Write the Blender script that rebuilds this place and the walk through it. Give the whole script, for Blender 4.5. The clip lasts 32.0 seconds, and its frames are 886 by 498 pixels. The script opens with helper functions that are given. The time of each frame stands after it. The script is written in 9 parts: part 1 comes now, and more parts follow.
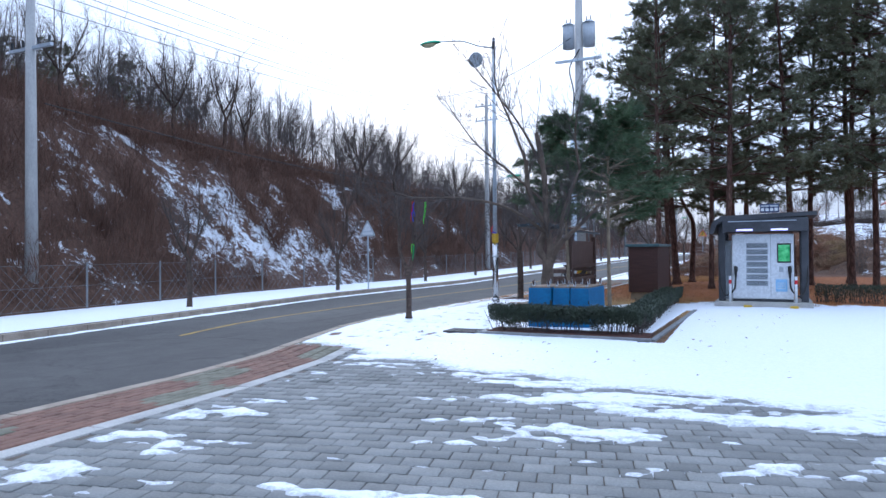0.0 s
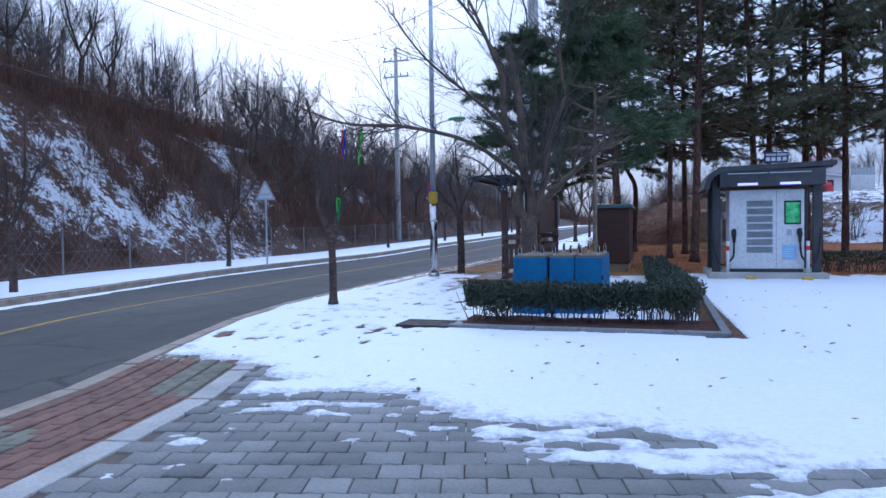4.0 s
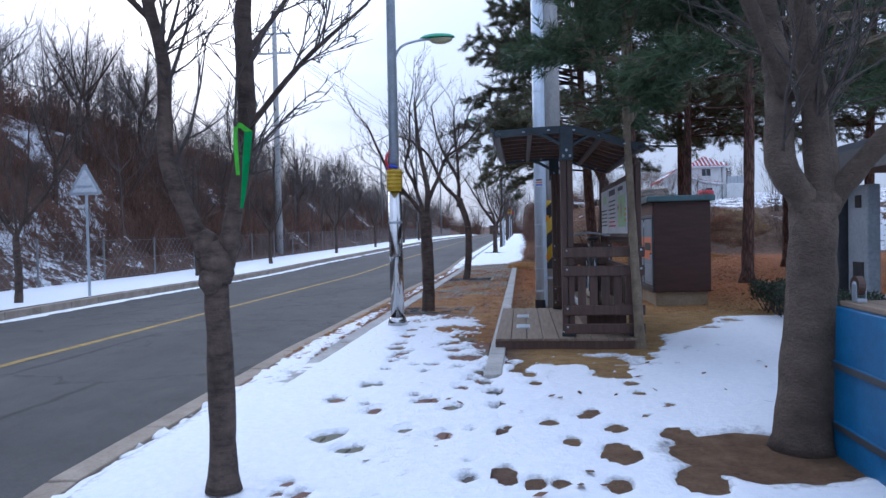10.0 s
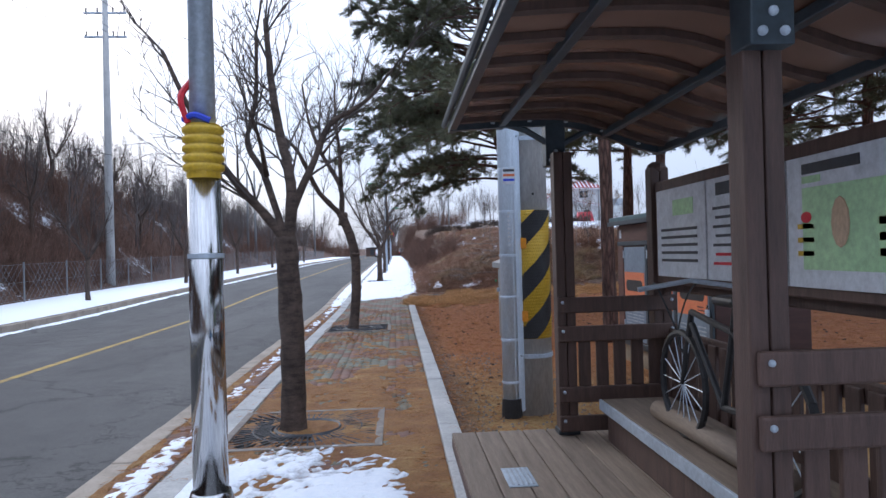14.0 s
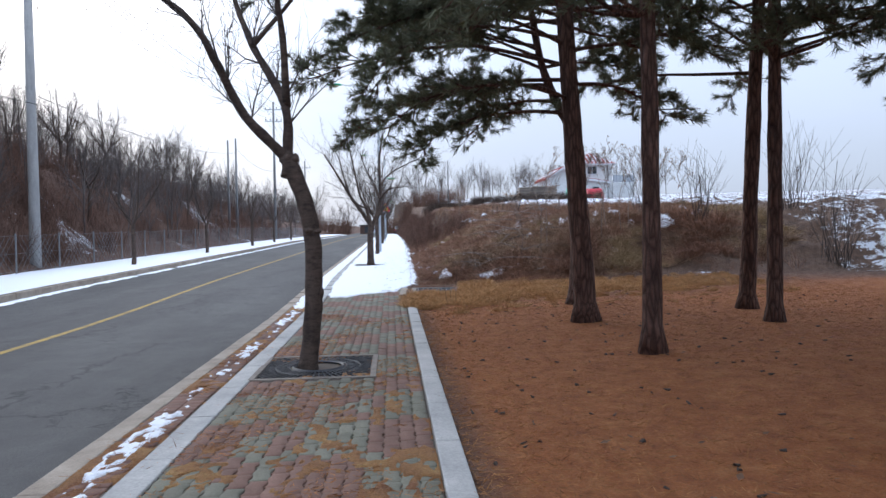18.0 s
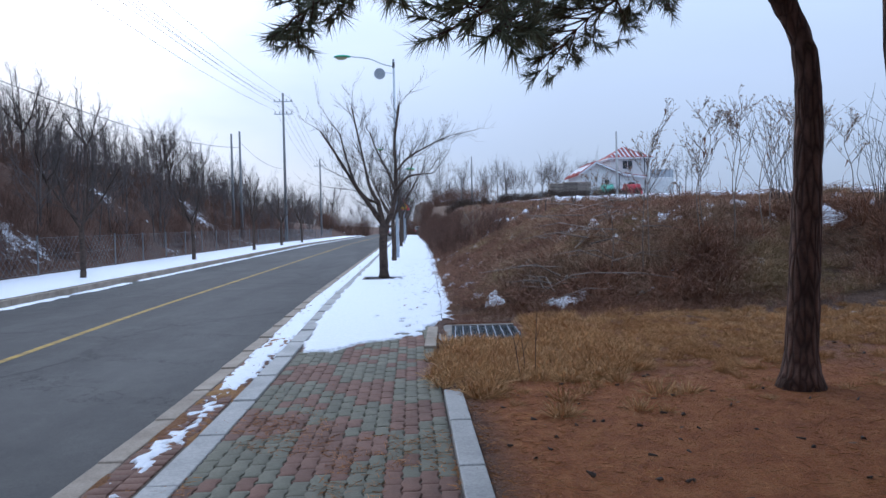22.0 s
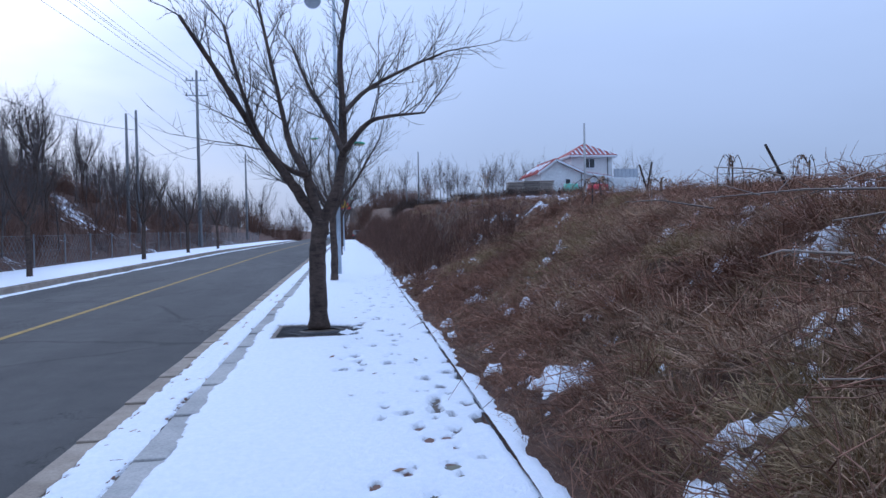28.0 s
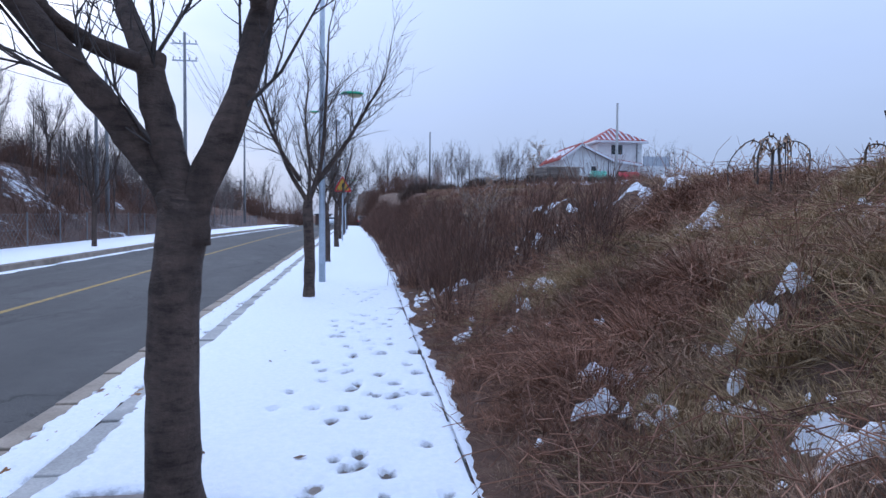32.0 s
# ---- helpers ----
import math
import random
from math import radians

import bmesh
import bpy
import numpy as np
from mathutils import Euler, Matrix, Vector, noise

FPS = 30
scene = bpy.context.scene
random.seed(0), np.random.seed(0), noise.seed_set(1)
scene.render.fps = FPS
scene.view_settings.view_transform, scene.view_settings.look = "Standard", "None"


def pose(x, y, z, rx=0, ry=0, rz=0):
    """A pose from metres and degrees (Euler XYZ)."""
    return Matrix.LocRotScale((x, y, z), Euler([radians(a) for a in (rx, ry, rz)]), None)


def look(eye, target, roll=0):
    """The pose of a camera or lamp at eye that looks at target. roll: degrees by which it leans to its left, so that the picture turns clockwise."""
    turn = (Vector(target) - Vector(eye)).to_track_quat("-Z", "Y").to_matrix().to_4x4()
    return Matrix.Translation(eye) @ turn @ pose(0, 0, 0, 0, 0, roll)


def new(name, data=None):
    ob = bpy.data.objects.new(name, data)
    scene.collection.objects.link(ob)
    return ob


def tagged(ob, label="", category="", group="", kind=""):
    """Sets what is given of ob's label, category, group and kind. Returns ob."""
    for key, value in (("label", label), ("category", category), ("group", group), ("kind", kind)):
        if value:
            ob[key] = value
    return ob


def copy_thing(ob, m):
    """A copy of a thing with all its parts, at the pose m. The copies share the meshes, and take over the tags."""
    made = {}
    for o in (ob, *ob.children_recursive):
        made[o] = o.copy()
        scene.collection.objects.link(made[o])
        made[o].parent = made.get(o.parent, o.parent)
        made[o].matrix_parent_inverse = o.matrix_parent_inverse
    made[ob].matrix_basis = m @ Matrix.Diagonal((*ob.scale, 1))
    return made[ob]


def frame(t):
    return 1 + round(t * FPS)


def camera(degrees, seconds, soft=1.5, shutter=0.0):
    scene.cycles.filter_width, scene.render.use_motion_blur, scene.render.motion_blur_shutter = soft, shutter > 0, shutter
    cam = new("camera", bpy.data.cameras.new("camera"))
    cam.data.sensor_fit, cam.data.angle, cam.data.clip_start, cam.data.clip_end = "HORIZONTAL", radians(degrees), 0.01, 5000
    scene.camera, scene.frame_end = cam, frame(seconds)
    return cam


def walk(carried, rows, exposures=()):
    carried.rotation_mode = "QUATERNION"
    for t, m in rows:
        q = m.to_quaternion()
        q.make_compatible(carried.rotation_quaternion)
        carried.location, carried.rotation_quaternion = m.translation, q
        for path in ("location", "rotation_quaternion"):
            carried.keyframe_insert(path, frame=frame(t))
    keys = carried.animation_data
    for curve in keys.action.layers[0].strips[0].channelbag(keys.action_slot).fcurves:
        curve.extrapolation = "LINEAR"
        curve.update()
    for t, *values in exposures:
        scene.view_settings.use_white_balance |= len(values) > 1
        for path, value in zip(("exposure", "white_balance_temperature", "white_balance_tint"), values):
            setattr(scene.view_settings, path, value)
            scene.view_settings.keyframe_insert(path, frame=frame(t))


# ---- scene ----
cam = camera(66.1, 32.0)
PATH = [
    (0, (6.774, 3.875, 1.544), (5.889, 5.669, 1.557), -0.46),
    (0.5, (6.511, 4.214, 1.478), (5.739, 6.056, 1.373), -0.97),
    (1, (6.254, 4.590, 1.407), (5.577, 6.463, 1.230), 0.81),
    (1.5, (5.947, 5.005, 1.344), (5.254, 6.881, 1.303), 1.32),
    (2, (5.569, 5.461, 1.302), (4.853, 7.328, 1.346), 0.93),
    (2.5, (5.178, 5.972, 1.274), (4.343, 7.790, 1.270), 0.56),
    (3, (4.799, 6.524, 1.272), (4.120, 8.405, 1.229), 0.18),
    (3.5, (4.445, 7.109, 1.273), (3.816, 9.007, 1.223), -0.51),
    (5.5, (3.174, 9.465, 1.273), (2.642, 11.389, 1.150), -1.19),
    (6, (2.849, 10.051, 1.269), (2.280, 11.965, 1.160), -1.30),
    (6.5, (2.476, 10.642, 1.280), (1.828, 12.534, 1.242), -1.54),
    (7, (2.134, 11.222, 1.279), (1.483, 13.113, 1.257), -2.09),
    (7.5, (1.808, 11.803, 1.287), (1.160, 13.695, 1.273), -2.51),
    (8, (1.470, 12.371, 1.290), (0.806, 14.255, 1.391), -2.54),
    (8.5, (1.163, 12.934, 1.275), (0.508, 14.819, 1.416), -2.46),
    (9, (0.915, 13.516, 1.236), (0.492, 15.470, 1.173), -1.89),
    (9.5, (0.681, 14.113, 1.236), (0.413, 16.092, 1.121), -2.00),
    (10, (0.440, 14.702, 1.251), (0.210, 16.689, 1.209), -1.22),
    (10.5, (0.253, 15.344, 1.264), (0.141, 17.341, 1.307), -0.60),
    (11, (0.010, 16.000, 1.311), (-0.005, 17.999, 1.365), 0.79),
    (11.5, (-0.112, 16.708, 1.353), (0.015, 18.704, 1.392), 0.29),
    (12, (-0.178, 17.396, 1.380), (0.093, 19.375, 1.285), 0.80),
    (12.5, (-0.166, 18.069, 1.405), (0.180, 20.034, 1.273), -0.19),
    (13, (-0.241, 18.729, 1.412), (-0.095, 20.723, 1.372), -0.82),
    (13.5, (-0.225, 19.391, 1.414), (-0.079, 21.385, 1.418), -1.35),
    (15.5, (-0.224, 22.241, 1.395), (-0.123, 24.238, 1.416), -1.75),
    (16, (-0.281, 23.008, 1.391), (-0.168, 25.004, 1.332), -1.31),
    (16.5, (-0.202, 23.778, 1.401), (-0.041, 25.770, 1.322), -1.29),
    (17, (-0.218, 24.545, 1.408), (-0.070, 26.539, 1.351), -1.24),
    (17.5, (-0.162, 25.332, 1.406), (-0.021, 27.326, 1.358), -1.47),
    (18, (-0.181, 26.133, 1.414), (-0.032, 28.127, 1.363), -0.88),
    (18.5, (-0.140, 26.934, 1.411), (-0.001, 28.928, 1.361), -1.19),
    (19, (-0.139, 27.727, 1.424), (-0.058, 29.723, 1.329), -1.05),
    (19.5, (-0.091, 28.485, 1.428), (-0.026, 30.482, 1.335), -1.53),
    (20, (-0.118, 29.249, 1.435), (-0.115, 31.248, 1.381), -1.41),
    (20.5, (-0.127, 30.027, 1.425), (-0.165, 32.026, 1.356), -1.70),
    (21, (-0.184, 30.830, 1.435), (-0.210, 32.829, 1.383), -1.56),
    (21.5, (-0.143, 31.645, 1.434), (-0.149, 33.644, 1.372), -1.53),
    (22, (-0.170, 32.473, 1.460), (-0.080, 34.471, 1.411), -1.27),
    (22.5, (-0.187, 33.277, 1.469), (-0.094, 35.274, 1.419), -1.42),
    (23, (-0.206, 34.045, 1.471), (-0.057, 36.038, 1.416), -1.50),
    (23.5, (-0.224, 34.770, 1.428), (-0.062, 36.763, 1.415), -0.39),
    (24, (-0.285, 35.563, 1.465), (-0.072, 37.552, 1.448), 0.09),
    (24.5, (-0.367, 36.394, 1.484), (-0.124, 38.377, 1.405), -0.02),
    (25, (-0.379, 37.244, 1.501), (-0.147, 39.226, 1.372), -1.00),
    (25.5, (-0.475, 38.105, 1.518), (-0.335, 40.094, 1.354), -1.18),
    (27.5, (-0.605, 41.404, 1.456), (-0.358, 43.385, 1.336), -0.68),
    (28, (-0.579, 42.219, 1.469), (-0.300, 44.199, 1.430), -1.11),
    (28.5, (-0.636, 43.032, 1.480), (-0.317, 45.005, 1.401), -0.83),
    (29, (-0.616, 43.832, 1.469), (-0.232, 45.793, 1.382), -0.40),
    (29.5, (-0.640, 44.629, 1.505), (-0.311, 46.599, 1.401), -0.29),
    (30, (-0.582, 45.428, 1.526), (-0.297, 47.404, 1.420), -0.30),
    (30.5, (-0.541, 46.233, 1.572), (-0.274, 48.211, 1.457), -0.41),
    (31, (-0.401, 47.028, 1.601), (-0.134, 49.005, 1.461), 0.04),
    (31.5, (-0.284, 47.808, 1.631), (0.027, 49.779, 1.505), -0.16),
    (32, (-0.158, 48.598, 1.623), (0.101, 50.580, 1.547), 0.41),
]
walk(cam, [(t, look(e, g, r)) for t, e, g, r in PATH],
     [(0, 0.33, 5550, 10), (0.5, 0.0, 5100, 10), (1, -0.1, 5150, 14), (2, -0.2, 5150, 14), (3, -0.05, 5150, 13), (6, -0.14, 4950, 13), (7, -0.06, 5200, 13), (9, 0.02, 5550, 13), (12, 0.25, 5650, 12), (15.5, 0.46, 6200, 11), (17, 0.42, 6200, 10), (19, 0.26, 6100, 10),
      (21, 0.13, 5850, 9), (23, -0.1, 5400, 10), (25, -0.15, 5300, 12), (28, -0.28, 5160, 13), (30, -0.2, 5100, 12), (32, -0.1, 5350, 14)])

# ---- world and light ----
SUN_EL, SUN_AZ = 24.0, 28.0      # low behind thin cloud, ahead and to the left
world = bpy.data.worlds.new("sky")
scene.world = world
world.use_nodes = True
wn = world.node_tree
wn.nodes.clear()
w_out = wn.nodes.new("ShaderNodeOutputWorld")
w_bg = wn.nodes.new("ShaderNodeBackground")
w_sky = wn.nodes.new("ShaderNodeTexSky")
w_sky.sky_type = "NISHITA"
w_sky.sun_disc = False
w_sky.sun_elevation = radians(SUN_EL)
w_sky.sun_rotation = radians(-SUN_AZ)
w_sky.air_density, w_sky.dust_density, w_sky.ozone_density = 1.0, 2.5, 1.2
# thin overcast: a pale cloud sheet over the blue
w_co = wn.nodes.new("ShaderNodeTexCoord")
w_map = wn.nodes.new("ShaderNodeMapping")
w_map.inputs["Scale"].default_value = (1.0, 1.0, 3.2)
w_no = wn.nodes.new("ShaderNodeTexNoise")
w_no.inputs["Scale"].default_value = 1.6
w_no.inputs["Detail"].default_value = 5.0
w_ra = wn.nodes.new("ShaderNodeMapRange")
w_ra.inputs["From Min"].default_value, w_ra.inputs["From Max"].default_value = 0.3, 0.75
w_ra.inputs["To Min"].default_value, w_ra.inputs["To Max"].default_value = 0.72, 0.95
w_mix = wn.nodes.new("ShaderNodeMix")
w_mix.data_type = "RGBA"
w_mix.inputs["B"].default_value = (6.4, 7.2, 8.8, 1)
wn.links.new(w_co.outputs["Generated"], w_map.inputs["Vector"])
wn.links.new(w_map.outputs["Vector"], w_no.inputs["Vector"])
wn.links.new(w_no.outputs["Fac"], w_ra.inputs["Value"])
wn.links.new(w_ra.outputs["Result"], w_mix.inputs["Factor"])
wn.links.new(w_sky.outputs["Color"], w_mix.inputs["A"])
# overcast dome: brighter overhead than at the horizon, and towards the veiled sun
w_sep = wn.nodes.new("ShaderNodeSeparateXYZ")
wn.links.new(w_co.outputs["Generated"], w_sep.inputs["Vector"])
w_gr = wn.nodes.new("ShaderNodeMapRange")
w_gr.inputs["From Min"].default_value, w_gr.inputs["From Max"].default_value = 0.0, 0.9
w_gr.inputs["To Min"].default_value, w_gr.inputs["To Max"].default_value = 0.62, 1.75
wn.links.new(w_sep.outputs["Z"], w_gr.inputs["Value"])
w_dot = wn.nodes.new("ShaderNodeVectorMath")
w_dot.operation = "DOT_PRODUCT"
w_dot.inputs[1].default_value = (-math.sin(radians(SUN_AZ)) * math.cos(radians(SUN_EL)), math.cos(radians(SUN_AZ)) * math.cos(radians(SUN_EL)), math.sin(radians(SUN_EL)))
wn.links.new(w_co.outputs["Generated"], w_dot.inputs[0])
w_gl = wn.nodes.new("ShaderNodeMapRange")
w_gl.inputs["From Min"].default_value, w_gl.inputs["From Max"].default_value = 0.75, 1.0
w_gl.inputs["To Min"].default_value, w_gl.inputs["To Max"].default_value = 0.0, 0.12
wn.links.new(w_dot.outputs["Value"], w_gl.inputs["Value"])
w_add = wn.nodes.new("ShaderNodeMath")
w_add.operation = "ADD"
wn.links.new(w_gr.outputs["Result"], w_add.inputs[0])
wn.links.new(w_gl.outputs["Result"], w_add.inputs[1])
w_scl = wn.nodes.new("ShaderNodeVectorMath")
w_scl.operation = "SCALE"
wn.links.new(w_mix.outputs["Result"], w_scl.inputs[0])
wn.links.new(w_add.outputs[0], w_scl.inputs["Scale"])
wn.links.new(w_scl.outputs["Vector"], w_bg.inputs["Color"])
w_bg.inputs["Strength"].default_value = 0.115
wn.links.new(w_bg.outputs["Background"], w_out.inputs["Surface"])

sun = new("sun", bpy.data.lights.new("sun", "SUN"))
sun.data.energy, sun.data.angle, sun.data.color = 0.6, radians(25), (1.0, 0.95, 0.88)
sun.matrix_world = look((-40 * math.sin(radians(SUN_AZ)), 40 * math.cos(radians(SUN_AZ)), 40 * math.tan(radians(SUN_EL))), (0, 0, 0))

# ---- materials ----
def node_mat(name, rough=0.8, metal=0.0):
    m = bpy.data.materials.new(name)
    m.use_nodes = True
    nt = m.node_tree
    b = nt.nodes["Principled BSDF"]
    b.inputs["Roughness"].default_value, b.inputs["Metallic"].default_value = rough, metal
    return m, nt, b


def n_noise(nt, scale, detail=4.0, rough=0.6, stretch=None, coords="Object"):
    co = nt.nodes.new("ShaderNodeTexCoord")
    no = nt.nodes.new("ShaderNodeTexNoise")
    no.inputs["Scale"].default_value, no.inputs["Detail"].default_value, no.inputs["Roughness"].default_value = scale, detail, rough
    if coords == "World":
        ge = nt.nodes.new("ShaderNodeNewGeometry")
        src = ge.outputs["Position"]
    else:
        src = co.outputs["Object"]
    if stretch:
        mp = nt.nodes.new("ShaderNodeMapping")
        mp.inputs["Scale"].default_value = stretch
        nt.links.new(src, mp.inputs["Vector"])
        src = mp.outputs["Vector"]
    nt.links.new(src, no.inputs["Vector"])
    return no.outputs["Fac"]


def n_ramp(nt, fac, stops):
    r = nt.nodes.new("ShaderNodeValToRGB")
    el = r.color_ramp.elements
    while len(el) < len(stops):
        el.new(0.5)
    for e, (p, c) in zip(el, stops):
        e.position, e.color = p, (*c, 1)
    nt.links.new(fac, r.inputs["Fac"])
    return r.outputs["Color"]


def n_mix(nt, fac, a, b, blend="MIX"):
    m = nt.nodes.new("ShaderNodeMix")
    m.data_type, m.blend_type = "RGBA", blend
    for key, v in (("Factor", fac), ("A", a), ("B", b)):
        if isinstance(v, (int, float)):
            m.inputs[key].default_value = v
        elif isinstance(v, tuple):
            m.inputs[key].default_value = (*v, 1)
        else:
            nt.links.new(v, m.inputs[key])
    return m.outputs["Result"]


def n_bump(nt, b, fac, strength, dist):
    bp = nt.nodes.new("ShaderNodeBump")
    bp.inputs["Strength"].default_value, bp.inputs["Distance"].default_value = strength, dist
    nt.links.new(fac, bp.inputs["Height"])
    nt.links.new(bp.outputs["Normal"], b.inputs["Normal"])


def plain(name, c1, c2, scale=8.0, rough=0.75, metal=0.0, bump=0.3, dist=0.01, stretch=None, coords="Object", fine=None, per_piece=0.0):
    """Two tones by broad noise, a finer grain over it, and a bump."""
    m, nt, b = node_mat(name, rough, metal)
    f1 = n_noise(nt, scale, 5, 0.6, stretch, coords)
    f2 = n_noise(nt, fine or scale * 9, 3, 0.7, stretch, coords)
    col = n_ramp(nt, f1, [(0.3, c1), (0.7, c2)])
    grain = n_ramp(nt, f2, [(0.25, (0.6, 0.6, 0.6)), (0.75, (1.25, 1.25, 1.25))])
    col = n_mix(nt, 0.6, col, grain, "MULTIPLY")
    if per_piece:
        oi = nt.nodes.new("ShaderNodeObjectInfo")
        ge = nt.nodes.new("ShaderNodeNewGeometry")
        ad = nt.nodes.new("ShaderNodeMath")
        ad.operation = "ADD"
        fr = nt.nodes.new("ShaderNodeMath")
        fr.operation = "FRACT"
        nt.links.new(oi.outputs["Random"], ad.inputs[0])
        nt.links.new(ge.outputs["Random Per Island"], ad.inputs[1])
        nt.links.new(ad.outputs[0], fr.inputs[0])
        lo, hi = 1 - per_piece, 1 + per_piece
        col = n_mix(nt, 1.0, col, n_ramp(nt, fr.outputs[0], [(0.0, (lo, lo, lo)), (1.0, (hi, hi, hi))]), "MULTIPLY")
    nt.links.new(col, b.inputs["Base Color"])
    if bump:
        n_bump(nt, b, f2, bump, dist)
    return m


M_ASPHALT, _nt, _b = node_mat("asphalt", 0.85)
_f1, _f2, _f3 = n_noise(_nt, 0.45, 6, 0.65, (1.0, 0.2, 1.0), "World"), n_noise(_nt, 2.2, 5, 0.7, None, "World"), n_noise(_nt, 70, 3, 0.75, None, "World")
_c = n_ramp(_nt, _f1, [(0.3, (0.043, 0.042, 0.042)), (0.5, (0.070, 0.068, 0.066)), (0.72, (0.105, 0.102, 0.097))])
_c = n_mix(_nt, 0.8, _c, n_ramp(_nt, _f2, [(0.3, (0.75, 0.75, 0.76)), (0.7, (1.18, 1.17, 1.15))]), "MULTIPLY")
_c = n_mix(_nt, 0.8, _c, n_ramp(_nt, _f3, [(0.25, (0.55, 0.55, 0.55)), (0.75, (1.4, 1.4, 1.4))]), "MULTIPLY")
_vo = _nt.nodes.new("ShaderNodeTexVoronoi")
_vo.feature = "DISTANCE_TO_EDGE"
_vo.inputs["Scale"].default_value = 0.32
_ge = _nt.nodes.new("ShaderNodeNewGeometry")
_va = _nt.nodes.new("ShaderNodeVectorMath")
_va.operation = "MULTIPLY_ADD"
_va.inputs[1].default_value = (1.0, 1.0, 1.0)
_vs = _nt.nodes.new("ShaderNodeVectorMath")
_vs.operation = "SCALE"
_vs.inputs["Scale"].default_value = 1.6
_nt.links.new(n_ramp(_nt, n_noise(_nt, 0.9, 5, 0.7, None, "World"), [(0.2, (0, 0, 0)), (0.8, (1, 1, 1))]), _vs.inputs[0])
_nt.links.new(_ge.outputs["Position"], _va.inputs[0])
_nt.links.new(_vs.outputs["Vector"], _va.inputs[2])
_nt.links.new(_va.outputs["Vector"], _vo.inputs["Vector"])
_c = n_mix(_nt, 1.0, _c, n_ramp(_nt, _vo.outputs["Distance"], [(0.0, (0.45, 0.45, 0.45)), (0.006, (0.6, 0.6, 0.6)), (0.012, (1, 1, 1))]), "MULTIPLY")
_nt.links.new(_c, _b.inputs["Base Color"])
n_bump(_nt, _b, _f3, 0.6, 0.012)
M_KERB = plain("kerb_stone", (0.235, 0.19, 0.145), (0.40, 0.335, 0.265), 3.0, 0.85, 0, 0.4, 0.005, None, "World", 50)
M_CONC = plain("concrete", (0.33, 0.325, 0.31), (0.50, 0.485, 0.455), 2.0, 0.85, 0, 0.3, 0.004, None, "World", 45)
M_SNOW, _nt, _b = node_mat("snow", 0.6)
_b.inputs["Base Color"].default_value = (0.86, 0.89, 0.93, 1)
_f = n_noise(_nt, 22, 5, 0.7, None, "World")
_nt.links.new(n_ramp(_nt, _f, [(0.2, (0.78, 0.82, 0.88)), (0.7, (0.9, 0.92, 0.95))]), _b.inputs["Base Color"])
n_bump(_nt, _b, _f, 0.7, 0.03)
_b.inputs["Subsurface Weight"].default_value = 0.0
M_SNOW_THIN, _nt, _b = node_mat("thin_snow", 0.6)
_f = n_noise(_nt, 22, 5, 0.7, None, "World")
_nt.links.new(n_ramp(_nt, _f, [(0.2, (0.76, 0.81, 0.88)), (0.7, (0.9, 0.92, 0.95))]), _b.inputs["Base Color"])
n_bump(_nt, _b, _f, 0.7, 0.03)
_at = _nt.nodes.new("ShaderNodeAttribute")
_at.attribute_name = "cover"
_ad = _nt.nodes.new("ShaderNodeMath")
_ad.operation = "MULTIPLY_ADD"
_nt.links.new(n_noise(_nt, 13, 7, 0.8, None, "World"), _ad.inputs[0])
_ad.inputs[1].default_value = 0.75
_nt.links.new(_at.outputs["Fac"], _ad.inputs[2])
_mr = _nt.nodes.new("ShaderNodeMapRange")
_mr.inputs["From Min"].default_value, _mr.inputs["From Max"].default_value = 0.24, 0.62
_nt.links.new(_ad.outputs[0], _mr.inputs["Value"])
_nt.links.new(_mr.outputs["Result"], _b.inputs["Alpha"])
M_BARK, _nt, _b = node_mat("bark_brown", 0.95)
_f1, _f2, _f3 = n_noise(_nt, 3.0, 5, 0.65, (2, 2, 0.8)), n_noise(_nt, 5.0, 5, 0.7, (1.6, 1.6, 5)), n_noise(_nt, 40, 4, 0.7)
_c = n_ramp(_nt, _f1, [(0.3, (0.05, 0.035, 0.028)), (0.7, (0.13, 0.092, 0.072))])
_c = n_mix(_nt, 0.75, _c, n_ramp(_nt, _f2, [(0.35, (0.35, 0.33, 0.32)), (0.5, (0.95, 0.95, 0.95)), (0.7, (1.45, 1.4, 1.35))]), "MULTIPLY")
_c = n_mix(_nt, 0.5, _c, n_ramp(_nt, _f3, [(0.25, (0.6, 0.6, 0.6)), (0.75, (1.25, 1.25, 1.25))]), "MULTIPLY")
_nt.links.new(_c, _b.inputs["Base Color"])
n_bump(_nt, _b, n_mix(_nt, 0.5, _f2, _f3), 1.0, 0.02)
M_BARK_GREY = plain("bark_grey", (0.07, 0.052, 0.04), (0.16, 0.12, 0.09), 3.0, 0.95, 0, 0.9, 0.02, (1.5, 1.5, 2.2), "Object", 30)
M_BARK_PINE, _nt, _b = node_mat("bark_pine", 0.95)
_f1, _f3 = n_noise(_nt, 2.0, 5, 0.65, (2, 2, 0.8)), n_noise(_nt, 30, 4, 0.7)
_vo = _nt.nodes.new("ShaderNodeTexVoronoi")
_vo.feature = "DISTANCE_TO_EDGE"
_vo.inputs["Scale"].default_value = 1.0
_mp = _nt.nodes.new("ShaderNodeMapping")
_mp.inputs["Scale"].default_value = (20, 20, 3.4)
_ob = _nt.nodes.new("ShaderNodeTexCoord")
_nt.links.new(_ob.outputs["Object"], _mp.inputs["Vector"])
_nt.links.new(_mp.outputs["Vector"], _vo.inputs["Vector"])
_c = n_ramp(_nt, _f1, [(0.3, (0.10, 0.055, 0.043)), (0.7, (0.25, 0.14, 0.105))])
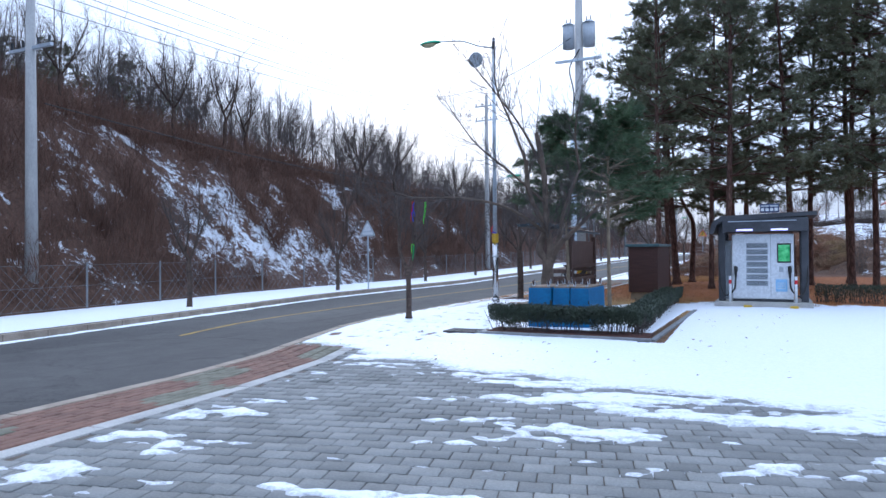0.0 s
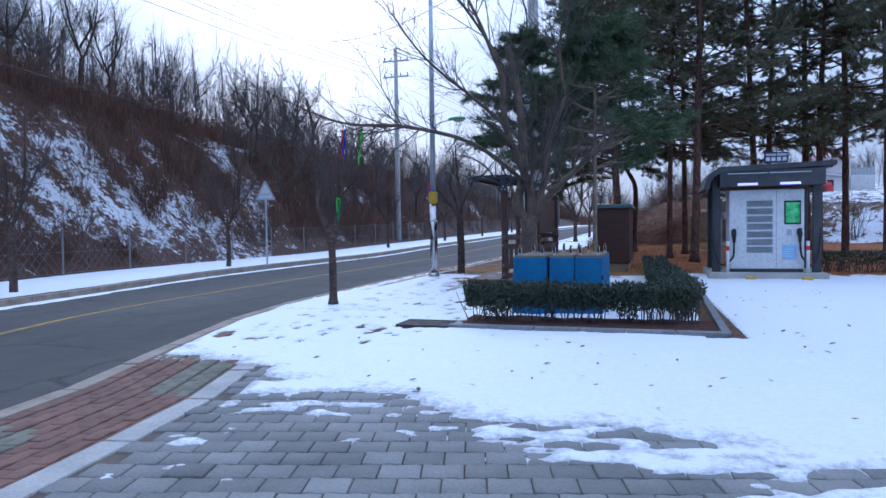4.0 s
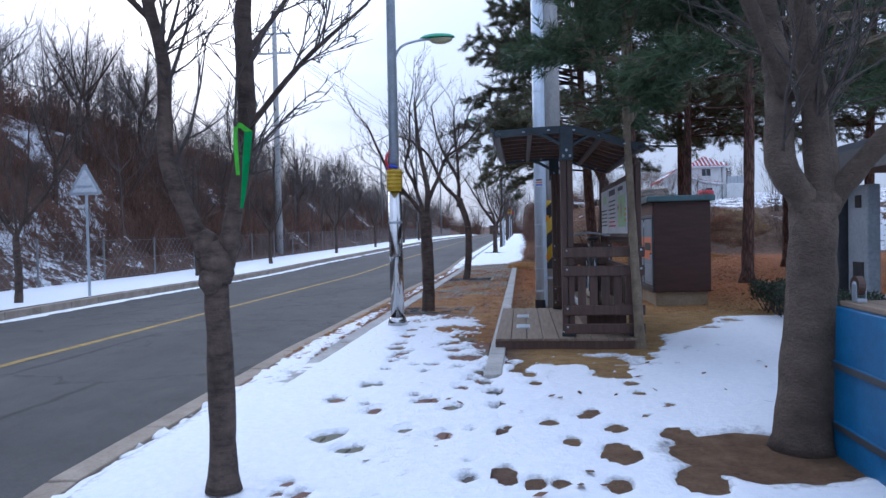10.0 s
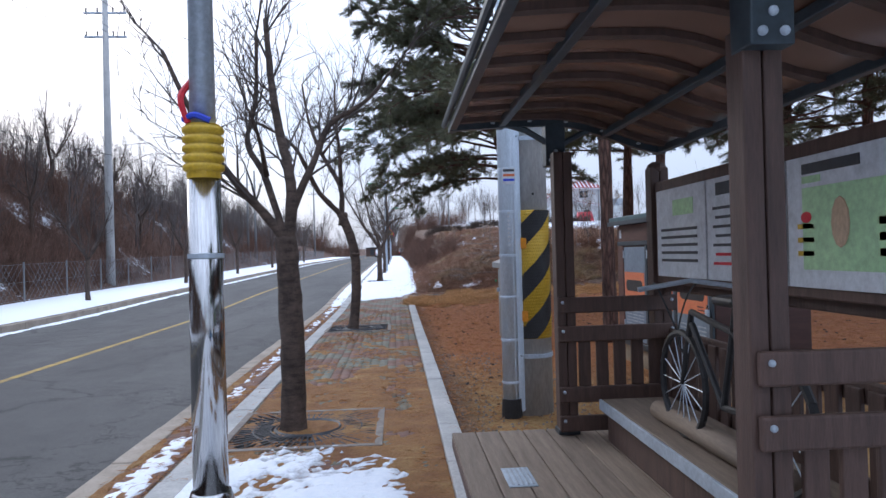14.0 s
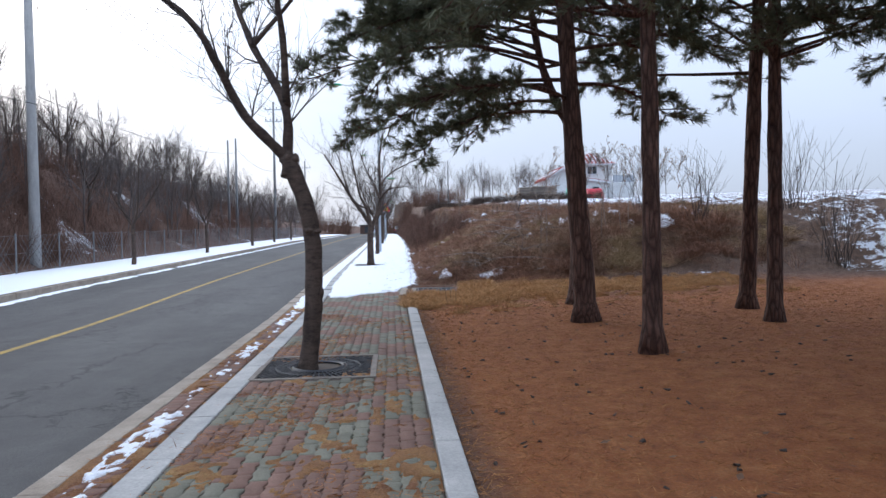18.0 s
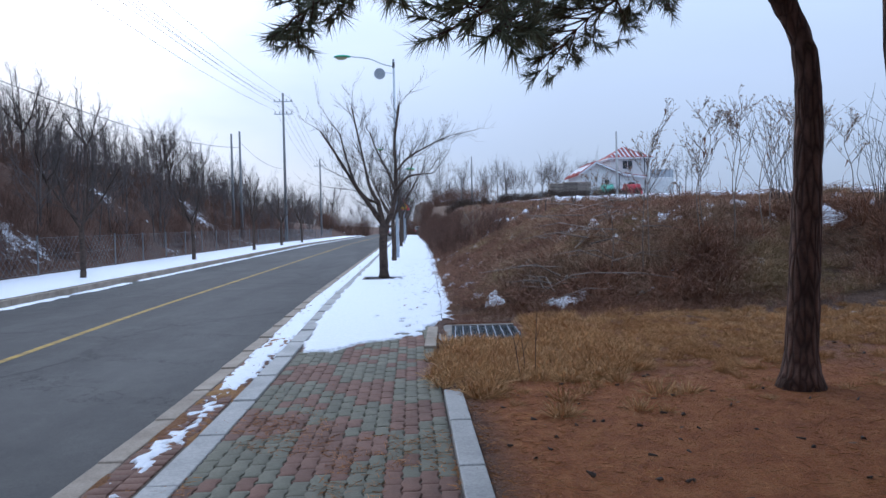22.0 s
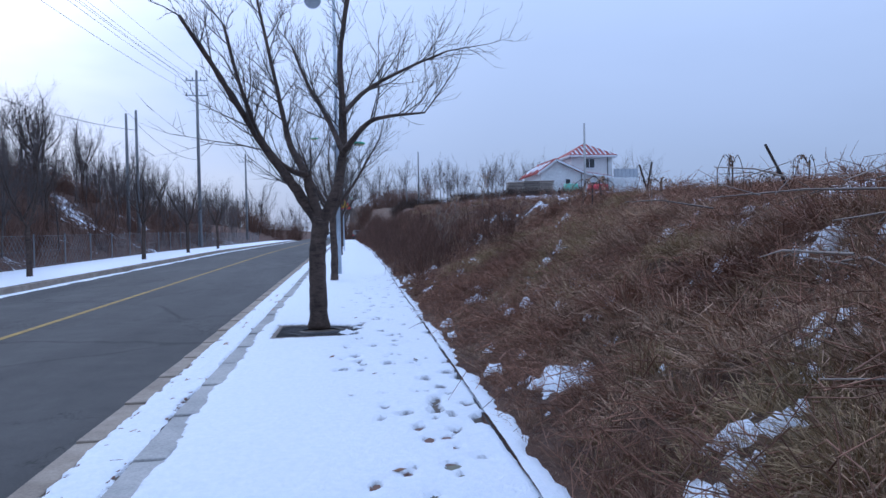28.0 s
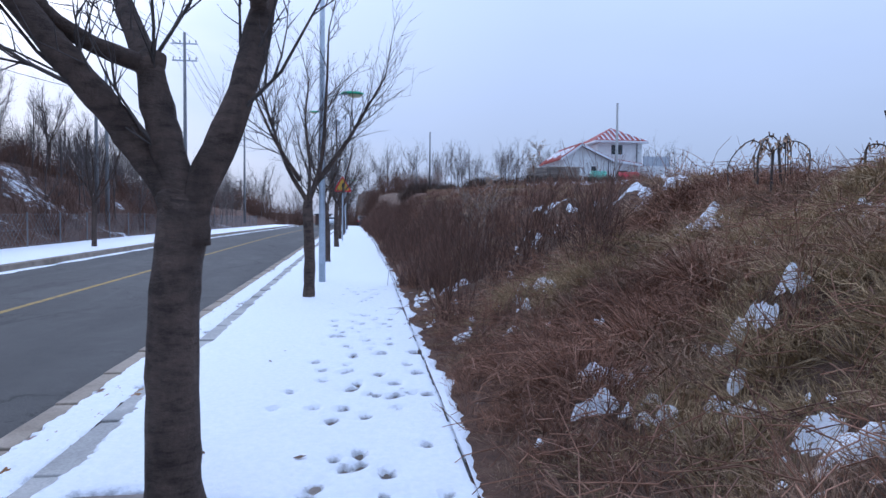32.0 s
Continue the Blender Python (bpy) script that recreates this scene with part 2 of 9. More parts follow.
_crack = n_ramp(_nt, _vo.outputs["Distance"], [(0.0, (0.35, 0.33, 0.33)), (0.22, (0.85, 0.85, 0.85)), (0.45, (1.15, 1.1, 1.05))])
_c = n_mix(_nt, 1.0, _c, _crack, "MULTIPLY")
_c = n_mix(_nt, 0.6, _c, n_ramp(_nt, _f3, [(0.25, (0.6, 0.6, 0.6)), (0.75, (1.3, 1.3, 1.3))]), "MULTIPLY")
_nt.links.new(_c, _b.inputs["Base Color"])
n_bump(_nt, _b, n_mix(_nt, 0.3, _crack, _f3), 1.0, 0.04)
M_BARK_FIR = plain("bark_fir", (0.14, 0.108, 0.075), (0.31, 0.245, 0.17), 4.0, 0.95, 0, 0.9, 0.015, (2, 2, 1.5), "Object", 30)
M_TWIG = plain("twig_bark", (0.06, 0.05, 0.045), (0.12, 0.10, 0.09), 5.0, 0.9, 0, 0.0)
M_YELLOW_LINE = plain("yellow_line_paint", (0.20, 0.135, 0.05), (0.46, 0.30, 0.05), 6.0, 0.8, 0, 0.3, 0.003, None, "World", 30)
M_WHITE_LINE = plain("white_line_paint", (0.4, 0.4, 0.4), (0.65, 0.65, 0.65), 6.0, 0.8, 0, 0.3, 0.003, None, "World", 30)

# ---- small mesh helpers ----
def mesh_of(name, verts, faces, mats=(), smooth=False):
    me = bpy.data.meshes.new(name)
    me.from_pydata([tuple(v) for v in verts], [], faces)
    for m in mats:
        me.materials.append(m)
    if smooth:
        me.polygons.foreach_set("use_smooth", [True] * len(me.polygons))
    me.update()
    return me


def as_mesh(name, bm, mats=(), smooth=False):
    me = bpy.data.meshes.new(name)
    bm.to_mesh(me)
    bm.free()
    for m in (mats if isinstance(mats, (list, tuple)) else [mats]):
        me.materials.append(m)
    if smooth:
        me.polygons.foreach_set("use_smooth", [True] * len(me.polygons))
    return me


def part(name, bm, material, parent, label="", smooth=False, at=None):
    """One mesh object under a thing or a part."""
    me = bm if isinstance(bm, bpy.types.Mesh) else as_mesh(name, bm, material, smooth)
    ob = new(name, me)
    ob.parent = parent
    if at is not None:
        ob.matrix_basis = at
    if label:
        ob["label"] = label
    return ob


def thing(name, m, label, category, group="", kind=""):
    ob = new(name)
    ob.matrix_basis = m
    return tagged(ob, label, category, group, kind)


def box(bm, x0, x1, y0, y1, z0, z1, bevel=0.0, m=None):
    r = bmesh.ops.create_cube(bm, size=1)
    mat = Matrix.Translation(((x0 + x1) / 2, (y0 + y1) / 2, (z0 + z1) / 2)) @ Matrix.Diagonal((x1 - x0, y1 - y0, z1 - z0, 1))
    bmesh.ops.transform(bm, matrix=mat, verts=r["verts"])
    if bevel:
        es = list({e for v in r["verts"] for e in v.link_edges})
        r2 = bmesh.ops.bevel(bm, geom=es, offset=bevel, segments=2, affect="EDGES", profile=0.5)
        vs = list({v for f in r2["faces"] for v in f.verts} | {v for v in r["verts"] if v.is_valid})
    else:
        vs = r["verts"]
    if m is not None:
        bmesh.ops.transform(bm, matrix=m, verts=vs)
    return vs


def boxed(x0, x1, y0, y1, z0, z1, bevel=0.004, m=None):
    bm = bmesh.new()
    box(bm, x0, x1, y0, y1, z0, z1, bevel, m)
    return bm


def tube(bm, pts, radii, sides=8, cap=True):
    """A tapered tube along points."""
    rings = []
    pts = [Vector(p) for p in pts]
    n = len(pts)
    a = None
    for i, p in enumerate(pts):
        d = (pts[min(i + 1, n - 1)] - pts[max(i - 1, 0)]).normalized()
        if a is None:
            a = d.cross(Vector((0.13, 0.27, 1)) if abs(d.z) < 0.9 else Vector((1, 0.1, 0)))
        a = (a - d * a.dot(d)).normalized()
        b = d.cross(a)
        r = radii[i] if hasattr(radii, "__len__") else radii
        rings.append([bm.verts.new(p + (a * math.cos(k * math.tau / sides) + b * math.sin(k * math.tau / sides)) * r) for k in range(sides)])
    for i in range(n - 1):
        for k in range(sides):
            bm.faces.new((rings[i][k], rings[i][(k + 1) % sides], rings[i + 1][(k + 1) % sides], rings[i + 1][k]))
    if cap:
        bm.faces.new(rings[0])
        bm.faces.new(rings[-1][::-1])
    return rings


def tubed(pts, radii, sides=10):
    bm = bmesh.new()
    tube(bm, pts, radii, sides)
    bmesh.ops.recalc_face_normals(bm, faces=bm.faces)
    return bm


def sstep(a, b, v):
    t = min(1.0, max(0.0, (v - a) / (b - a)))
    return t * t * (3 - 2 * t)


def nz(x, y, z=0.0):
    return noise.noise(Vector((x, y, z)))


# ---- plan (x across the road, y along it) ----
ROAD_L, ROAD_R = -9.1, -2.27       # faces of the two road kerbs on the straight
BORDER = (-1.77, -1.57)            # grey border strip, then the pavers
KERB = (0.085, 0.25)               # strip between pavers and soil
FENCE_X = -12.9
FOOT_X, FOOT_Y = 0.62, 43.4        # corner of the weed bank


def rise(y):
    """Long profile of the road and the pavement."""
    return 0.0 if y < 36 else 0.0135 * (y - 36) * sstep(34, 46, y) - 0.007 * max(0.0, y - 90)


def bend(y):
    """Sideways shift of the road where it curves in from the junction."""
    return float(np.interp(y, [-60, -30, -10, 0, 5, 8, 10.3, 12, 14.2, 16, 18, 22, 27, 38, 47], [14, 7, 4.0, 2.9, 2.45, 2.2, 2.05, 1.75, 1.05, 0.5, 0.2, 0.03, 0, 0, -0.12]))


def bend_far(y):
    """The same for the opposite side, where the curve is wider."""
    return float(np.interp(y, [-60, -30, -10, 0, 5, 10, 14.8, 19.5, 24.7, 30], [22, 12, 5.0, 3.3, 2.9, 2.5, 1.9, 1.2, 0.3, 0]))


def edge_x(y):
    """Right edge of the snowy footway past the drain, which drifts outwards."""
    return float(np.interp(y, [43, 45.6, 48.7, 52, 58, 64, 80], [0.26, 0.35, 0.41, 0.47, 0.56, 0.68, 0.80]))


def bank_d(x, y):
    return min(x - edge_x(y) - 0.08, (y - (FOOT_Y - 0.35 * (x - FOOT_X))) * 0.94)


def hill_top(y):
    return float(np.interp(y, [-60, 0, 20, 40, 60, 90, 120, 200], [13, 11.5, 10.2, 8.6, 7.2, 5.6, 3.6, 3.0]))


def height(x, y):
    """The ground outside the paved strips."""
    r = rise(y)
    fx = FENCE_X - 0.3 + bend_far(y)
    if x < fx:
        d = fx - x
        h = hill_top(y) * (0.70 * sstep(-0.5, 6.5, d) + 0.30 * sstep(5, 22, d)) + 0.03 * max(0, d - 24)
        return r + 0.08 + h + (0.35 * nz(x * 0.3, y * 0.3) + 0.15 * nz(x * 1.1, y * 1.1)) * sstep(0, 4, d)
    if x < (KERB[1] - 0.04 if y < 38.7 else -0.02 if y < 43.1 else edge_x(y) - 0.02) or y < 14.5 or (0.28 < x < 1.3 and 41.25 < y < 42.6):
        return r - 0.3
    d = bank_d(x, y)
    g = 0.012 + 0.10 * sstep(1.0, 4.0, x) * sstep(22, 30, y) + 0.22 * sstep(4.2, 9.0, x) * sstep(34, 42, y + 0.4 * (x - 5))
    if d > 0:
        top = 1.95 + 0.047 * max(0, y - 50) + 0.045 * min(6.0, max(0, x - 3.5)) + 0.012 * max(0, x - 8)
        h = top * (0.85 * sstep(-0.05, 4.4, d) + 0.15 * sstep(4, 14, d))
        g = g * (1 - sstep(0, 3, d)) + h + (0.30 * nz(x * 0.7, y * 0.7, 3) + 0.18 * nz(x * 1.8, y * 1.8, 5) + 0.06 * nz(x * 4.5, y * 4.5, 6)) * sstep(0, 1.5, d)
        r = r * (1 - sstep(0, 6, d))
    return r + g + 0.012 * nz(x * 2, y * 2, 9)


def sheet(name, xs, ys, fn, mats, label, category="ground", kind="structure", attr=None, smooth=True, warp=None):
    xs, ys = list(xs), list(ys)
    pts = [((x + (warp(y) if warp else 0.0)), y) for y in ys for x in xs]
    verts = [(x, y, fn(x, y)) for x, y in pts]
    w = len(xs)
    faces = [(j * w + i, j * w + i + 1, (j + 1) * w + i + 1, (j + 1) * w + i) for j in range(len(ys) - 1) for i in range(w - 1)]
    me = mesh_of(name, verts, faces, mats, smooth)
    if attr:
        for key, f in attr.items():
            a = me.attributes.new(key, "FLOAT", "POINT")
            a.data.foreach_set("value", [f(v[0], v[1]) for v in verts])
    return tagged(new(name, me), label, category, kind=kind)


def steps(a, b, n):
    return [a + (b - a) * i / n for i in range(n + 1)]

# ---- ground materials ----
def attr_fac(nt, name):
    a = nt.nodes.new("ShaderNodeAttribute")
    a.attribute_name = name
    return a.outputs["Fac"]


def n_math(nt, op, a, b):
    m = nt.nodes.new("ShaderNodeMath")
    m.operation = op
    for i, v in enumerate((a, b)):
        if isinstance(v, (int, float)):
            m.inputs[i].default_value = v
        else:
            nt.links.new(v, m.inputs[i])
    return m.outputs[0]


# soil: leaf litter, pine needles, dry grass, with patches of old snow
M_SOIL, _nt, _b = node_mat("soil", 0.95)
_f1 = n_noise(_nt, 0.35, 6, 0.65, None, "World")
_f2 = n_noise(_nt, 5.0, 5, 0.7, None, "World")
_f3 = n_noise(_nt, 45, 4, 0.75, None, "World")
_wood = n_ramp(_nt, _f2, [(0.25, (0.06, 0.033, 0.025)), (0.5, (0.13, 0.07, 0.047)), (0.75, (0.20, 0.12, 0.08))])
_need = n_ramp(_nt, _f2, [(0.25, (0.24, 0.075, 0.022)), (0.5, (0.40, 0.135, 0.038)), (0.75, (0.50, 0.21, 0.07))])
_gold = n_ramp(_nt, _f2, [(0.25, (0.26, 0.14, 0.045)), (0.5, (0.40, 0.23, 0.08)), (0.75, (0.50, 0.33, 0.14))])
_need = n_mix(_nt, attr_fac(_nt, "gold"), _need, _gold)
_weed = n_ramp(_nt, _f2, [(0.25, (0.07, 0.042, 0.03)), (0.55, (0.15, 0.088, 0.056)), (0.8, (0.23, 0.15, 0.095))])
_c = n_mix(_nt, attr_fac(_nt, "needles"), _wood, _need)
_c = n_mix(_nt, attr_fac(_nt, "weeds"), _c, _weed)
_gr = n_ramp(_nt, _f3, [(0.2, (0.45, 0.45, 0.45)), (0.8, (1.4, 1.4, 1.4))])
_c = n_mix(_nt, 0.8, _c, _gr, "MULTIPLY")
_sn = n_math(_nt, "ADD", n_math(_nt, "MULTIPLY", _f1, 0.5), n_math(_nt, "MULTIPLY", n_noise(_nt, 1.7, 8, 0.8, None, "World"), 0.9))
_sn = n_math(_nt, "ADD", _sn, n_math(_nt, "MULTIPLY", n_math(_nt, "SUBTRACT", n_noise(_nt, 6.0, 5, 0.75, None, "World"), 0.5), 0.5))
_sn = n_math(_nt, "ADD", _sn, n_math(_nt, "SUBTRACT", attr_fac(_nt, "snowy"), 1.28))
_snc = n_ramp(_nt, _sn, [(0.0, (0, 0, 0)), (0.05, (1, 1, 1))])
_c = n_mix(_nt, _snc, _c, (0.84, 0.87, 0.92))
_nt.links.new(_c, _b.inputs["Base Color"])
n_bump(_nt, _b, _f3, 1.0, 0.05)


def a_needles(x, y):
    return sstep(0.2, 0.6, x) * (0.25 + 0.75 * sstep(19.8, 21.2, y)) * (1 - sstep(-1.5, 1.0, bank_d(x, y))) * (1 - 0.65 * sstep(38.3, 40.2, y + 0.7 * nz(x * 1.1, y * 1.1, 41)))


def a_weeds(x, y):
    return sstep(-0.8, 1.2, bank_d(x, y)) if x > 0 else 0.0


def hill_snow(x, y):
    """Where old snow lies on the hillside: broad drifts on the lower slope, broken up by growth."""
    d = FENCE_X + bend_far(y) - x
    v = nz(x * 0.16, y * 0.11, 21) * 1.1 + nz(x * 0.45, y * 0.33, 22) * 0.7 + nz(x * 1.3, y * 1.0, 23) * 0.5
    return v - 0.12 + 0.25 * (1 - sstep(3, 8, d)) - 0.9 * sstep(7, 12, d) - 0.35 * sstep(36, 60, y)


def a_snowy(x, y):
    if x < 0:
        return 0.43 + 0.34 * max(-0.6, min(0.45, hill_snow(x, y)))
    d = bank_d(x, y)
    if d > 0:
        return 0.40 + 0.22 * sstep(6, 12, d) + 0.28 * sstep(8.5, 12, x) * (1 - sstep(0, 8, d))
    return 0.0


def a_gold(x, y):
    return sstep(30.5, 26, y + 0.5 * x) if x > 0 else 0.0


gx = (steps(-260, -60, 8) + steps(-55, -30, 12)[0:] + steps(-29.2, FENCE_X + 4.5, 56) + [-7.0, -5.0, -2.5, -0.5, 0.2]
      + steps(0.26, 1.06, 16) + steps(1.2, 9.0, 60) + steps(9.4, 16, 14) + steps(17, 40, 16) + steps(44, 320, 14))
gy = steps(-120, -12, 9) + steps(-8, 14, 36) + steps(14.6, 40, 60) + steps(40.4, 62, 130) + steps(62.8, 100, 40) + steps(104, 180, 16) + steps(200, 900, 10)
sheet("ground", gx, gy, height, [M_SOIL], "brown leaf litter and soil with patches of old snow", attr={"needles": a_needles, "weeds": a_weeds, "snowy": a_snowy, "gold": a_gold})

# ---- road ----
def road_z(x, y):
    c = (x - bend(y) - (ROAD_L + ROAD_R) / 2) / (ROAD_R - ROAD_L) * 2
    return rise(y) - 0.10 - 0.05 * c * c


sheet("road", steps(ROAD_L - 0.02, ROAD_R + 0.02, 10), steps(-60, 10, 20) + steps(10.5, 60, 60) + steps(62, 300, 40), road_z, [M_ASPHALT],
      "grey worn asphalt two-lane road with faint cracks", "road", warp=bend)
YEL = -5.35


def strip(name, x0, x1, ys, zf, mat, label, category, warp=None, kind="structure"):
    return sheet(name, [x0, x1], ys, zf, [mat], label, category, kind, warp=warp)


strip("centre_line", YEL - 0.06, YEL + 0.06, steps(14, 60, 40) + steps(61, 250, 30), lambda x, y: road_z(x, y) + 0.004, M_YELLOW_LINE, "worn yellow centre line painted on asphalt", "road marking", bend)

# ---- kerbs: single stones with joints ----
def kerb_row(name, x0, x1, y0, y1, z0, ztop, mat, label, length=1.0, warp=None, gap=0.004, near=(0, 300)):
    root = tagged(new(name), label, "kerb", kind="structure")
    n = int((y1 - y0) / length)
    rest = bmesh.new()
    cache = {}
    for i in range(n):
        a = y0 + i * length
        m = a + length / 2
        w0, w1 = (warp(a), warp(a + length)) if warp else (0, 0)
        zt = rise(m) + random.uniform(-0.004, 0.004)
        ang = math.atan2(w0 - w1, length)
        mm = Matrix.Translation(((w0 + w1) / 2 + (x0 + x1) / 2, m, zt)) @ Matrix.Rotation(ang, 4, "Z")
        w = (x1 - x0) / 2
        if near[0] <= m <= near[1]:
            if "me" not in cache:
                cache["me"] = as_mesh("kerb_stone", boxed(-w, w, -length / 2 + gap, length / 2 - gap, z0, ztop, 0.012), [mat])
            part("kerb_stone", cache["me"], mat, root, at=mm)
        else:
            box(rest, -w, w, -length / 2 + gap, length / 2 - gap, z0, ztop, 0, mm)
    ob = part("far_kerb_stones", rest, mat, root)
    ob["kind"] = "stuff"
    return root


kerb_row("kerb_road", -2.27, -2.10, -20, 160, -0.4, 0.0, M_KERB, "pale weathered granite kerb stones along the road", 1.0, bend, near=(6, 70))
kerb_row("kerb_far_side", -9.27, -9.1, 4, 160, -0.4, 0.02, M_KERB, "grey kerb stones along the opposite pavement", 1.0, bend_far, near=(14, 60))
kerb_row("kerb_border", BORDER[0], BORDER[1], 17.5, 150, -0.3, 0.012, M_CONC, "light grey concrete border strip of the pavement", 1.0, bend, near=(18, 60))
kerb_row("kerb_soil_edge", KERB[0], KERB[1], 20.6, 38.7, -0.3, 0.03, M_CONC, "light grey concrete edging beside the pine soil", 1.0, near=(20, 45))

# ---- paved beds under the pavers ----
M_BED = plain("paver_sand", (0.09, 0.072, 0.057), (0.15, 0.12, 0.096), 4.0, 0.95, 0, 0.4, 0.005, None, "World", 60)
sheet("pavement", [-2.12, -1.5, -0.8, 0.08], steps(17, 46, 40) + steps(48, 150, 30), lambda x, y: rise(y) - 0.012, [M_BED], "sandy bed of the paved footway", "pavement", warp=bend)
sheet("pavement_edge", [0.0, 0.3, 0.72], steps(43.05, 66, 46) + steps(68, 150, 30), lambda x, y: rise(y) - 0.014, [M_BED], "sandy bed at the edge of the snowy footway", "pavement")
sheet("plaza", [-2.1, 0.0, 2, 4, 8, 16, 30, 60], steps(-20, 14.5, 30), lambda x, y: -0.012, [M_BED], "bed of the paved forecourt", "pavement", warp=lambda y: bend(y) * 1.0)
sheet("far_pavement", [-13.2, -12, -10.5, -9.2], steps(-20, 30, 50) + steps(31, 160, 50), lambda x, y: rise(y) - 0.005, [M_BED], "opposite footway lying under snow", "pavement", warp=bend_far)


# ---- snow: thin sheets that thin out to ragged edges ----
def snow_sheet(name, xs, ys, base, cover, depth, label, warp=None, mat=None, category="snow", rough=0.006):
    """cover(x, y) > 0 where snow lies; it sinks under the ground elsewhere."""
    def z(x, y, c):
        return base(x, y) - 0.03 + (0.03 + depth) * sstep(-0.12, 0.25, c) + 0.006 * nz(x * 6, y * 6, 2) + rough * (nz(x * 13, y * 13, 7) + 0.7 * nz(x * 30, y * 30, 8))
    xs, ys = list(xs), list(ys)
    w = len(xs)
    verts, cov = [], []
    for y in ys:
        o = warp(y) if warp else 0.0
        for x in xs:
            c = cover(x + o, y)
            cov.append(c)
            verts.append((x + o, y, z(x + o, y, c) if c > -0.6 else base(x + o, y) - 0.03))
    faces = []
    for j in range(len(ys) - 1):
        for i in range(w - 1):
            q = (j * w + i, j * w + i + 1, (j + 1) * w + i + 1, (j + 1) * w + i)
            if max(cov[k] for k in q) > -0.12:
                faces.append(q)
    me = mesh_of(name, verts, faces, [mat or M_SNOW], True)
    at = me.attributes.new("cover", "FLOAT", "POINT")
    at.data.foreach_set("value", [max(-0.4, min(1.0, c)) for c in cov])
    return tagged(new(name, me), label, category, kind="stuff")


def rag(x, y, s=1.0):
    return nz(x * 0.8 * s, y * 0.8 * s, 1) * 0.6 + nz(x * 2.6 * s, y * 2.6 * s, 4) * 0.35 + nz(x * 8 * s, y * 8 * s, 6) * 0.2


random.seed(5)
PRINTS = [(random.gauss(-0.05, 0.30), random.uniform(41.3, 62), random.uniform(0.05, 0.10)) for _ in range(250)]
PRINTS += [(random.uniform(-1.0, 1.5), random.uniform(14.5, 24), random.uniform(0.05, 0.12)) for _ in range(210)]
CELL = {}
for px, py, pr in PRINTS:
    for i in (-1, 0, 1):
        for j in (-1, 0, 1):
            CELL.setdefault((int(px * 2) + i, int(py * 2) + j), []).append((px, py, pr))


def prints(x, y):
    v = 0.0
    for px, py, pr in CELL.get((int(x * 2), int(y * 2)), ()):
        q = math.hypot((x - px) * 1.3, (y - py) * 0.8) / pr
        if q < 1.6:
            v = max(v, 1 - q / 1.6)
    return v


def walk_cover(x, y):
    """Footway past the drain: trodden snow with a ragged start."""
    e = (y - float(np.interp(x, [-1.55, -1.1, -0.75, -0.4, -0.05, 0.02, 0.3], [40.75, 40.75, 41.3, 41.6, 41.7, 42.4, 43.0]))) * 1.6
    c = e + rag(x, y, 1.6) * 0.5 if e < 1.2 else 0.9 + 0.2 * rag(x, y)
    c = min(c, (edge_x(y) - x) * 6 + 0.30, (x + 1.52 + 0.16 * sstep(40.5, 44, y) + 0.05 * sstep(46.3, 48.3, y)) * 5 + 0.25 + rag(x, y, 2) * 0.5)
    # the iron tree grate and the soil in it stay half free
    u, w = x + 0.95, y - 51.6
    if abs(u) < 0.85 and abs(w) < 0.85:
        g = max(abs(u), abs(w)) - 0.60 + 0.25 * sstep(-0.1, 0.6, u + w * 0.5) + 0.10 * rag(x, y, 2)
        c = min(c, max(g * 4, 0.9 - 6 * abs(u - 0.35) - 3 * abs(w + 0.3)))
    return c - 1.3 * prints(x, y)


def trod_cover(x, y):
    """Trodden snow in front of the shelter, thinning to the right and ahead."""
    ex = float(np.interp(y, [17, 19.5, 20.8, 21.7, 23, 24.6], [1.0, 0.6, 0.25, -0.15, -0.4, -0.45]))
    c = min((25.0 - y) * 0.5, (ex - x) * 1.1 + 0.15, 0.6)
    c = c + rag(x, y, 1.9) * 0.6 + 0.35 * nz(x * 17, y * 17, 15) - 0.3 * sstep(21, 24, y) * max(0.0, nz(x * 2.2, y * 1.2, 33) * 2)
    return min(c, (y - 17.1) * 1.5) - 1.0 * prints(x, y)


def gutter_cover(x, y):
    u = x - bend(y)
    e = max(0.0, min(u + 2.11, -1.77 - u)) / 0.145
    return 0.65 * min(1.0, e * 1.3) - 0.30 + rag(x, y, 1.5) * 0.7 + 0.55 * nz(x * 14, y * 9, 16) + 0.50 * sstep(36, 43, y) - 0.30 * sstep(24, 28, y) * (1 - sstep(36, 43, y)) + 0.3 * (1 - sstep(22, 26, y))


flat = lambda x, y: rise(y)
snow_sheet("snow_walk", steps(-1.90, 0.84, 57), steps(40.3, 66, 500) + steps(66.3, 150, 200), lambda x, y: rise(y), walk_cover, 0.022, "white trodden snow with dark footprints on the footway", mat=M_SNOW_THIN)
snow_sheet("snow_verge", steps(0.008, 0.60, 16), steps(43.1, 66, 420) + steps(66.3, 110, 120), lambda x, y: max(height(x, y), rise(y) - 0.02), lambda x, y: 0.42 - (x - edge_x(y)) * (3.4 if y > 44.2 else 1.4) + rag(x, y, 1.4) * 0.75, 0.03, "ragged old snow along the foot of the weed bank", edge_x)
snow_sheet("snow_trodden", steps(-1.55, 0.26, 46), steps(16.8, 25.2, 220), lambda x, y: 0.003, trod_cover, 0.022, "trodden patchy snow on the footway before the shelter", mat=M_SNOW_THIN)
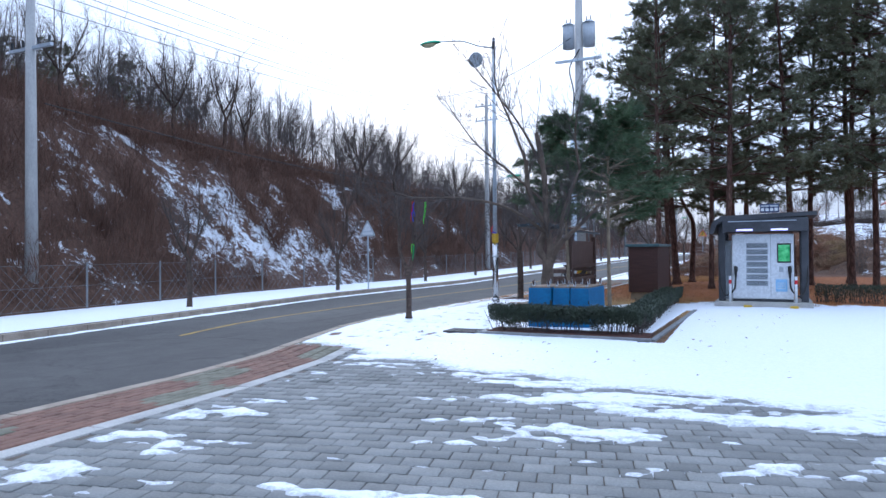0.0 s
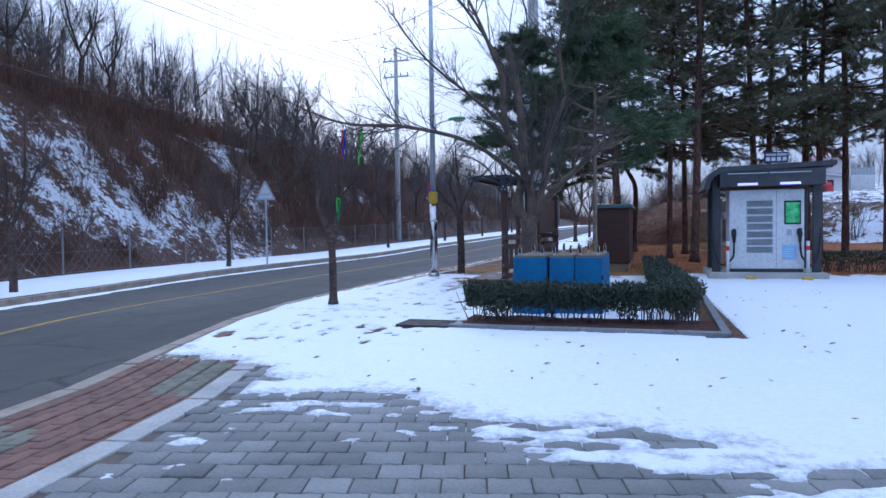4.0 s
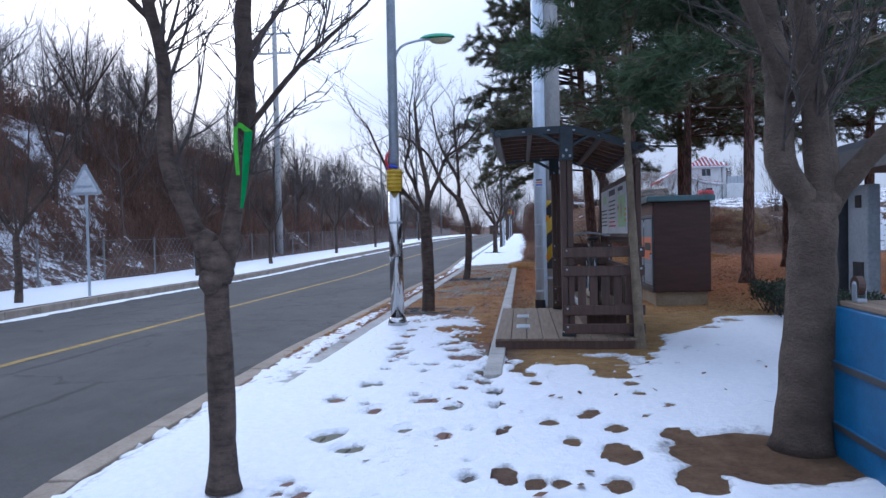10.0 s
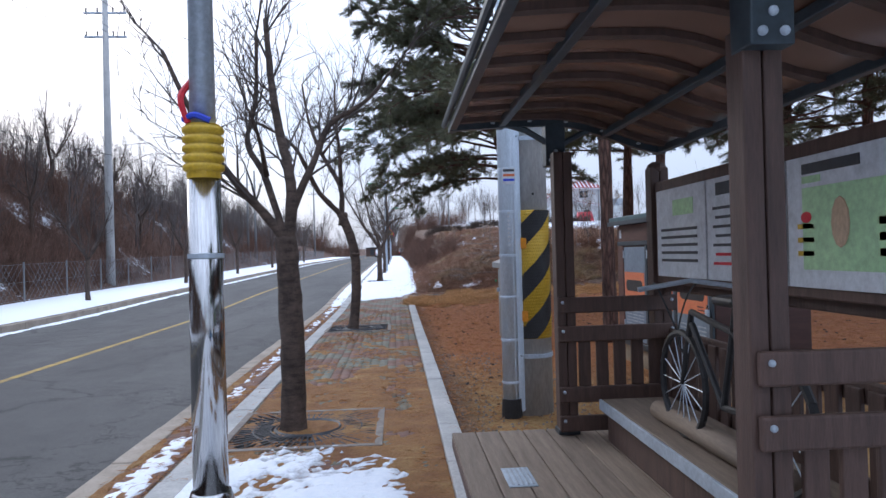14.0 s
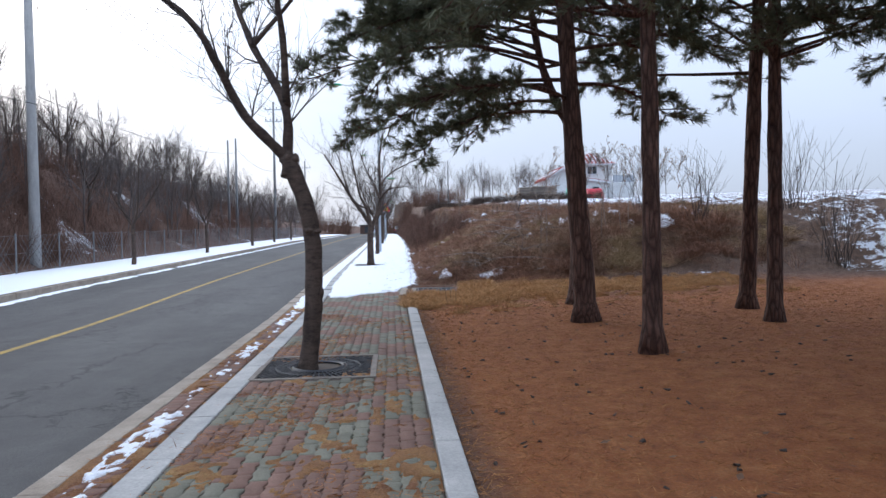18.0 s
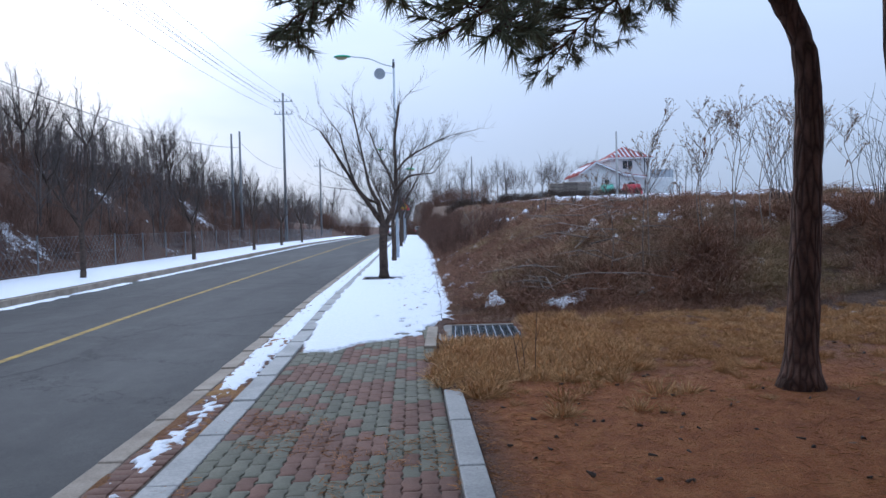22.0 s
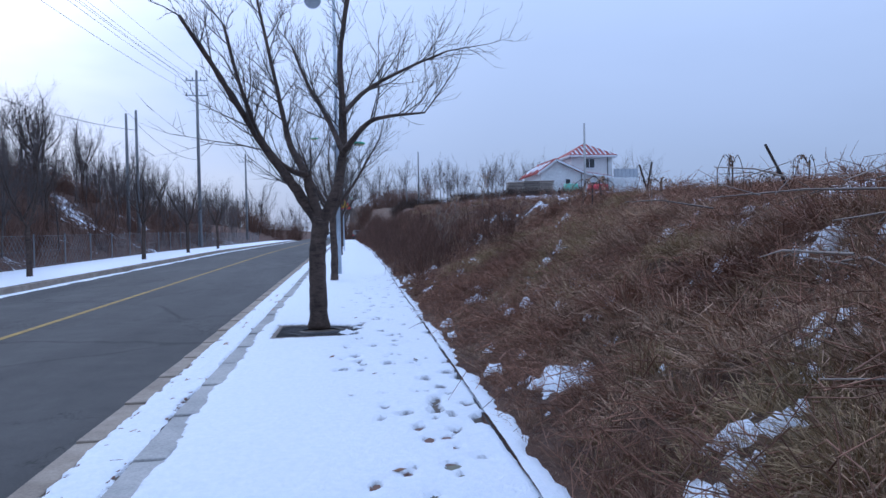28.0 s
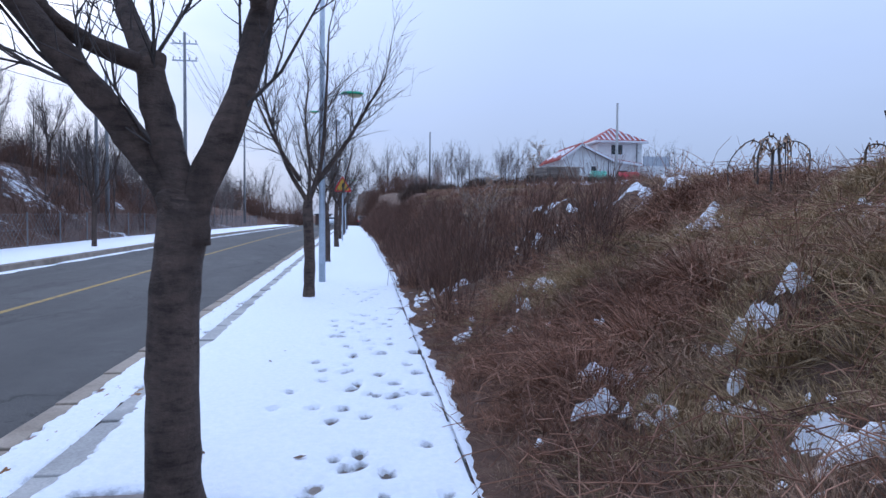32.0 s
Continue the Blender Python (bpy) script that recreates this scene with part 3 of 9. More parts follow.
snow_sheet("snow_gutter", steps(-2.10, -1.765, 11), steps(17, 66, 900) + steps(66.3, 150, 150), lambda x, y: rise(y) - 0.012, gutter_cover, 0.022, "rough patchy snow on the strip beside the kerb", bend, M_SNOW_THIN, rough=0.014)
snow_sheet("snow_far_walk", steps(-12.9, -9.3, 18), steps(0, 60, 200) + steps(60.5, 160, 100), flat, lambda x, y: 0.8 + rag(x, y) * 0.5, 0.03, "unbroken white snow on the opposite footway", bend_far)
snow_sheet("snow_road_edge", steps(-9.1, -8.75, 8), steps(0, 60, 240) + steps(60.5, 160, 150), road_z, lambda x, y: 0.35 + rag(x, y) * 0.7 - max(0, (x - bend_far(y) + 9.1) * 2.2 - 0.35), 0.02, "thin snow strip along the far road edge", bend_far)


def apron_cover(x, y):
    """Snow over the front of the forecourt up to the shelter."""
    edge = float(np.interp(x, [-1, 0.2, 1.3, 2.4, 3.5, 5.2, 7.5, 12, 30], [13.9, 13.1, 12.6, 12.2, 11.9, 11.7, 11.2, 10.0, 6.0]))
    c = min(0.9, (y - edge) * 0.7 + rag(x, y) * 0.35)
    # thin wind streaks further out on the blocks
    u, w = x * 0.97 + y * 0.26, y * 0.97 - x * 0.26
    streak = nz(u * 0.45, w * 1.9, 8) * 0.8 + 0.45 * nz(u * 2.2, w * 6.5, 3) + 0.35 * nz(u * 6, w * 9, 13) - 0.13 + 0.80 * sstep(9.4, 5.8, y + 0.15 * x) * (0.25 + 0.75 * sstep(3.4, 5.4, x + 0.3 * (y - 7))) + 0.35 * sstep(edge - 1.6, edge, y)
    c = max(c, streak * 0.6)
    if y < 13.2:
        c = min(c, (x - (bend(y) - 0.75)) * 1.5)
    if x > 4 and y > 22:
        c = min(c, (25.4 - y) * 0.6 + rag(x, y))
    # dry needles by the shelter, pines and hedge
    if y > 19:
        lim = float(np.interp(x, [-2, 0.1, 0.8, 1.3, 1.7, 2.1, 3.4, 4.0], [20.8, 21.7, 21.6, 21.2, 21.7, 23.0, 24.8, 25.4]))
        c = min(c, (lim - y) * 0.55 + 0.75 * rag(x, y, 1.5))
        c = c + 0.10 - 0.35 * sstep(19.5, 22, y) * max(0.0, nz(x * 1.6, y * 1.6, 44)) - 0.75 * sstep(18.5, 21, y) * max(0.0, nz(x * 3.5, y * 3.0, 45) + 0.4 * nz(x * 9, y * 8, 46) - 0.12)
    # round the big tree, and the bare strip beside the hedge
    c = min(c, (math.hypot((x - 1.72) * 0.8, y - 18.55) - 0.30) * 1.6 + 0.3 * rag(x, y))
    if 4.6 < x < 5.15 and 15.6 < y < 22.5:
        c = min(c, (x - 5.0 + 0.04 * (y - 16)) * 5)
    if 0.90 < x < 1.66 and 15.66 < y < 16.24:
        c = -0.3
    c = min(c, (x - (bend(y) - 2.1)) * 2)
    if x > 0.26 and y > 24.5:
        c = min(c, (x - 4.3) * 0.7)
    return c - 1.5 * prints(x, y)


snow_sheet("snow_forecourt", steps(-1.9, 9, 240) + steps(9.2, 30, 60) + steps(31, 60, 24), steps(2.5, 26.5, 460), lambda x, y: 0.0 if y < 14.5 else max(0.0, height(x, y)) if x > KERB[1] else 0.0, apron_cover, 0.018, "bright fresh snow with ragged edges over the forecourt", mat=M_SNOW_THIN)


POCKETS = ((1.12, 48.0, 0.75), (1.5, 48.35, 0.6), (1.9, 48.6, 0.5), (1.3, 47.3, 0.4), (2.3, 50.4, 0.45), (2.0, 51.3, 0.45), (1.35, 45.4, 0.42), (1.0, 45.0, 0.40), (1.2, 44.1, 0.38), (2.3, 43.7, 0.4), (5.0, 45.5, 0.5),
           (3.4, 50.2, 0.5), (3.3, 47.2, 0.45), (4.3, 48.6, 0.5), (4.6, 51.5, 0.5), (3.0, 52.8, 0.5), (5.4, 53.0, 0.5), (2.2, 55.0, 0.5), (3.8, 56.0, 0.5), (6.6, 45.6, 0.6), (7.4, 44.6, 0.6))


def bank_cover(x, y):
    d = bank_d(x, y)
    if d < 0.1:
        return -1.0
    return nz(x * 0.5, y * 0.5, 90) * 0.6 + nz(x * 1.5, y * 1.5, 91) * 0.75 + nz(x * 4.5, y * 4.5, 92) * 0.75 + nz(x * 12, y * 12, 93) * 0.55 - 0.60 + 0.20 * sstep(3.0, 5.0, d) + max(0.88 * max(0.0, 1 - math.hypot(x - px, (y - py) * 0.8) / pr) for px, py, pr in POCKETS)


snow_sheet("snow_bank", steps(0.63, 8.6, 190), steps(43.3, 62, 400), lambda x, y: height(x, y) + 0.015, bank_cover, 0.07, "old snow lying in small pockets between the weeds")

# golden-brown mat of needles blown over the pavers
M_MAT, _nt, _b = node_mat("needle_mat", 0.95)
_f = n_noise(_nt, 60, 4, 0.75, (1, 1.6, 1), "World")
_c = n_ramp(_nt, n_noise(_nt, 2.2, 5, 0.65, None, "World"), [(0.3, (0.24, 0.10, 0.045)), (0.55, (0.36, 0.18, 0.065)), (0.75, (0.50, 0.32, 0.12))])
_c = n_mix(_nt, 0.85, _c, n_ramp(_nt, _f, [(0.25, (0.4, 0.4, 0.4)), (0.75, (1.3, 1.3, 1.3))]), "MULTIPLY")
_nt.links.new(_c, _b.inputs["Base Color"])
n_bump(_nt, _b, _f, 1.0, 0.02)


def mat_cover(x, y):
    c = 0.12 + 0.20 * sstep(22, 23.5, y) * (1 - sstep(26.5, 29.5, y)) - 0.7 * (1 - sstep(21.6, 23.2, y)) - 0.05 * max(0.0, y - 27) + 0.25 * nz(x * 0.9, y * 0.5, 61) + 0.45 * nz(x * 2.6, y * 1.6, 62) + 0.45 * nz(x * 8, y * 5, 63) + 0.4 * nz(x * 20, y * 14, 64)
    return c - (0.25 if x < -1.8 else 0.0) + 0.12 * sstep(-0.3, 0.1, x)


snow_sheet("needle_mat", steps(-1.54, 0.08, 46), steps(20.5, 37, 420), lambda x, y: 0.003, mat_cover, 0.006, "golden-brown mat of fallen needles over the pavers", None, M_MAT, "litter")
snow_sheet("gutter_litter", steps(-2.09, -1.77, 10), steps(22, 60, 600), lambda x, y: rise(y) - 0.002, lambda x, y: -0.05 + rag(x, y, 1.7) * 0.8 + 0.4 * nz(x * 12, y * 8, 5) - 0.15 * sstep(40, 46, y) + 0.25 * sstep(-1.98, -2.08, x), 0.012, "brown needles and dirt gathered beside the kerb", None, M_MAT, "litter")

# ---- numpy mesh joiner ----
def np_mesh(name, verts, faces, mats, smooth=False, slots=None):
    """verts (n, 3), faces (m, 3 or 4)."""
    me = bpy.data.meshes.new(name)
    v = np.asarray(verts, dtype=np.float32)
    f = np.asarray(faces, dtype=np.int32)
    k = f.shape[1]
    me.vertices.add(len(v))
    me.vertices.foreach_set("co", v.ravel())
    me.loops.add(f.size)
    me.loops.foreach_set("vertex_index", f.ravel())
    me.polygons.add(len(f))
    me.polygons.foreach_set("loop_start", np.arange(len(f), dtype=np.int32) * k)
    if slots is not None:
        me.polygons.foreach_set("material_index", np.asarray(slots, dtype=np.int32))
    for m in mats:
        me.materials.append(m)
    me.update(calc_edges=True)
    if smooth:
        me.polygons.foreach_set("use_smooth", [True] * len(me.polygons))
    return me


def blades(p, d, length, width, rng, bend_down=0.0):
    """One thin quad-pair blade at each point p along d: two crossed triangles are enough at this size."""
    n = len(p)
    side = np.cross(d, rng.normal(size=(n, 3)))
    side /= np.linalg.norm(side, axis=1)[:, None] + 1e-9
    L = np.asarray(length).reshape(-1, 1)
    W = np.asarray(width).reshape(-1, 1)
    tip = p + d * L
    tip[:, 2] -= bend_down * L[:, 0]
    v = np.stack([p - side * W / 2, p + side * W / 2, tip], 1).reshape(-1, 3)
    f = np.arange(3 * n).reshape(-1, 3)
    return v, f


def rods(a, b, ra, rb, sides=3):
    """Thin tapered prisms from points a to points b."""
    a, b = np.asarray(a, float), np.asarray(b, float)
    n = len(a)
    d = b - a
    d /= np.linalg.norm(d, axis=1)[:, None] + 1e-9
    ref = np.where(np.abs(d[:, 2:3]) < 0.9, np.array([[0, 0, 1.0]]), np.array([[1.0, 0, 0]]))
    u = np.cross(d, ref)
    u /= np.linalg.norm(u, axis=1)[:, None] + 1e-9
    w = np.cross(d, u)
    ra, rb = np.broadcast_to(ra, n).reshape(-1, 1), np.broadcast_to(rb, n).reshape(-1, 1)
    rings = []
    for k in range(sides):
        t = math.tau * k / sides
        o = u * math.cos(t) + w * math.sin(t)
        rings += [a + o * ra, b + o * rb]
    v = np.stack(rings, 1).reshape(-1, 3)
    base = (np.arange(n) * 2 * sides)[:, None]
    f = []
    for k in range(sides):
        k2 = (k + 1) % sides
        f.append(base + np.array([[2 * k, 2 * k2, 2 * k2 + 1, 2 * k + 1]]))
    return v, np.stack(f, 1).reshape(-1, 4)


def merge(items):
    vs, fs, o = [], [], 0
    for v, f in items:
        vs.append(v)
        fs.append(f + o)
        o += len(v)
    return np.concatenate(vs), np.concatenate(fs)


def turn_any(d, angle, rng):
    """Directions tilted from d by about the angle, round a random axis."""
    r = rng.normal(size=d.shape)
    s = r - d * np.sum(r * d, axis=1)[:, None]
    s /= np.linalg.norm(s, axis=1)[:, None] + 1e-9
    a = np.asarray(angle).reshape(-1, 1)
    o = d * np.cos(a) + s * np.sin(a)
    return o / np.linalg.norm(o, axis=1)[:, None]


def smooth_path(pts, n):
    """Catmull-Rom through a few control points."""
    P = [Vector(p) for p in pts]
    P = [P[0] * 2 - P[1]] + P + [P[-1] * 2 - P[-2]]
    out = []
    segs = len(P) - 3
    for i in range(segs):
        for k in range(n):
            t = k / n
            a, b, c, d = P[i:i + 4]
            out.append(0.5 * ((2 * b) + (c - a) * t + (2 * a - 5 * b + 4 * c - d) * t * t + (3 * b - a - 3 * c + d) * t ** 3))
    out.append(P[-2])
    return out


def twigs_from(paths, rng, per_m=5.0, first=0.9, levels=3, up=0.35, r0=0.013, spread=0.75, tail=True):
    """Three orders of fine branches off limb paths; a list of (start, end, r) rods."""
    A, B, RA, RB = [], [], [], []
    cur_p, cur_d, cur_l, cur_r = [], [], [], []
    for pts, r_a, r_b, frac in paths:
        n = len(pts) - 1
        tot = sum((pts[i + 1] - pts[i]).length for i in range(n))
        m = max(1, int(tot * (1 - frac) * per_m))
        for _ in range(m):
            t = frac + (1 - frac) * rng.random()
            i = min(n - 1, int(t * n))
            d = (pts[i + 1] - pts[i]).normalized()
            cur_p.append(pts[i].lerp(pts[i + 1], t * n - i))
            cur_d.append(d)
            cur_l.append(first * (1.15 - 0.6 * t) * rng.uniform(0.6, 1.3))
            cur_r.append(max(0.004, min(r0, 0.55 * (r_a + (r_b - r_a) * t))))
        if tail:
            cur_p.append(pts[-1])
            cur_d.append((pts[-1] - pts[-2]).normalized())
            cur_l.append(first)
            cur_r.append(min(r_b, 0.012))
    p, d = np.array(cur_p, float), np.array(cur_d, float)
    l, r = np.array(cur_l), np.array(cur_r)
    for lev in range(levels):
        k = len(p)
        if lev == 0:
            d = turn_any(d, rng.uniform(0.35, spread + 0.2, k), rng)
        d = d + np.array([0, 0, up]) * rng.uniform(0.2, 1.0, (k, 1))
        d /= np.linalg.norm(d, axis=1)[:, None]
        # each twig in three bent pieces
        q, dd = p.copy(), d.copy()
        starts = []
        segs = 3
        for s in range(segs):
            e = q + dd * (l / segs)[:, None]
            A.append(q.copy()); B.append(e.copy())
            RA.append(r * (1 - 0.28 * s)); RB.append(r * (1 - 0.28 * (s + 1)))
            starts.append((e.copy(), dd.copy(), r * (1 - 0.28 * (s + 1))))
            q = e
            dd = turn_any(dd, rng.uniform(0, 0.3, k), rng) + np.array([0, 0, 0.10])
            dd /= np.linalg.norm(dd, axis=1)[:, None]
        if lev + 1 < levels:
            np_, nd, nl, nr = [], [], [], []
            for e, dq, rr in starts:
                for _ in range(1 if lev else 2):
                    np_.append(e - dq * (l / segs * rng.uniform(0, 0.9, k))[:, None])
                    nd.append(turn_any(dq, rng.uniform(0.4, 0.9, k), rng))
                    nl.append(l * rng.uniform(0.35, 0.65, k)); nr.append(np.maximum(rr * 0.72, 0.0038))
            p, d, l, r = np.concatenate(np_), np.concatenate(nd), np.concatenate(nl), np.concatenate(nr)
    return rods(np.concatenate(A), np.concatenate(B), np.concatenate(RA), np.concatenate(RB), 3)


def limb_mesh(name, pts, ra, rb, mat, rng, sides=10, knob=0.12):
    """A limb with a bumpy outline."""
    n = len(pts)
    bm = bmesh.new()
    radii = [(ra + (rb - ra) * i / (n - 1)) * (1 + knob * rng.uniform(-0.6, 1.0)) for i in range(n)]
    tube(bm, pts, radii, sides)
    bmesh.ops.recalc_face_normals(bm, faces=bm.faces)
    for v in bm.verts:
        v.co += Vector((nz(v.co.x * 9, v.co.y * 9, v.co.z * 7), nz(v.co.y * 9, v.co.z * 7, 5), 0)) * min(ra, 0.1) * 0.14
    return as_mesh(name, bm, [mat], True)


def bare_tree(limbs, m, label, seed, bark, twig, per_m=5.0, first=0.9, levels=3, up=0.35, group="street trees", trunk_sides=14, extra=None):
    """limbs: (radius at start, radius at end, control points); the first is the trunk."""
    rng = np.random.default_rng(seed)
    root = thing("street_tree", m, label, "tree", group)
    paths = []
    for i, (ra, rb, pts) in enumerate(limbs):
        if i and ra < limbs[0][1] and (Vector(pts[0]) - Vector(limbs[0][2][-1])).length < 0.22:
            q = limbs[0][2][-1]
            pts = [(q[0] * 0.6 + pts[0][0] * 0.4, q[1] * 0.6 + pts[0][1] * 0.4, pts[0][2] - 0.20)] + list(pts)
        sp = smooth_path(pts, 7 if i == 0 else 5)
        if i == 0:
            ra2 = ra
            me = limb_mesh("trunk", sp, ra2, rb, bark, rng, trunk_sides, 0.035)
            for v in me.vertices:
                f = 1 + 0.28 * max(0.0, 1 - (v.co.z - pts[0][2]) / 0.25) ** 2
                v.co.x, v.co.y = pts[0][0] + (v.co.x - pts[0][0]) * f, pts[0][1] + (v.co.y - pts[0][1]) * f
            part("trunk", me, bark, root)
        else:
            part("limb", limb_mesh("limb", sp, ra, rb, bark, rng, 10, 0.09), bark, root)
            paths.append((sp, ra, rb, 0.30))
    v, f = twigs_from(paths + (extra or []), rng, per_m, first, levels, up)
    ob = part("twig_spray", np_mesh("twig_spray", v, f, [twig]), twig, root, "fine bare twigs")
    ob["kind"] = "stuff"
    return root


LIMBS_FORK = [
    (0.130, 0.108, [(0.00, 0.00, 0.21), (0.00, 0.02, 0.67), (-0.00, 0.05, 1.23), (0.05, 0.06, 1.72)]),
    (0.092, 0.025, [(0.02, 0.06, 1.69), (-0.17, 0.11, 1.97), (-0.32, -0.15, 2.23), (-0.62, -0.28, 2.65), (-0.89, -0.41, 3.10), (-1.22, -0.63, 3.67), (-1.59, -0.73, 4.27)]),
    (0.086, 0.068, [(0.04, 0.06, 1.72), (-0.05, 0.09, 2.03), (-0.12, 0.12, 2.35)]),
    (0.055, 0.018, [(-0.12, 0.12, 2.34), (-0.37, 0.49, 2.82), (-0.49, 0.74, 3.32), (-0.70, 1.13, 4.27), (-0.92, 1.43, 5.32)]),
    (0.043, 0.018, [(-0.12, 0.12, 2.34), (-0.43, -0.12, 2.47), (-0.70, -0.36, 2.84), (-0.91, -0.60, 3.48), (-1.08, -0.63, 4.20)]),
    (0.092, 0.031, [(0.10, 0.05, 1.72), (0.28, 0.03, 2.13), (0.38, 0.24, 2.67), (0.39, 0.47, 3.42), (0.37, 0.61, 4.16), (0.52, 0.84, 5.24)]),
    (0.043, 0.015, [(0.38, 0.03, 2.67), (0.18, 0.61, 3.21), (-0.14, 1.11, 3.86), (-0.40, 1.49, 4.55)]),
    (0.043, 0.012, [(0.39, 0.03, 2.67), (0.71, -0.32, 3.00), (0.98, -0.58, 3.06), (1.45, -0.77, 3.08)]),
    (0.037, 0.012, [(0.39, 0.06, 3.19), (0.75, 0.51, 3.64), (1.37, 0.72, 4.02), (2.02, 0.81, 4.32)]),
]  # at -0.87 51.40
LIMBS_LEAN = [
    (0.096, 0.080, [(0.00, 0.00, -0.06), (0.08, 0.02, 0.76), (0.06, 0.04, 1.49), (-0.10, 0.07, 2.04), (-0.18, 0.08, 2.22)]),
    (0.066, 0.015, [(-0.18, 0.08, 2.20), (-0.57, -0.08, 2.63), (-0.78, -0.25, 3.09), (-1.00, -0.43, 3.49), (-1.45, -0.58, 3.81), (-1.90, -0.75, 3.95)]),
    (0.066, 0.018, [(-0.17, 0.08, 2.22), (-0.19, 0.09, 2.77), (-0.57, 0.44, 3.47), (-0.83, 0.68, 4.14), (-0.97, 0.82, 4.95)]),
    (0.044, 0.015, [(-0.17, 0.09, 2.75), (-0.17, -0.09, 3.42), (-0.22, -0.27, 4.00), (-0.21, -0.35, 4.66)]),
    (0.029, 0.011, [(-0.52, 0.14, 3.40), (-0.11, 0.53, 4.09), (0.19, 0.73, 4.85)]),
]  # at -1.05 33.40
LIMBS_STREET = [
    (0.104, 0.088, [(0.00, 0.00, -0.11), (0.01, -0.01, 0.72), (-0.01, -0.01, 1.29), (-0.02, -0.02, 1.58)]),
    (0.049, 0.014, [(-0.04, -0.02, 1.57), (-0.21, -0.01, 1.79), (-0.40, -0.10, 2.03), (-0.57, -0.20, 2.29), (-0.73, -0.29, 2.66), (-0.89, -0.29, 3.03)]),
    (0.037, 0.014, [(-0.06, -0.02, 1.67), (-0.23, 0.19, 2.13), (-0.38, 0.29, 2.41), (-0.32, 0.39, 2.82), (-0.32, 0.48, 3.41)]),
    (0.057, 0.023, [(0.01, -0.02, 1.58), (0.03, -0.02, 2.01), (-0.06, 0.08, 2.41), (-0.14, 0.18, 2.86), (-0.20, 0.27, 3.47)]),
    (0.040, 0.011, [(0.03, -0.02, 1.78), (0.21, 0.07, 2.21), (0.34, 0.16, 2.53), (0.65, 0.24, 2.75), (0.88, 0.32, 3.04)]),
    (0.023, 0.009, [(-0.17, -0.01, 2.09), (-0.16, -0.32, 2.33), (-0.22, -0.42, 2.55)]),
]  # at -1.10 25.75
LIMBS_BIG = [
    (0.150, 0.118, [(0.00, 0.00, -0.01), (0.05, 0.03, 0.53), (0.09, 0.06, 1.09), (0.09, 0.06, 1.38)]),
    (0.086, 0.056, [(0.05, 0.05, 1.38), (-0.09, 0.03, 1.63), (-0.01, 0.27, 2.11), (-0.04, 0.38, 2.64), (-0.16, 0.59, 3.51), (-0.35, 0.68, 4.38)]),
    (0.078, 0.044, [(0.13, 0.07, 1.38), (0.12, 0.09, 1.90), (-0.08, -0.24, 2.52), (-0.15, -0.55, 2.97), (-0.12, -0.73, 3.56)]),
    (0.073, 0.032, [(0.19, 0.09, 1.46), (0.30, 0.44, 2.03), (0.32, 0.66, 2.55), (0.58, 1.06, 3.52)]),
    (0.074, 0.030, [(0.21, 0.09, 1.41), (0.43, -0.06, 1.73), (0.68, -0.10, 1.96), (0.95, -0.13, 2.19), (1.34, -0.14, 2.59)]),
]  # at 1.93 18.70
LIMBS_CUT = [
    (0.066, 0.058, [(0.00, 0.00, 0.03), (-0.01, 0.02, 0.58), (-0.02, 0.03, 1.05)]),
    (0.047, 0.019, [(-0.09, 0.02, 1.23), (-0.24, 0.00, 1.64), (-0.25, 0.01, 2.10), (-0.33, 0.01, 2.49), (-0.32, 0.02, 2.92), (-0.42, 0.02, 3.39)]),
    (0.047, 0.035, [(0.04, 0.05, 1.24), (0.13, 0.08, 1.78), (0.12, 0.10, 2.36), (0.17, 0.12, 2.61)]),
    (0.016, 0.006, [(-0.25, 0.02, 2.26), (-0.52, -0.03, 2.54), (-0.92, -0.11, 2.86), (-1.18, -0.16, 3.10)]),
    (0.016, 0.006, [(0.11, 0.09, 2.13), (0.21, 0.43, 2.51), (0.32, 0.67, 2.90)]),
    (0.016, 0.006, [(0.13, 0.08, 1.78), (0.48, -0.14, 2.03), (0.80, -0.16, 2.28)]),
]  # at -1.02 17.84

t_fork = bare_tree(LIMBS_FORK, pose(-0.99, 51.85, 0.0), "bare forked street tree with dark ringed bark in iron grate", 11, M_BARK, M_TWIG, 6.5, 1.1)
t_lean = bare_tree(LIMBS_LEAN, pose(-1.09, 33.34, 0.0), "bare street tree with leaning dark trunk in a round iron grate", 12, M_BARK, M_TWIG, 6.5, 1.0)
bare_tree(LIMBS_STREET, pose(-1.1, 25.75, 0.0), "bare street tree with four limbs and scaly grey-brown bark", 13, M_BARK, M_TWIG, 7.0, 0.9)
t_cut = bare_tree(LIMBS_CUT, pose(-1.02, 17.84, 0.0), "bare lopped street tree with swollen knob standing in snow", 15, M_BARK, M_TWIG, 9.0, 0.6, 3)
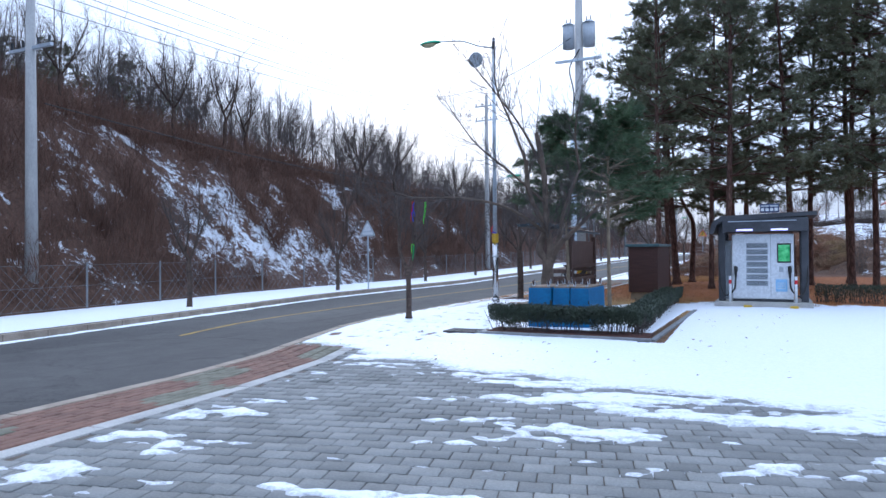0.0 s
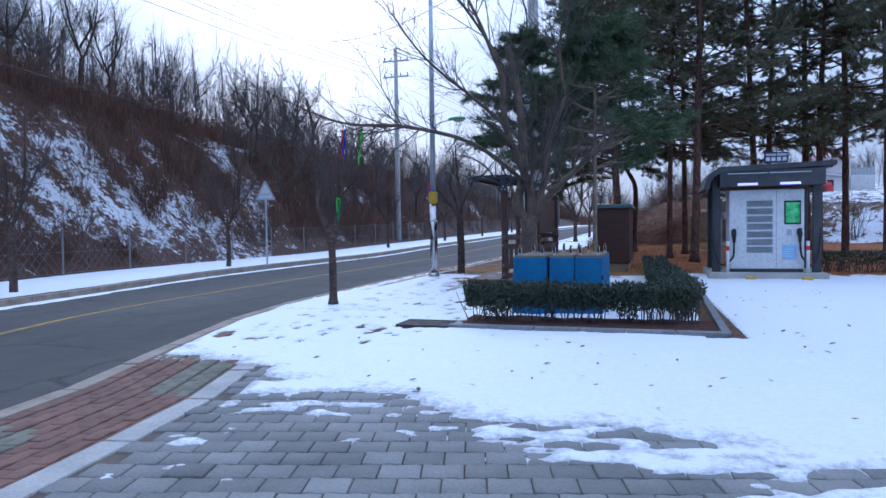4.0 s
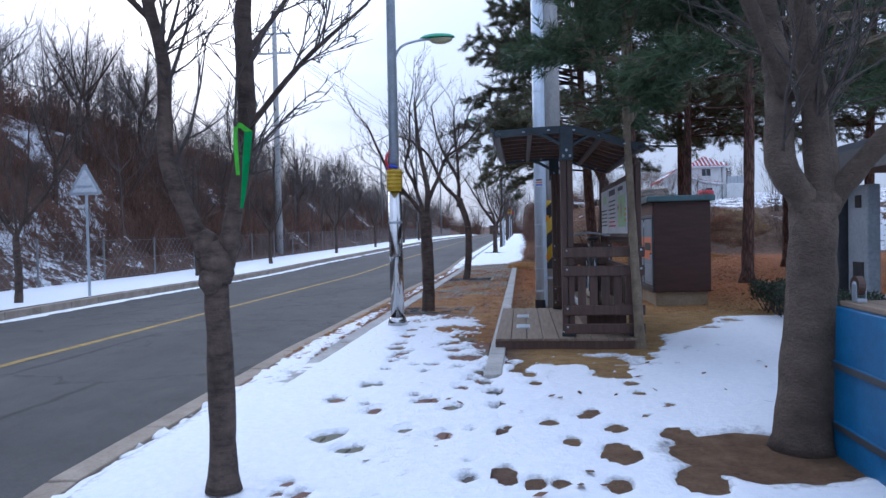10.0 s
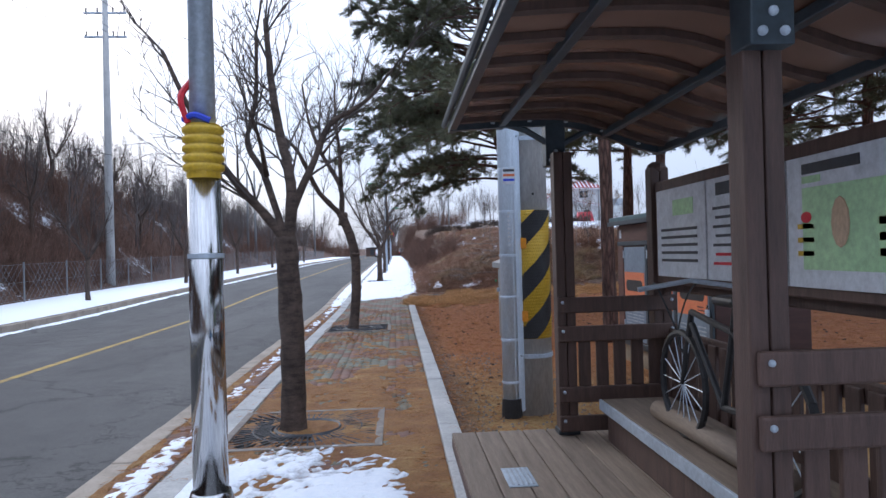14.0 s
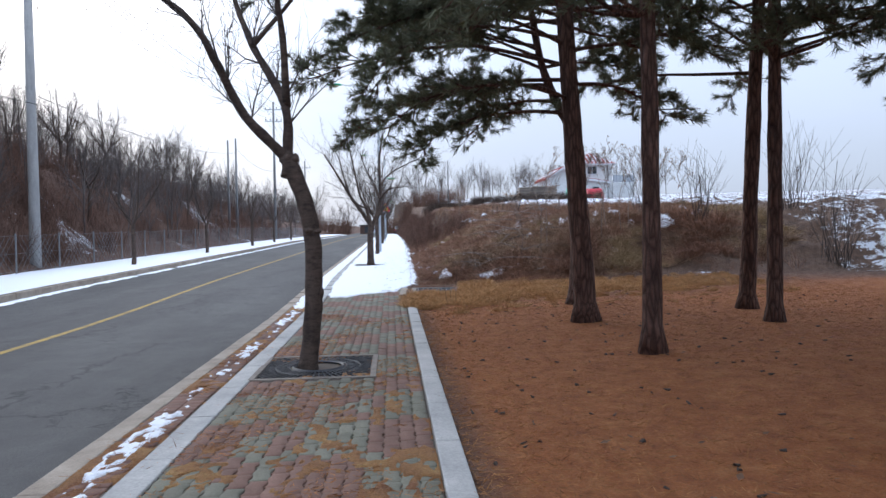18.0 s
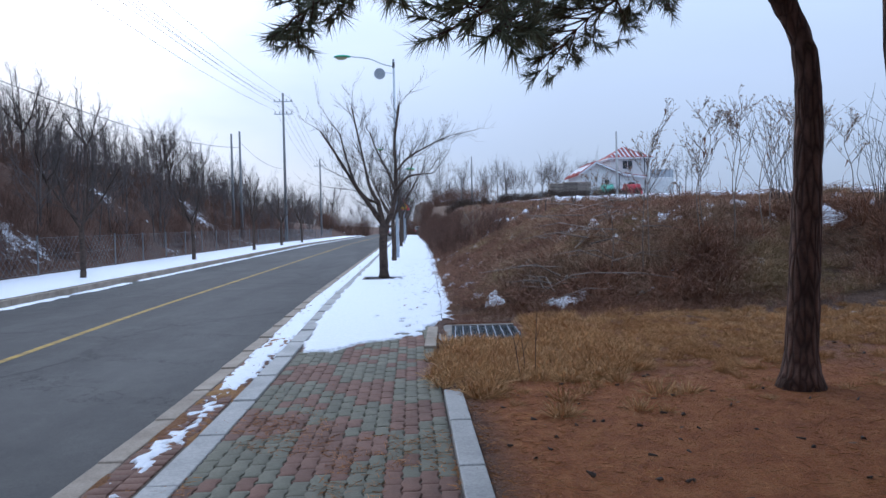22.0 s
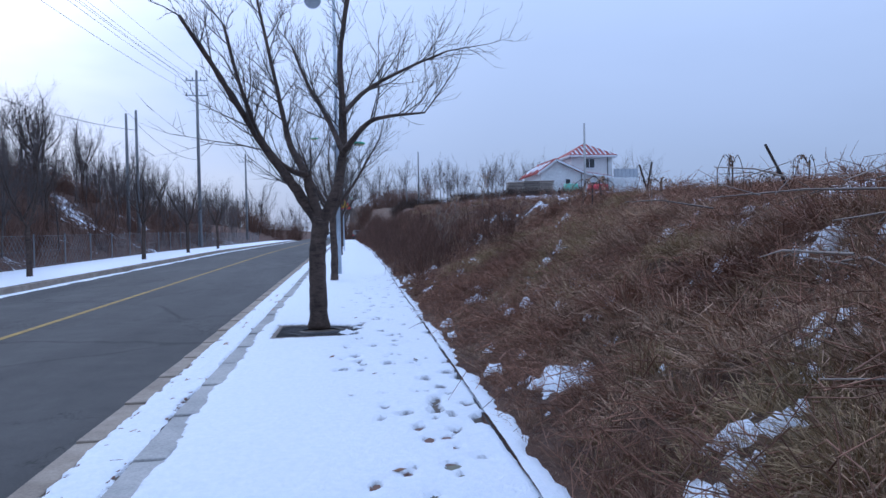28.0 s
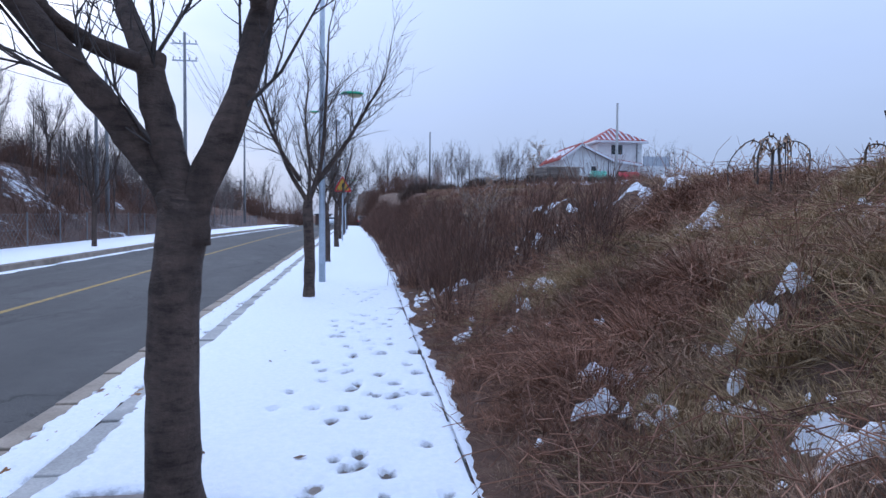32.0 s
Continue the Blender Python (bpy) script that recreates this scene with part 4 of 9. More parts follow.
LIMBS_BIG += [(0.04, 0.008, [(0.02, 0.2, 2.0), (-0.6, -0.7, 2.55), (-1.3, -1.7, 2.72), (-1.95, -2.55, 2.70), (-2.5, -3.2, 2.95)]),
              (0.035, 0.010, [(-0.16, 0.59, 3.5), (-0.7, 0.7, 4.5), (-1.3, 0.5, 5.4), (-2.0, 0.4, 6.3)]),
              (0.035, 0.010, [(-0.12, -0.73, 3.5), (-0.5, -0.6, 4.4), (-0.9, -0.5, 5.3), (-1.0, -0.3, 6.2)]),
              (0.035, 0.008, [(0.58, 1.06, 3.5), (0.5, 1.0, 4.4), (0.7, 0.9, 5.4)]),
              (0.035, 0.008, [(-0.04, 0.38, 2.7), (-0.8, 0.2, 3.4), (-1.7, 0.1, 4.2), (-2.4, 0.0, 5.2)])]
t_big = bare_tree(LIMBS_BIG, pose(1.98, 18.7, 0.0), "large bare tree with smooth grey trunk beside blue boxes", 14, M_BARK_GREY, M_TWIG, 7.5, 1.3, 3)


def knots(tree, spots, bark):
    """Swollen knobs and cut stubs on a trunk: (x, y, z, radius, flatness)."""
    for i, (x, y, z, r, k) in enumerate(spots):
        bm = bmesh.new()
        bmesh.ops.create_icosphere(bm, subdivisions=3, radius=r)
        for v in bm.verts:
            v.co *= 1 + 0.28 * nz(v.co.x * 14 + i, v.co.y * 14, v.co.z * 14) + 0.12 * nz(v.co.x * 40, v.co.y * 40, v.co.z * 40 + i)
            v.co.z *= k
        part("knot", as_mesh("knot", bm, [bark], True), bark, tree, at=Matrix.Translation((x, y, z)))


knots(t_cut, ((-0.01, 0.02, 1.14, 0.082, 1.3), (-0.06, 0.01, 1.23, 0.058, 1.4), (0.045, 0.04, 1.25, 0.054, 1.5), (-0.03, -0.02, 1.06, 0.05, 1.4), (0.17, 0.12, 2.63, 0.045, 1.0)), M_BARK)
knots(t_lean, ((0.12, 0.0, 1.44, 0.05, 0.7), (0.05, -0.03, 1.45, 0.05, 0.7), (-0.18, 0.08, 2.22, 0.078, 1.1), (-0.10, 0.06, 2.20, 0.05, 1.2), (0.16, 0.0, 0.80, 0.03, 2.0)), M_BARK)
knots(t_fork, ((0.03, 0.05, 1.70, 0.10, 0.9), (-0.12, 0.12, 2.36, 0.072, 1.1), (0.37, 0.20, 2.68, 0.05, 1.1)), M_BARK)
knots(t_big, ((0.10, 0.06, 1.32, 0.118, 1.2), (0.18, 0.06, 1.40, 0.07, 1.1), (0.03, 0.04, 1.42, 0.07, 1.3)), M_BARK_GREY)


# the rest of the avenue: one young tree, built once and copied
LIMBS_YOUNG = [
    (0.10, 0.08, [(0, 0, -0.05), (0.02, 0.0, 0.8), (-0.01, 0.03, 1.5), (0.0, 0.02, 1.75)]),
    (0.055, 0.014, [(0, 0, 1.7), (-0.35, 0.1, 2.3), (-0.65, 0.25, 3.1), (-0.95, 0.3, 4.0)]),
    (0.06, 0.014, [(0, 0, 1.7), (0.22, -0.1, 2.4), (0.3, -0.2, 3.4), (0.35, -0.15, 4.6)]),
    (0.045, 0.012, [(0, 0, 1.75), (0.0, 0.4, 2.4), (-0.1, 0.75, 3.2), (-0.05, 1.0, 4.0)]),
    (0.045, 0.012, [(0.1, -0.05, 2.0), (0.6, 0.1, 2.7), (0.95, 0.15, 3.3), (1.3, 0.1, 3.9)]),
    (0.04, 0.010, [(-0.15, 0.05, 2.1), (-0.5, -0.5, 2.7), (-0.8, -0.8, 3.4)]),
]
young = bare_tree(LIMBS_YOUNG, pose(-0.93, 60.4, 0.24), "slender bare street tree beside the snowy footway", 21, M_BARK, M_TWIG, 7.0, 1.1)
for x, y, turn, s in ((-0.95, 69.0, 70, 0.95), (-0.9, 78, 150, 1.05), (-0.95, 87, 260, 1.0), (-0.9, 96, 20, 1.1), (-0.95, 106, 200, 1.0), (-0.9, 117, 310, 1.0)):
    copy_thing(young, pose(x, y, rise(y), 0, 0, turn) @ Matrix.Scale(s, 4))
for x, y, turn, s in ((-9.95, 27.7, 40, 0.8), (-10.6, 36.9, 130, 0.85), (-10.7, 44.0, 210, 0.8), (-10.6, 54.5, 10, 0.9), (-10.6, 65.5, 80, 0.9),
                      (-10.5, 77.5, 280, 1.0), (-10.5, 87, 160, 1.0), (-10.5, 97, 60, 1.0), (-8.85, 18.6, 90, 0.8)):
    far = copy_thing(young, pose(x, y, rise(y), 0, 0, turn) @ Matrix.Scale(s, 4))
    tagged(far, "bare young tree on the snowy opposite footway", group="trees across the road")


# larger bare trees standing in the brush of the hillside
rng = np.random.default_rng(64)
for i in range(22):
    y = (34, 37, 41, 43, 47, 50, 52, 56, 59, 62, 66, 70, 74, 79, 84, 90, 97, 104, 112, 28, 22, 31)[i]
    x = FENCE_X - rng.uniform(2.5, 8.0) + bend_far(y)
    far = copy_thing(young, pose(x, y, height(x, y) - 0.1, rng.uniform(-6, 6), rng.uniform(-6, 6), rng.uniform(0, 360)) @ Matrix.Scale(rng.uniform(0.85, 1.25), 4))
    tagged(far, "spreading bare tree in the brown hillside brush", group="hillside trees")

# ---- pines ----
M_NEEDLE = plain("pine_needles", (0.085, 0.098, 0.058), (0.195, 0.20, 0.115), 1.2, 0.7, 0, 0.0, 0.01, None, "World", 12, 0.35)
M_NEEDLE_FIR = plain("fir_needles", (0.042, 0.08, 0.04), (0.10, 0.155, 0.07), 1.2, 0.7, 0, 0.0, 0.01, None, "World", 12, 0.3)


def needle_tufts(centres, dirs, rng, count=26, length=0.13, width=0.009, open_=1.0):
    """A brush of needles round each shoot."""
    n = len(centres)
    p = np.repeat(centres, count, 0)
    d = np.repeat(dirs, count, 0)
    along = rng.uniform(-0.11, 0.02, (n * count, 1))
    q = p + d * along
    dd = turn_any(d, rng.uniform(0.35, 0.6 + open_ * 0.5, n * count), rng)
    return blades(q, dd, length * rng.uniform(0.7, 1.2, n * count), np.full(n * count, width), rng)


def pine_tree(m, label,  seed, height_m, lean, first_branch, reach, trunk_r, tufts=26, name="pine_tree", group="pines", dens=1.0, side=None, flat=0.55, nw=0.0105, bark=None, needle=None, boughs=(), bow=None):
    rng = np.random.default_rng(seed)
    bark, needle = bark or M_BARK_PINE, needle or M_NEEDLE
    root = thing(name, m, label, "tree", group)
    pts = [Vector((lean[0] * t + 0.10 * math.sin(3 * t + seed), lean[1] * t + 0.10 * math.cos(2.3 * t + seed * 2), height_m * t - 0.05 * (t == 0))) for t in (0, 0.2, 0.4, 0.6, 0.8, 1)]
    off = Vector((pts[0].x, pts[0].y, 0))
    pts = [p - off for p in pts]
    if bow:
        pts = [Vector(p) for p in bow]
    sp = smooth_path(pts, 8)
    me = limb_mesh("trunk", sp, trunk_r, trunk_r * 0.25, bark, rng, 18, 0.05)
    for v in me.vertices:
        f = 1 + 0.4 * max(0.0, 1 - v.co.z / 0.3) ** 2
        v.co.x, v.co.y = v.co.x * f, v.co.y * f
    part("trunk", me, bark, root)
    A, B, RA, RB, C, D = [], [], [], [], [], []

    def stem_at(z):
        q = min(sp, key=lambda v: abs(v.z - z))
        return Vector((q.x, q.y, z))

    # long low boughs: (height, bearing, length, sag)
    for z, az, L, sag in boughs:
        q = np.array(stem_at(z))
        d = np.array([math.cos(az), math.sin(az), 0.22])
        segs = 12
        for i in range(segs):
            k = i / segs
            d = d + np.array([rng.normal() * 0.12, rng.normal() * 0.12, rng.normal() * 0.05 - sag * (0.05 + 0.10 * k)])
            d /= np.linalg.norm(d)
            e = q + d * L / segs
            A.append(q); B.append(e); RA.append(0.034 * (1 - 0.8 * k)); RB.append(0.034 * (1 - 0.8 * (k + 1 / segs)))
            if k > 0.2:
                for sgn in (-1, 1, rng.choice((-1, 1))):
                    h = np.array([-d[1], d[0], 0]) * sgn * rng.uniform(0.5, 1.0) + d * rng.uniform(0.3, 0.9) + np.array([0, 0, rng.uniform(-0.25, 0.3)])
                    h /= np.linalg.norm(h)
                    sl = rng.uniform(0.30, 0.85) * (1.1 - 0.5 * k)
                    m1 = e + h * sl * 0.5
                    m2 = m1 + (h + np.array([rng.normal() * 0.25, rng.normal() * 0.25, rng.uniform(-0.25, 0.12)])) * sl * 0.5
                    A += [e, m1]; B += [m1, m2]; RA += [0.011, 0.008]; RB += [0.008, 0.004]
                    for w in range(int(4 + 5 * sl)):
                        t = rng.uniform(0.25, 1.0)
                        c = (e + (m1 - e) * t * 2) if t < 0.5 else (m1 + (m2 - m1) * (t * 2 - 1))
                        g = turn_any(h[None], np.array([rng.uniform(0.2, 1.1)]), rng)[0]
                        g[2] = g[2] * 0.6 + rng.uniform(-0.2, 0.3)
                        g /= np.linalg.norm(g)
                        t_ = c + g * rng.uniform(0.08, 0.22)
                        A.append(c); B.append(t_); RA.append(0.005); RB.append(0.003)
                        C.append(t_); D.append(g)
            q = e
        C.append(q); D.append(d)
    z = first_branch
    while z < height_m * 0.98:
        c = stem_at(z)
        for _ in range(rng.integers(2, 5)):
            az = rng.uniform(0, math.tau)
            if side is not None and rng.random() < 0.5:
                az = side + rng.normal() * 0.7
            k = (z - first_branch) / (height_m - first_branch)
            L = reach * (0.55 + 0.6 * math.sin(math.pi * min(1, 0.25 + 0.75 * k))) * (1.05 - 0.55 * k) * rng.uniform(0.7, 1.2)
            el = rng.uniform(-0.1, 0.3) + 0.4 * k
            q = np.array(c)
            d = np.array([math.cos(az) * math.cos(el), math.sin(az) * math.cos(el), math.sin(el)])
            r = 0.014 + 0.016 * L / reach
            segs = 7
            for s in range(segs):
                e = q + d * L / segs
                A.append(q); B.append(e); RA.append(r * (1 - s / segs * 0.8)); RB.append(r * (1 - (s + 1) / segs * 0.8))
                if s > 1:
                    for _ in range(int(3.4 * dens) + (s > 3)):
                        sd = turn_any(d[None], np.array([rng.uniform(0.5, 1.2)]), rng)[0]
                        sd[2] = sd[2] * flat + rng.uniform(-0.30, 0.28)
                        sd /= np.linalg.norm(sd)
                        sl = (0.20 + 0.38 * rng.random()) * (1.15 - s / segs * 0.4)
                        se = e + sd * sl
                        A.append(e); B.append(se); RA.append(0.008); RB.append(0.004)
                        for w in (0.45, 0.75, 1.0):
                            C.append(e + sd * sl * w + rng.normal(size=3) * 0.02)
                            D.append(turn_any(sd[None], np.array([rng.uniform(0, 0.6)]), rng)[0])
                q = e
                d = d + np.array([rng.normal() * 0.20, rng.normal() * 0.20, 0.05 - 0.035 * s + rng.normal() * 0.10])
                d /= np.linalg.norm(d)
            C.append(q); D.append(d)
        z += rng.uniform(0.3, 0.62) / max(0.6, dens)
    v, f = rods(np.array(A), np.array(B), np.array(RA), np.array(RB), 4)
    part("branchwork", np_mesh("branchwork", v, f, [bark]), bark, root)["kind"] = "stuff"
    v, f = needle_tufts(np.array(C), np.array(D), rng, tufts, 0.135, nw)
    part("crown", np_mesh("crown", v, f, [needle]), needle, root, "dark green needle tufts")["kind"] = "stuff"
    return root


PINE = "tall pine with dark red-brown scaly trunk on needle-covered soil"
W_ = math.pi
pine_a = pine_tree(pose(2.66, 35.95, 0.10, 0, 0, 0), PINE, 3, 11.5, (-0.45, 0.1), 4.3, 3.0, 0.165, 36, dens=1.9, side=math.pi,
                   boughs=((3.0, W_ - 0.1, 2.4, 0.7), (3.2, W_ + 0.5, 3.0, 0.75), (3.5, W_ - 0.35, 3.6, 0.8), (3.7, W_ + 0.15, 4.2, 0.85), (4.0, W_ + 0.7, 3.4, 0.8), (4.1, W_ - 0.6, 3.2, 0.7), (4.4, W_ + 0.3, 4.2, 0.75), (4.6, W_ - 0.1, 3.8, 0.6), (3.4, 0.4, 1.9, 0.6), (3.9, -0.5, 2.0, 0.6), (4.5, 0.0, 2.4, 0.5)))
pine_b = pine_tree(pose(5.44, 36.56, 0.12), PINE, 4, 12.0, (0.35, -0.2), 3.7, 2.8, 0.125, 32, dens=1.15)
pine_c = pine_tree(pose(2.64, 33.34, 0.10), PINE, 7, 12.5, (-0.25, 0.2), 3.6, 2.5, 0.105, 32, dens=1.1)
pine_d = pine_tree(pose(3.07, 38.03, 0.10), PINE, 5, 10.5, (-1.6, 0.2), 5.0, 2.6, 0.135, 32, dens=1.2, side=math.pi,
                   boughs=((3.58, W_ - 0.2, 2.0, 0.45), (3.73, W_ + 0.45, 2.3, 0.5), (3.88, W_ - 0.5, 2.3, 0.5), (4.18, W_ + 0.05, 2.6, 0.5), (4.38, W_ + 0.6, 2.6, 0.5), (4.58, W_ - 0.15, 2.7, 0.5), (4.5, W_ + 0.3, 3.0, 0.5), (4.2, 0.3, 1.6, 0.5)),
                   bow=((0, 0, -0.05), (0.05, 0.0, 1.3), (0.10, 0.02, 2.3), (0.03, 0.03, 2.95), (-0.30, 0.08, 3.6), (-0.62, 0.12, 4.6), (-0.9, 0.2, 7.0), (-1.0, 0.2, 10.5)))
for x, y, turn, s, src in ((5.05, 35.1, 60, 1.0, pine_c), (5.13, 29.6, 100, 1.0, pine_b), (7.28, 32.7, 230, 1.0, pine_b), (2.85, 29.75, 300, 1.0, pine_c), (4.45, 31.8, 150, 0.95, pine_c),
                           (9.19, 33.1, 320, 1.0, pine_b), (9.95, 33.0, 40, 1.1, pine_c), (10.6, 31.0, 10, 1.1, pine_c),
                           (9.4, 36.0, 280, 1.1, pine_b), (11.8, 29.5, 90, 1.05, pine_b), (7.9, 35.0, 180, 1.1, pine_c), (13.5, 31.5, 240, 1.1, pine_c)):
    copy_thing(src, pose(x, y, height(x, y) - 0.02, 0, 0, turn) @ Matrix.Scale(s, 4))
# younger firs in front of the pines
fir_a = pine_tree(pose(1.66, 22.0, 0.0), "slim young fir with rough grey-brown trunk beside the shelter", 9, 5.3, (0.05, 0.1), 2.35, 1.35, 0.052, 24, "fir_tree", "firs", 1.5, None, 0.1, 0.011, M_BARK_FIR, M_NEEDLE_FIR)
fir_b = copy_thing(fir_a, pose(2.95, 21.1, 0.0, 0, 0, 130))
tagged(fir_b, "slim young fir with rough trunk standing in snow")

# pines among the bare trees on the hilltop
rng = np.random.default_rng(77)
for i in range(26):
    y = float(np.clip(rng.normal(24, 12), -6, 56))
    x = FENCE_X - rng.uniform(14, 26) + bend_far(y)
    hp = copy_thing((pine_b, pine_c, pine_b)[i % 3], pose(x, y, height(x, y) - 1.6, 0, 0, rng.uniform(0, 360)) @ Matrix.Scale(rng.uniform(0.42, 0.60), 4))
    tagged(hp, "dark pine among bare trees on the hilltop", group="hill pines")

# ---- thing materials ----
M_BLUE = plain("blue_paint", (0.006, 0.10, 0.24), (0.012, 0.16, 0.36), 2.0, 0.45, 0, 0.15, 0.003, None, "Object", 20)
M_WOOD = plain("brown_stained_wood", (0.06, 0.034, 0.026), (0.115, 0.066, 0.05), 4.0, 0.6, 0, 0.4, 0.004, (6, 6, 0.6), "Object", 30, 0.12)
M_DECK = plain("deck_board", (0.16, 0.115, 0.08), (0.27, 0.205, 0.15), 3.0, 0.7, 0, 0.4, 0.004, (8, 0.6, 8), "Object", 30, 0.12)
M_STEEL_GREY = plain("blue_grey_steel", (0.035, 0.048, 0.058), (0.06, 0.078, 0.09), 3.0, 0.4, 0.3, 0.1, 0.002)
M_GALV = plain("galvanised_steel", (0.40, 0.46, 0.52), (0.54, 0.61, 0.68), 4.0, 0.40, 0.35, 0.1, 0.002)
M_PIPE = plain("bright_galvanised_pipe", (0.56, 0.65, 0.74), (0.70, 0.79, 0.88), 5.0, 0.35, 0.15, 0.08, 0.002, (3, 3, 0.6), "Object", 60)
M_CHROME = plain("polished_stainless", (0.40, 0.395, 0.39), (0.55, 0.545, 0.54), 2.0, 0.14, 1.0, 0.05, 0.002, (6, 6, 0.3))
M_POLE_CONC = plain("pole_concrete", (0.36, 0.36, 0.355), (0.50, 0.50, 0.485), 3.0, 0.9, 0, 0.3, 0.004, (2, 2, 0.5))
M_POLE_GREY = plain("grey_pole", (0.16, 0.165, 0.17), (0.25, 0.26, 0.27), 3.0, 0.7, 0.1, 0.1, 0.003, (2, 2, 0.4))
M_BLACK = plain("black_rubber", (0.010, 0.010, 0.011), (0.025, 0.025, 0.026), 9.0, 0.55, 0, 0.1)
M_YELLOW = plain("yellow_plastic", (0.55, 0.34, 0.015), (0.68, 0.44, 0.03), 6.0, 0.45, 0, 0.2, 0.003)
M_AMBER = plain("amber_plastic", (0.75, 0.26, 0.01), (0.85, 0.34, 0.02), 6.0, 0.35, 0, 0.0)
M_ORANGE = plain("orange_sticker", (0.72, 0.17, 0.06), (0.82, 0.24, 0.09), 6.0, 0.5, 0, 0.0)
M_WHITE = plain("white_panel", (0.60, 0.64, 0.68), (0.72, 0.75, 0.78), 2.0, 0.4, 0, 0.05, 0.002)
M_PALE = plain("pale_grey_panel", (0.34, 0.38, 0.42), (0.44, 0.48, 0.52), 2.0, 0.45, 0, 0.05, 0.002)
M_DARK = plain("dark_grey_cladding", (0.035, 0.038, 0.045), (0.065, 0.07, 0.08), 3.0, 0.5, 0.2, 0.1, 0.002)
M_GREEN = plain("green_plastic", (0.01, 0.34, 0.10), (0.02, 0.5, 0.16), 5.0, 0.4, 0, 0.1)
M_RED = plain("red_cloth", (0.5, 0.01, 0.02), (0.7, 0.03, 0.05), 5.0, 0.6, 0, 0.1)
M_CLOTH_BLUE = plain("blue_cloth", (0.03, 0.06, 0.5), (0.05, 0.10, 0.7), 5.0, 0.6, 0, 0.1)
M_BROWN_BOX = plain("brown_cladding", (0.045, 0.018, 0.014), (0.075, 0.03, 0.022), 3.0, 0.6, 0, 0.25, 0.003, (1, 1, 8))
M_DOOR_BLUE = plain("blue_grey_door", (0.17, 0.22, 0.27), (0.25, 0.30, 0.35), 2.0, 0.45, 0.1, 0.05, 0.002)
M_FASCIA = plain("red_brown_timber", (0.085, 0.030, 0.020), (0.15, 0.058, 0.036), 4.0, 0.55, 0, 0.25, 0.003, (8, 0.8, 8))
M_CONC_WARM = plain("stained_plinth", (0.24, 0.18, 0.115), (0.36, 0.29, 0.20), 3.0, 0.9, 0, 0.4, 0.005)
M_TEAL = plain("teal_roof_sheet", (0.06, 0.12, 0.13), (0.10, 0.17, 0.18), 3.0, 0.5, 0.2, 0.1)
M_IRON = plain("cast_iron", (0.04, 0.042, 0.048), (0.09, 0.092, 0.1), 5.0, 0.6, 0.5, 0.3, 0.003)
M_ROCK = plain("reused_stone", (0.16, 0.13, 0.11), (0.3, 0.26, 0.22), 5.0, 0.9, 0, 0.6, 0.01)
M_GLASSY = node_mat("roof_sheet", 0.25)[0]
_gb = M_GLASSY.node_tree.nodes["Principled BSDF"]
_gb.inputs["Base Color"].default_value = (0.30, 0.17, 0.12, 1)
_gb.inputs["Transmission Weight"].default_value = 0.45
M_LED, _nt, _b = node_mat("led_strip", 0.4)
_b.inputs["Emission Color"].default_value = (0.35, 0.3, 1.0, 1)
_b.inputs["Emission Strength"].default_value = 1.2
M_SCREEN, _nt, _b = node_mat("screen_green", 0.2)
_c = n_ramp(_nt, n_noise(_nt, 5, 3, 0.6), [(0.35, (0.01, 0.22, 0.05)), (0.65, (0.12, 0.5, 0.2))])
_nt.links.new(_c, _b.inputs["Base Color"])
_nt.links.new(_c, _b.inputs["Emission Color"])
_b.inputs["Emission Strength"].default_value = 0.25


def cyl(x, y, z0, z1, r0, r1=None, sides=20):
    return tubed([(x, y, z0), (x, y, z1)], [r0, r1 if r1 is not None else r0], sides)


def dome(x, y, z, r, flat=0.5):
    bm = bmesh.new()
    bmesh.ops.create_uvsphere(bm, u_segments=10, v_segments=6, radius=r, matrix=Matrix.Translation((x, y, z)) @ Matrix.Diagonal((1, 1, flat, 1)))
    return bm


def lettering(body, size, m, mat, parent, name="lettering", depth=0.001):
    c = bpy.data.curves.new(name, "FONT")
    c.body, c.size, c.extrude = body, size, depth
    c.align_x = "CENTER"
    ob = new("text_source", c)
    bpy.context.view_layer.update()
    me = bpy.data.meshes.new_from_object(ob.evaluated_get(bpy.context.evaluated_depsgraph_get()))
    bpy.data.objects.remove(ob)
    me.materials.clear()
    me.materials.append(mat)
    o = part(name, me, mat, parent)
    o.matrix_basis = m
    return o


M_CHG_BLUE = plain("instruction_blue", (0.22, 0.45, 0.72), (0.35, 0.6, 0.85), 4.0, 0.5, 0, 0.0)
M_SIGN_NAVY = plain("sign_navy", (0.02, 0.04, 0.12), (0.03, 0.06, 0.18), 4.0, 0.5, 0, 0.0)


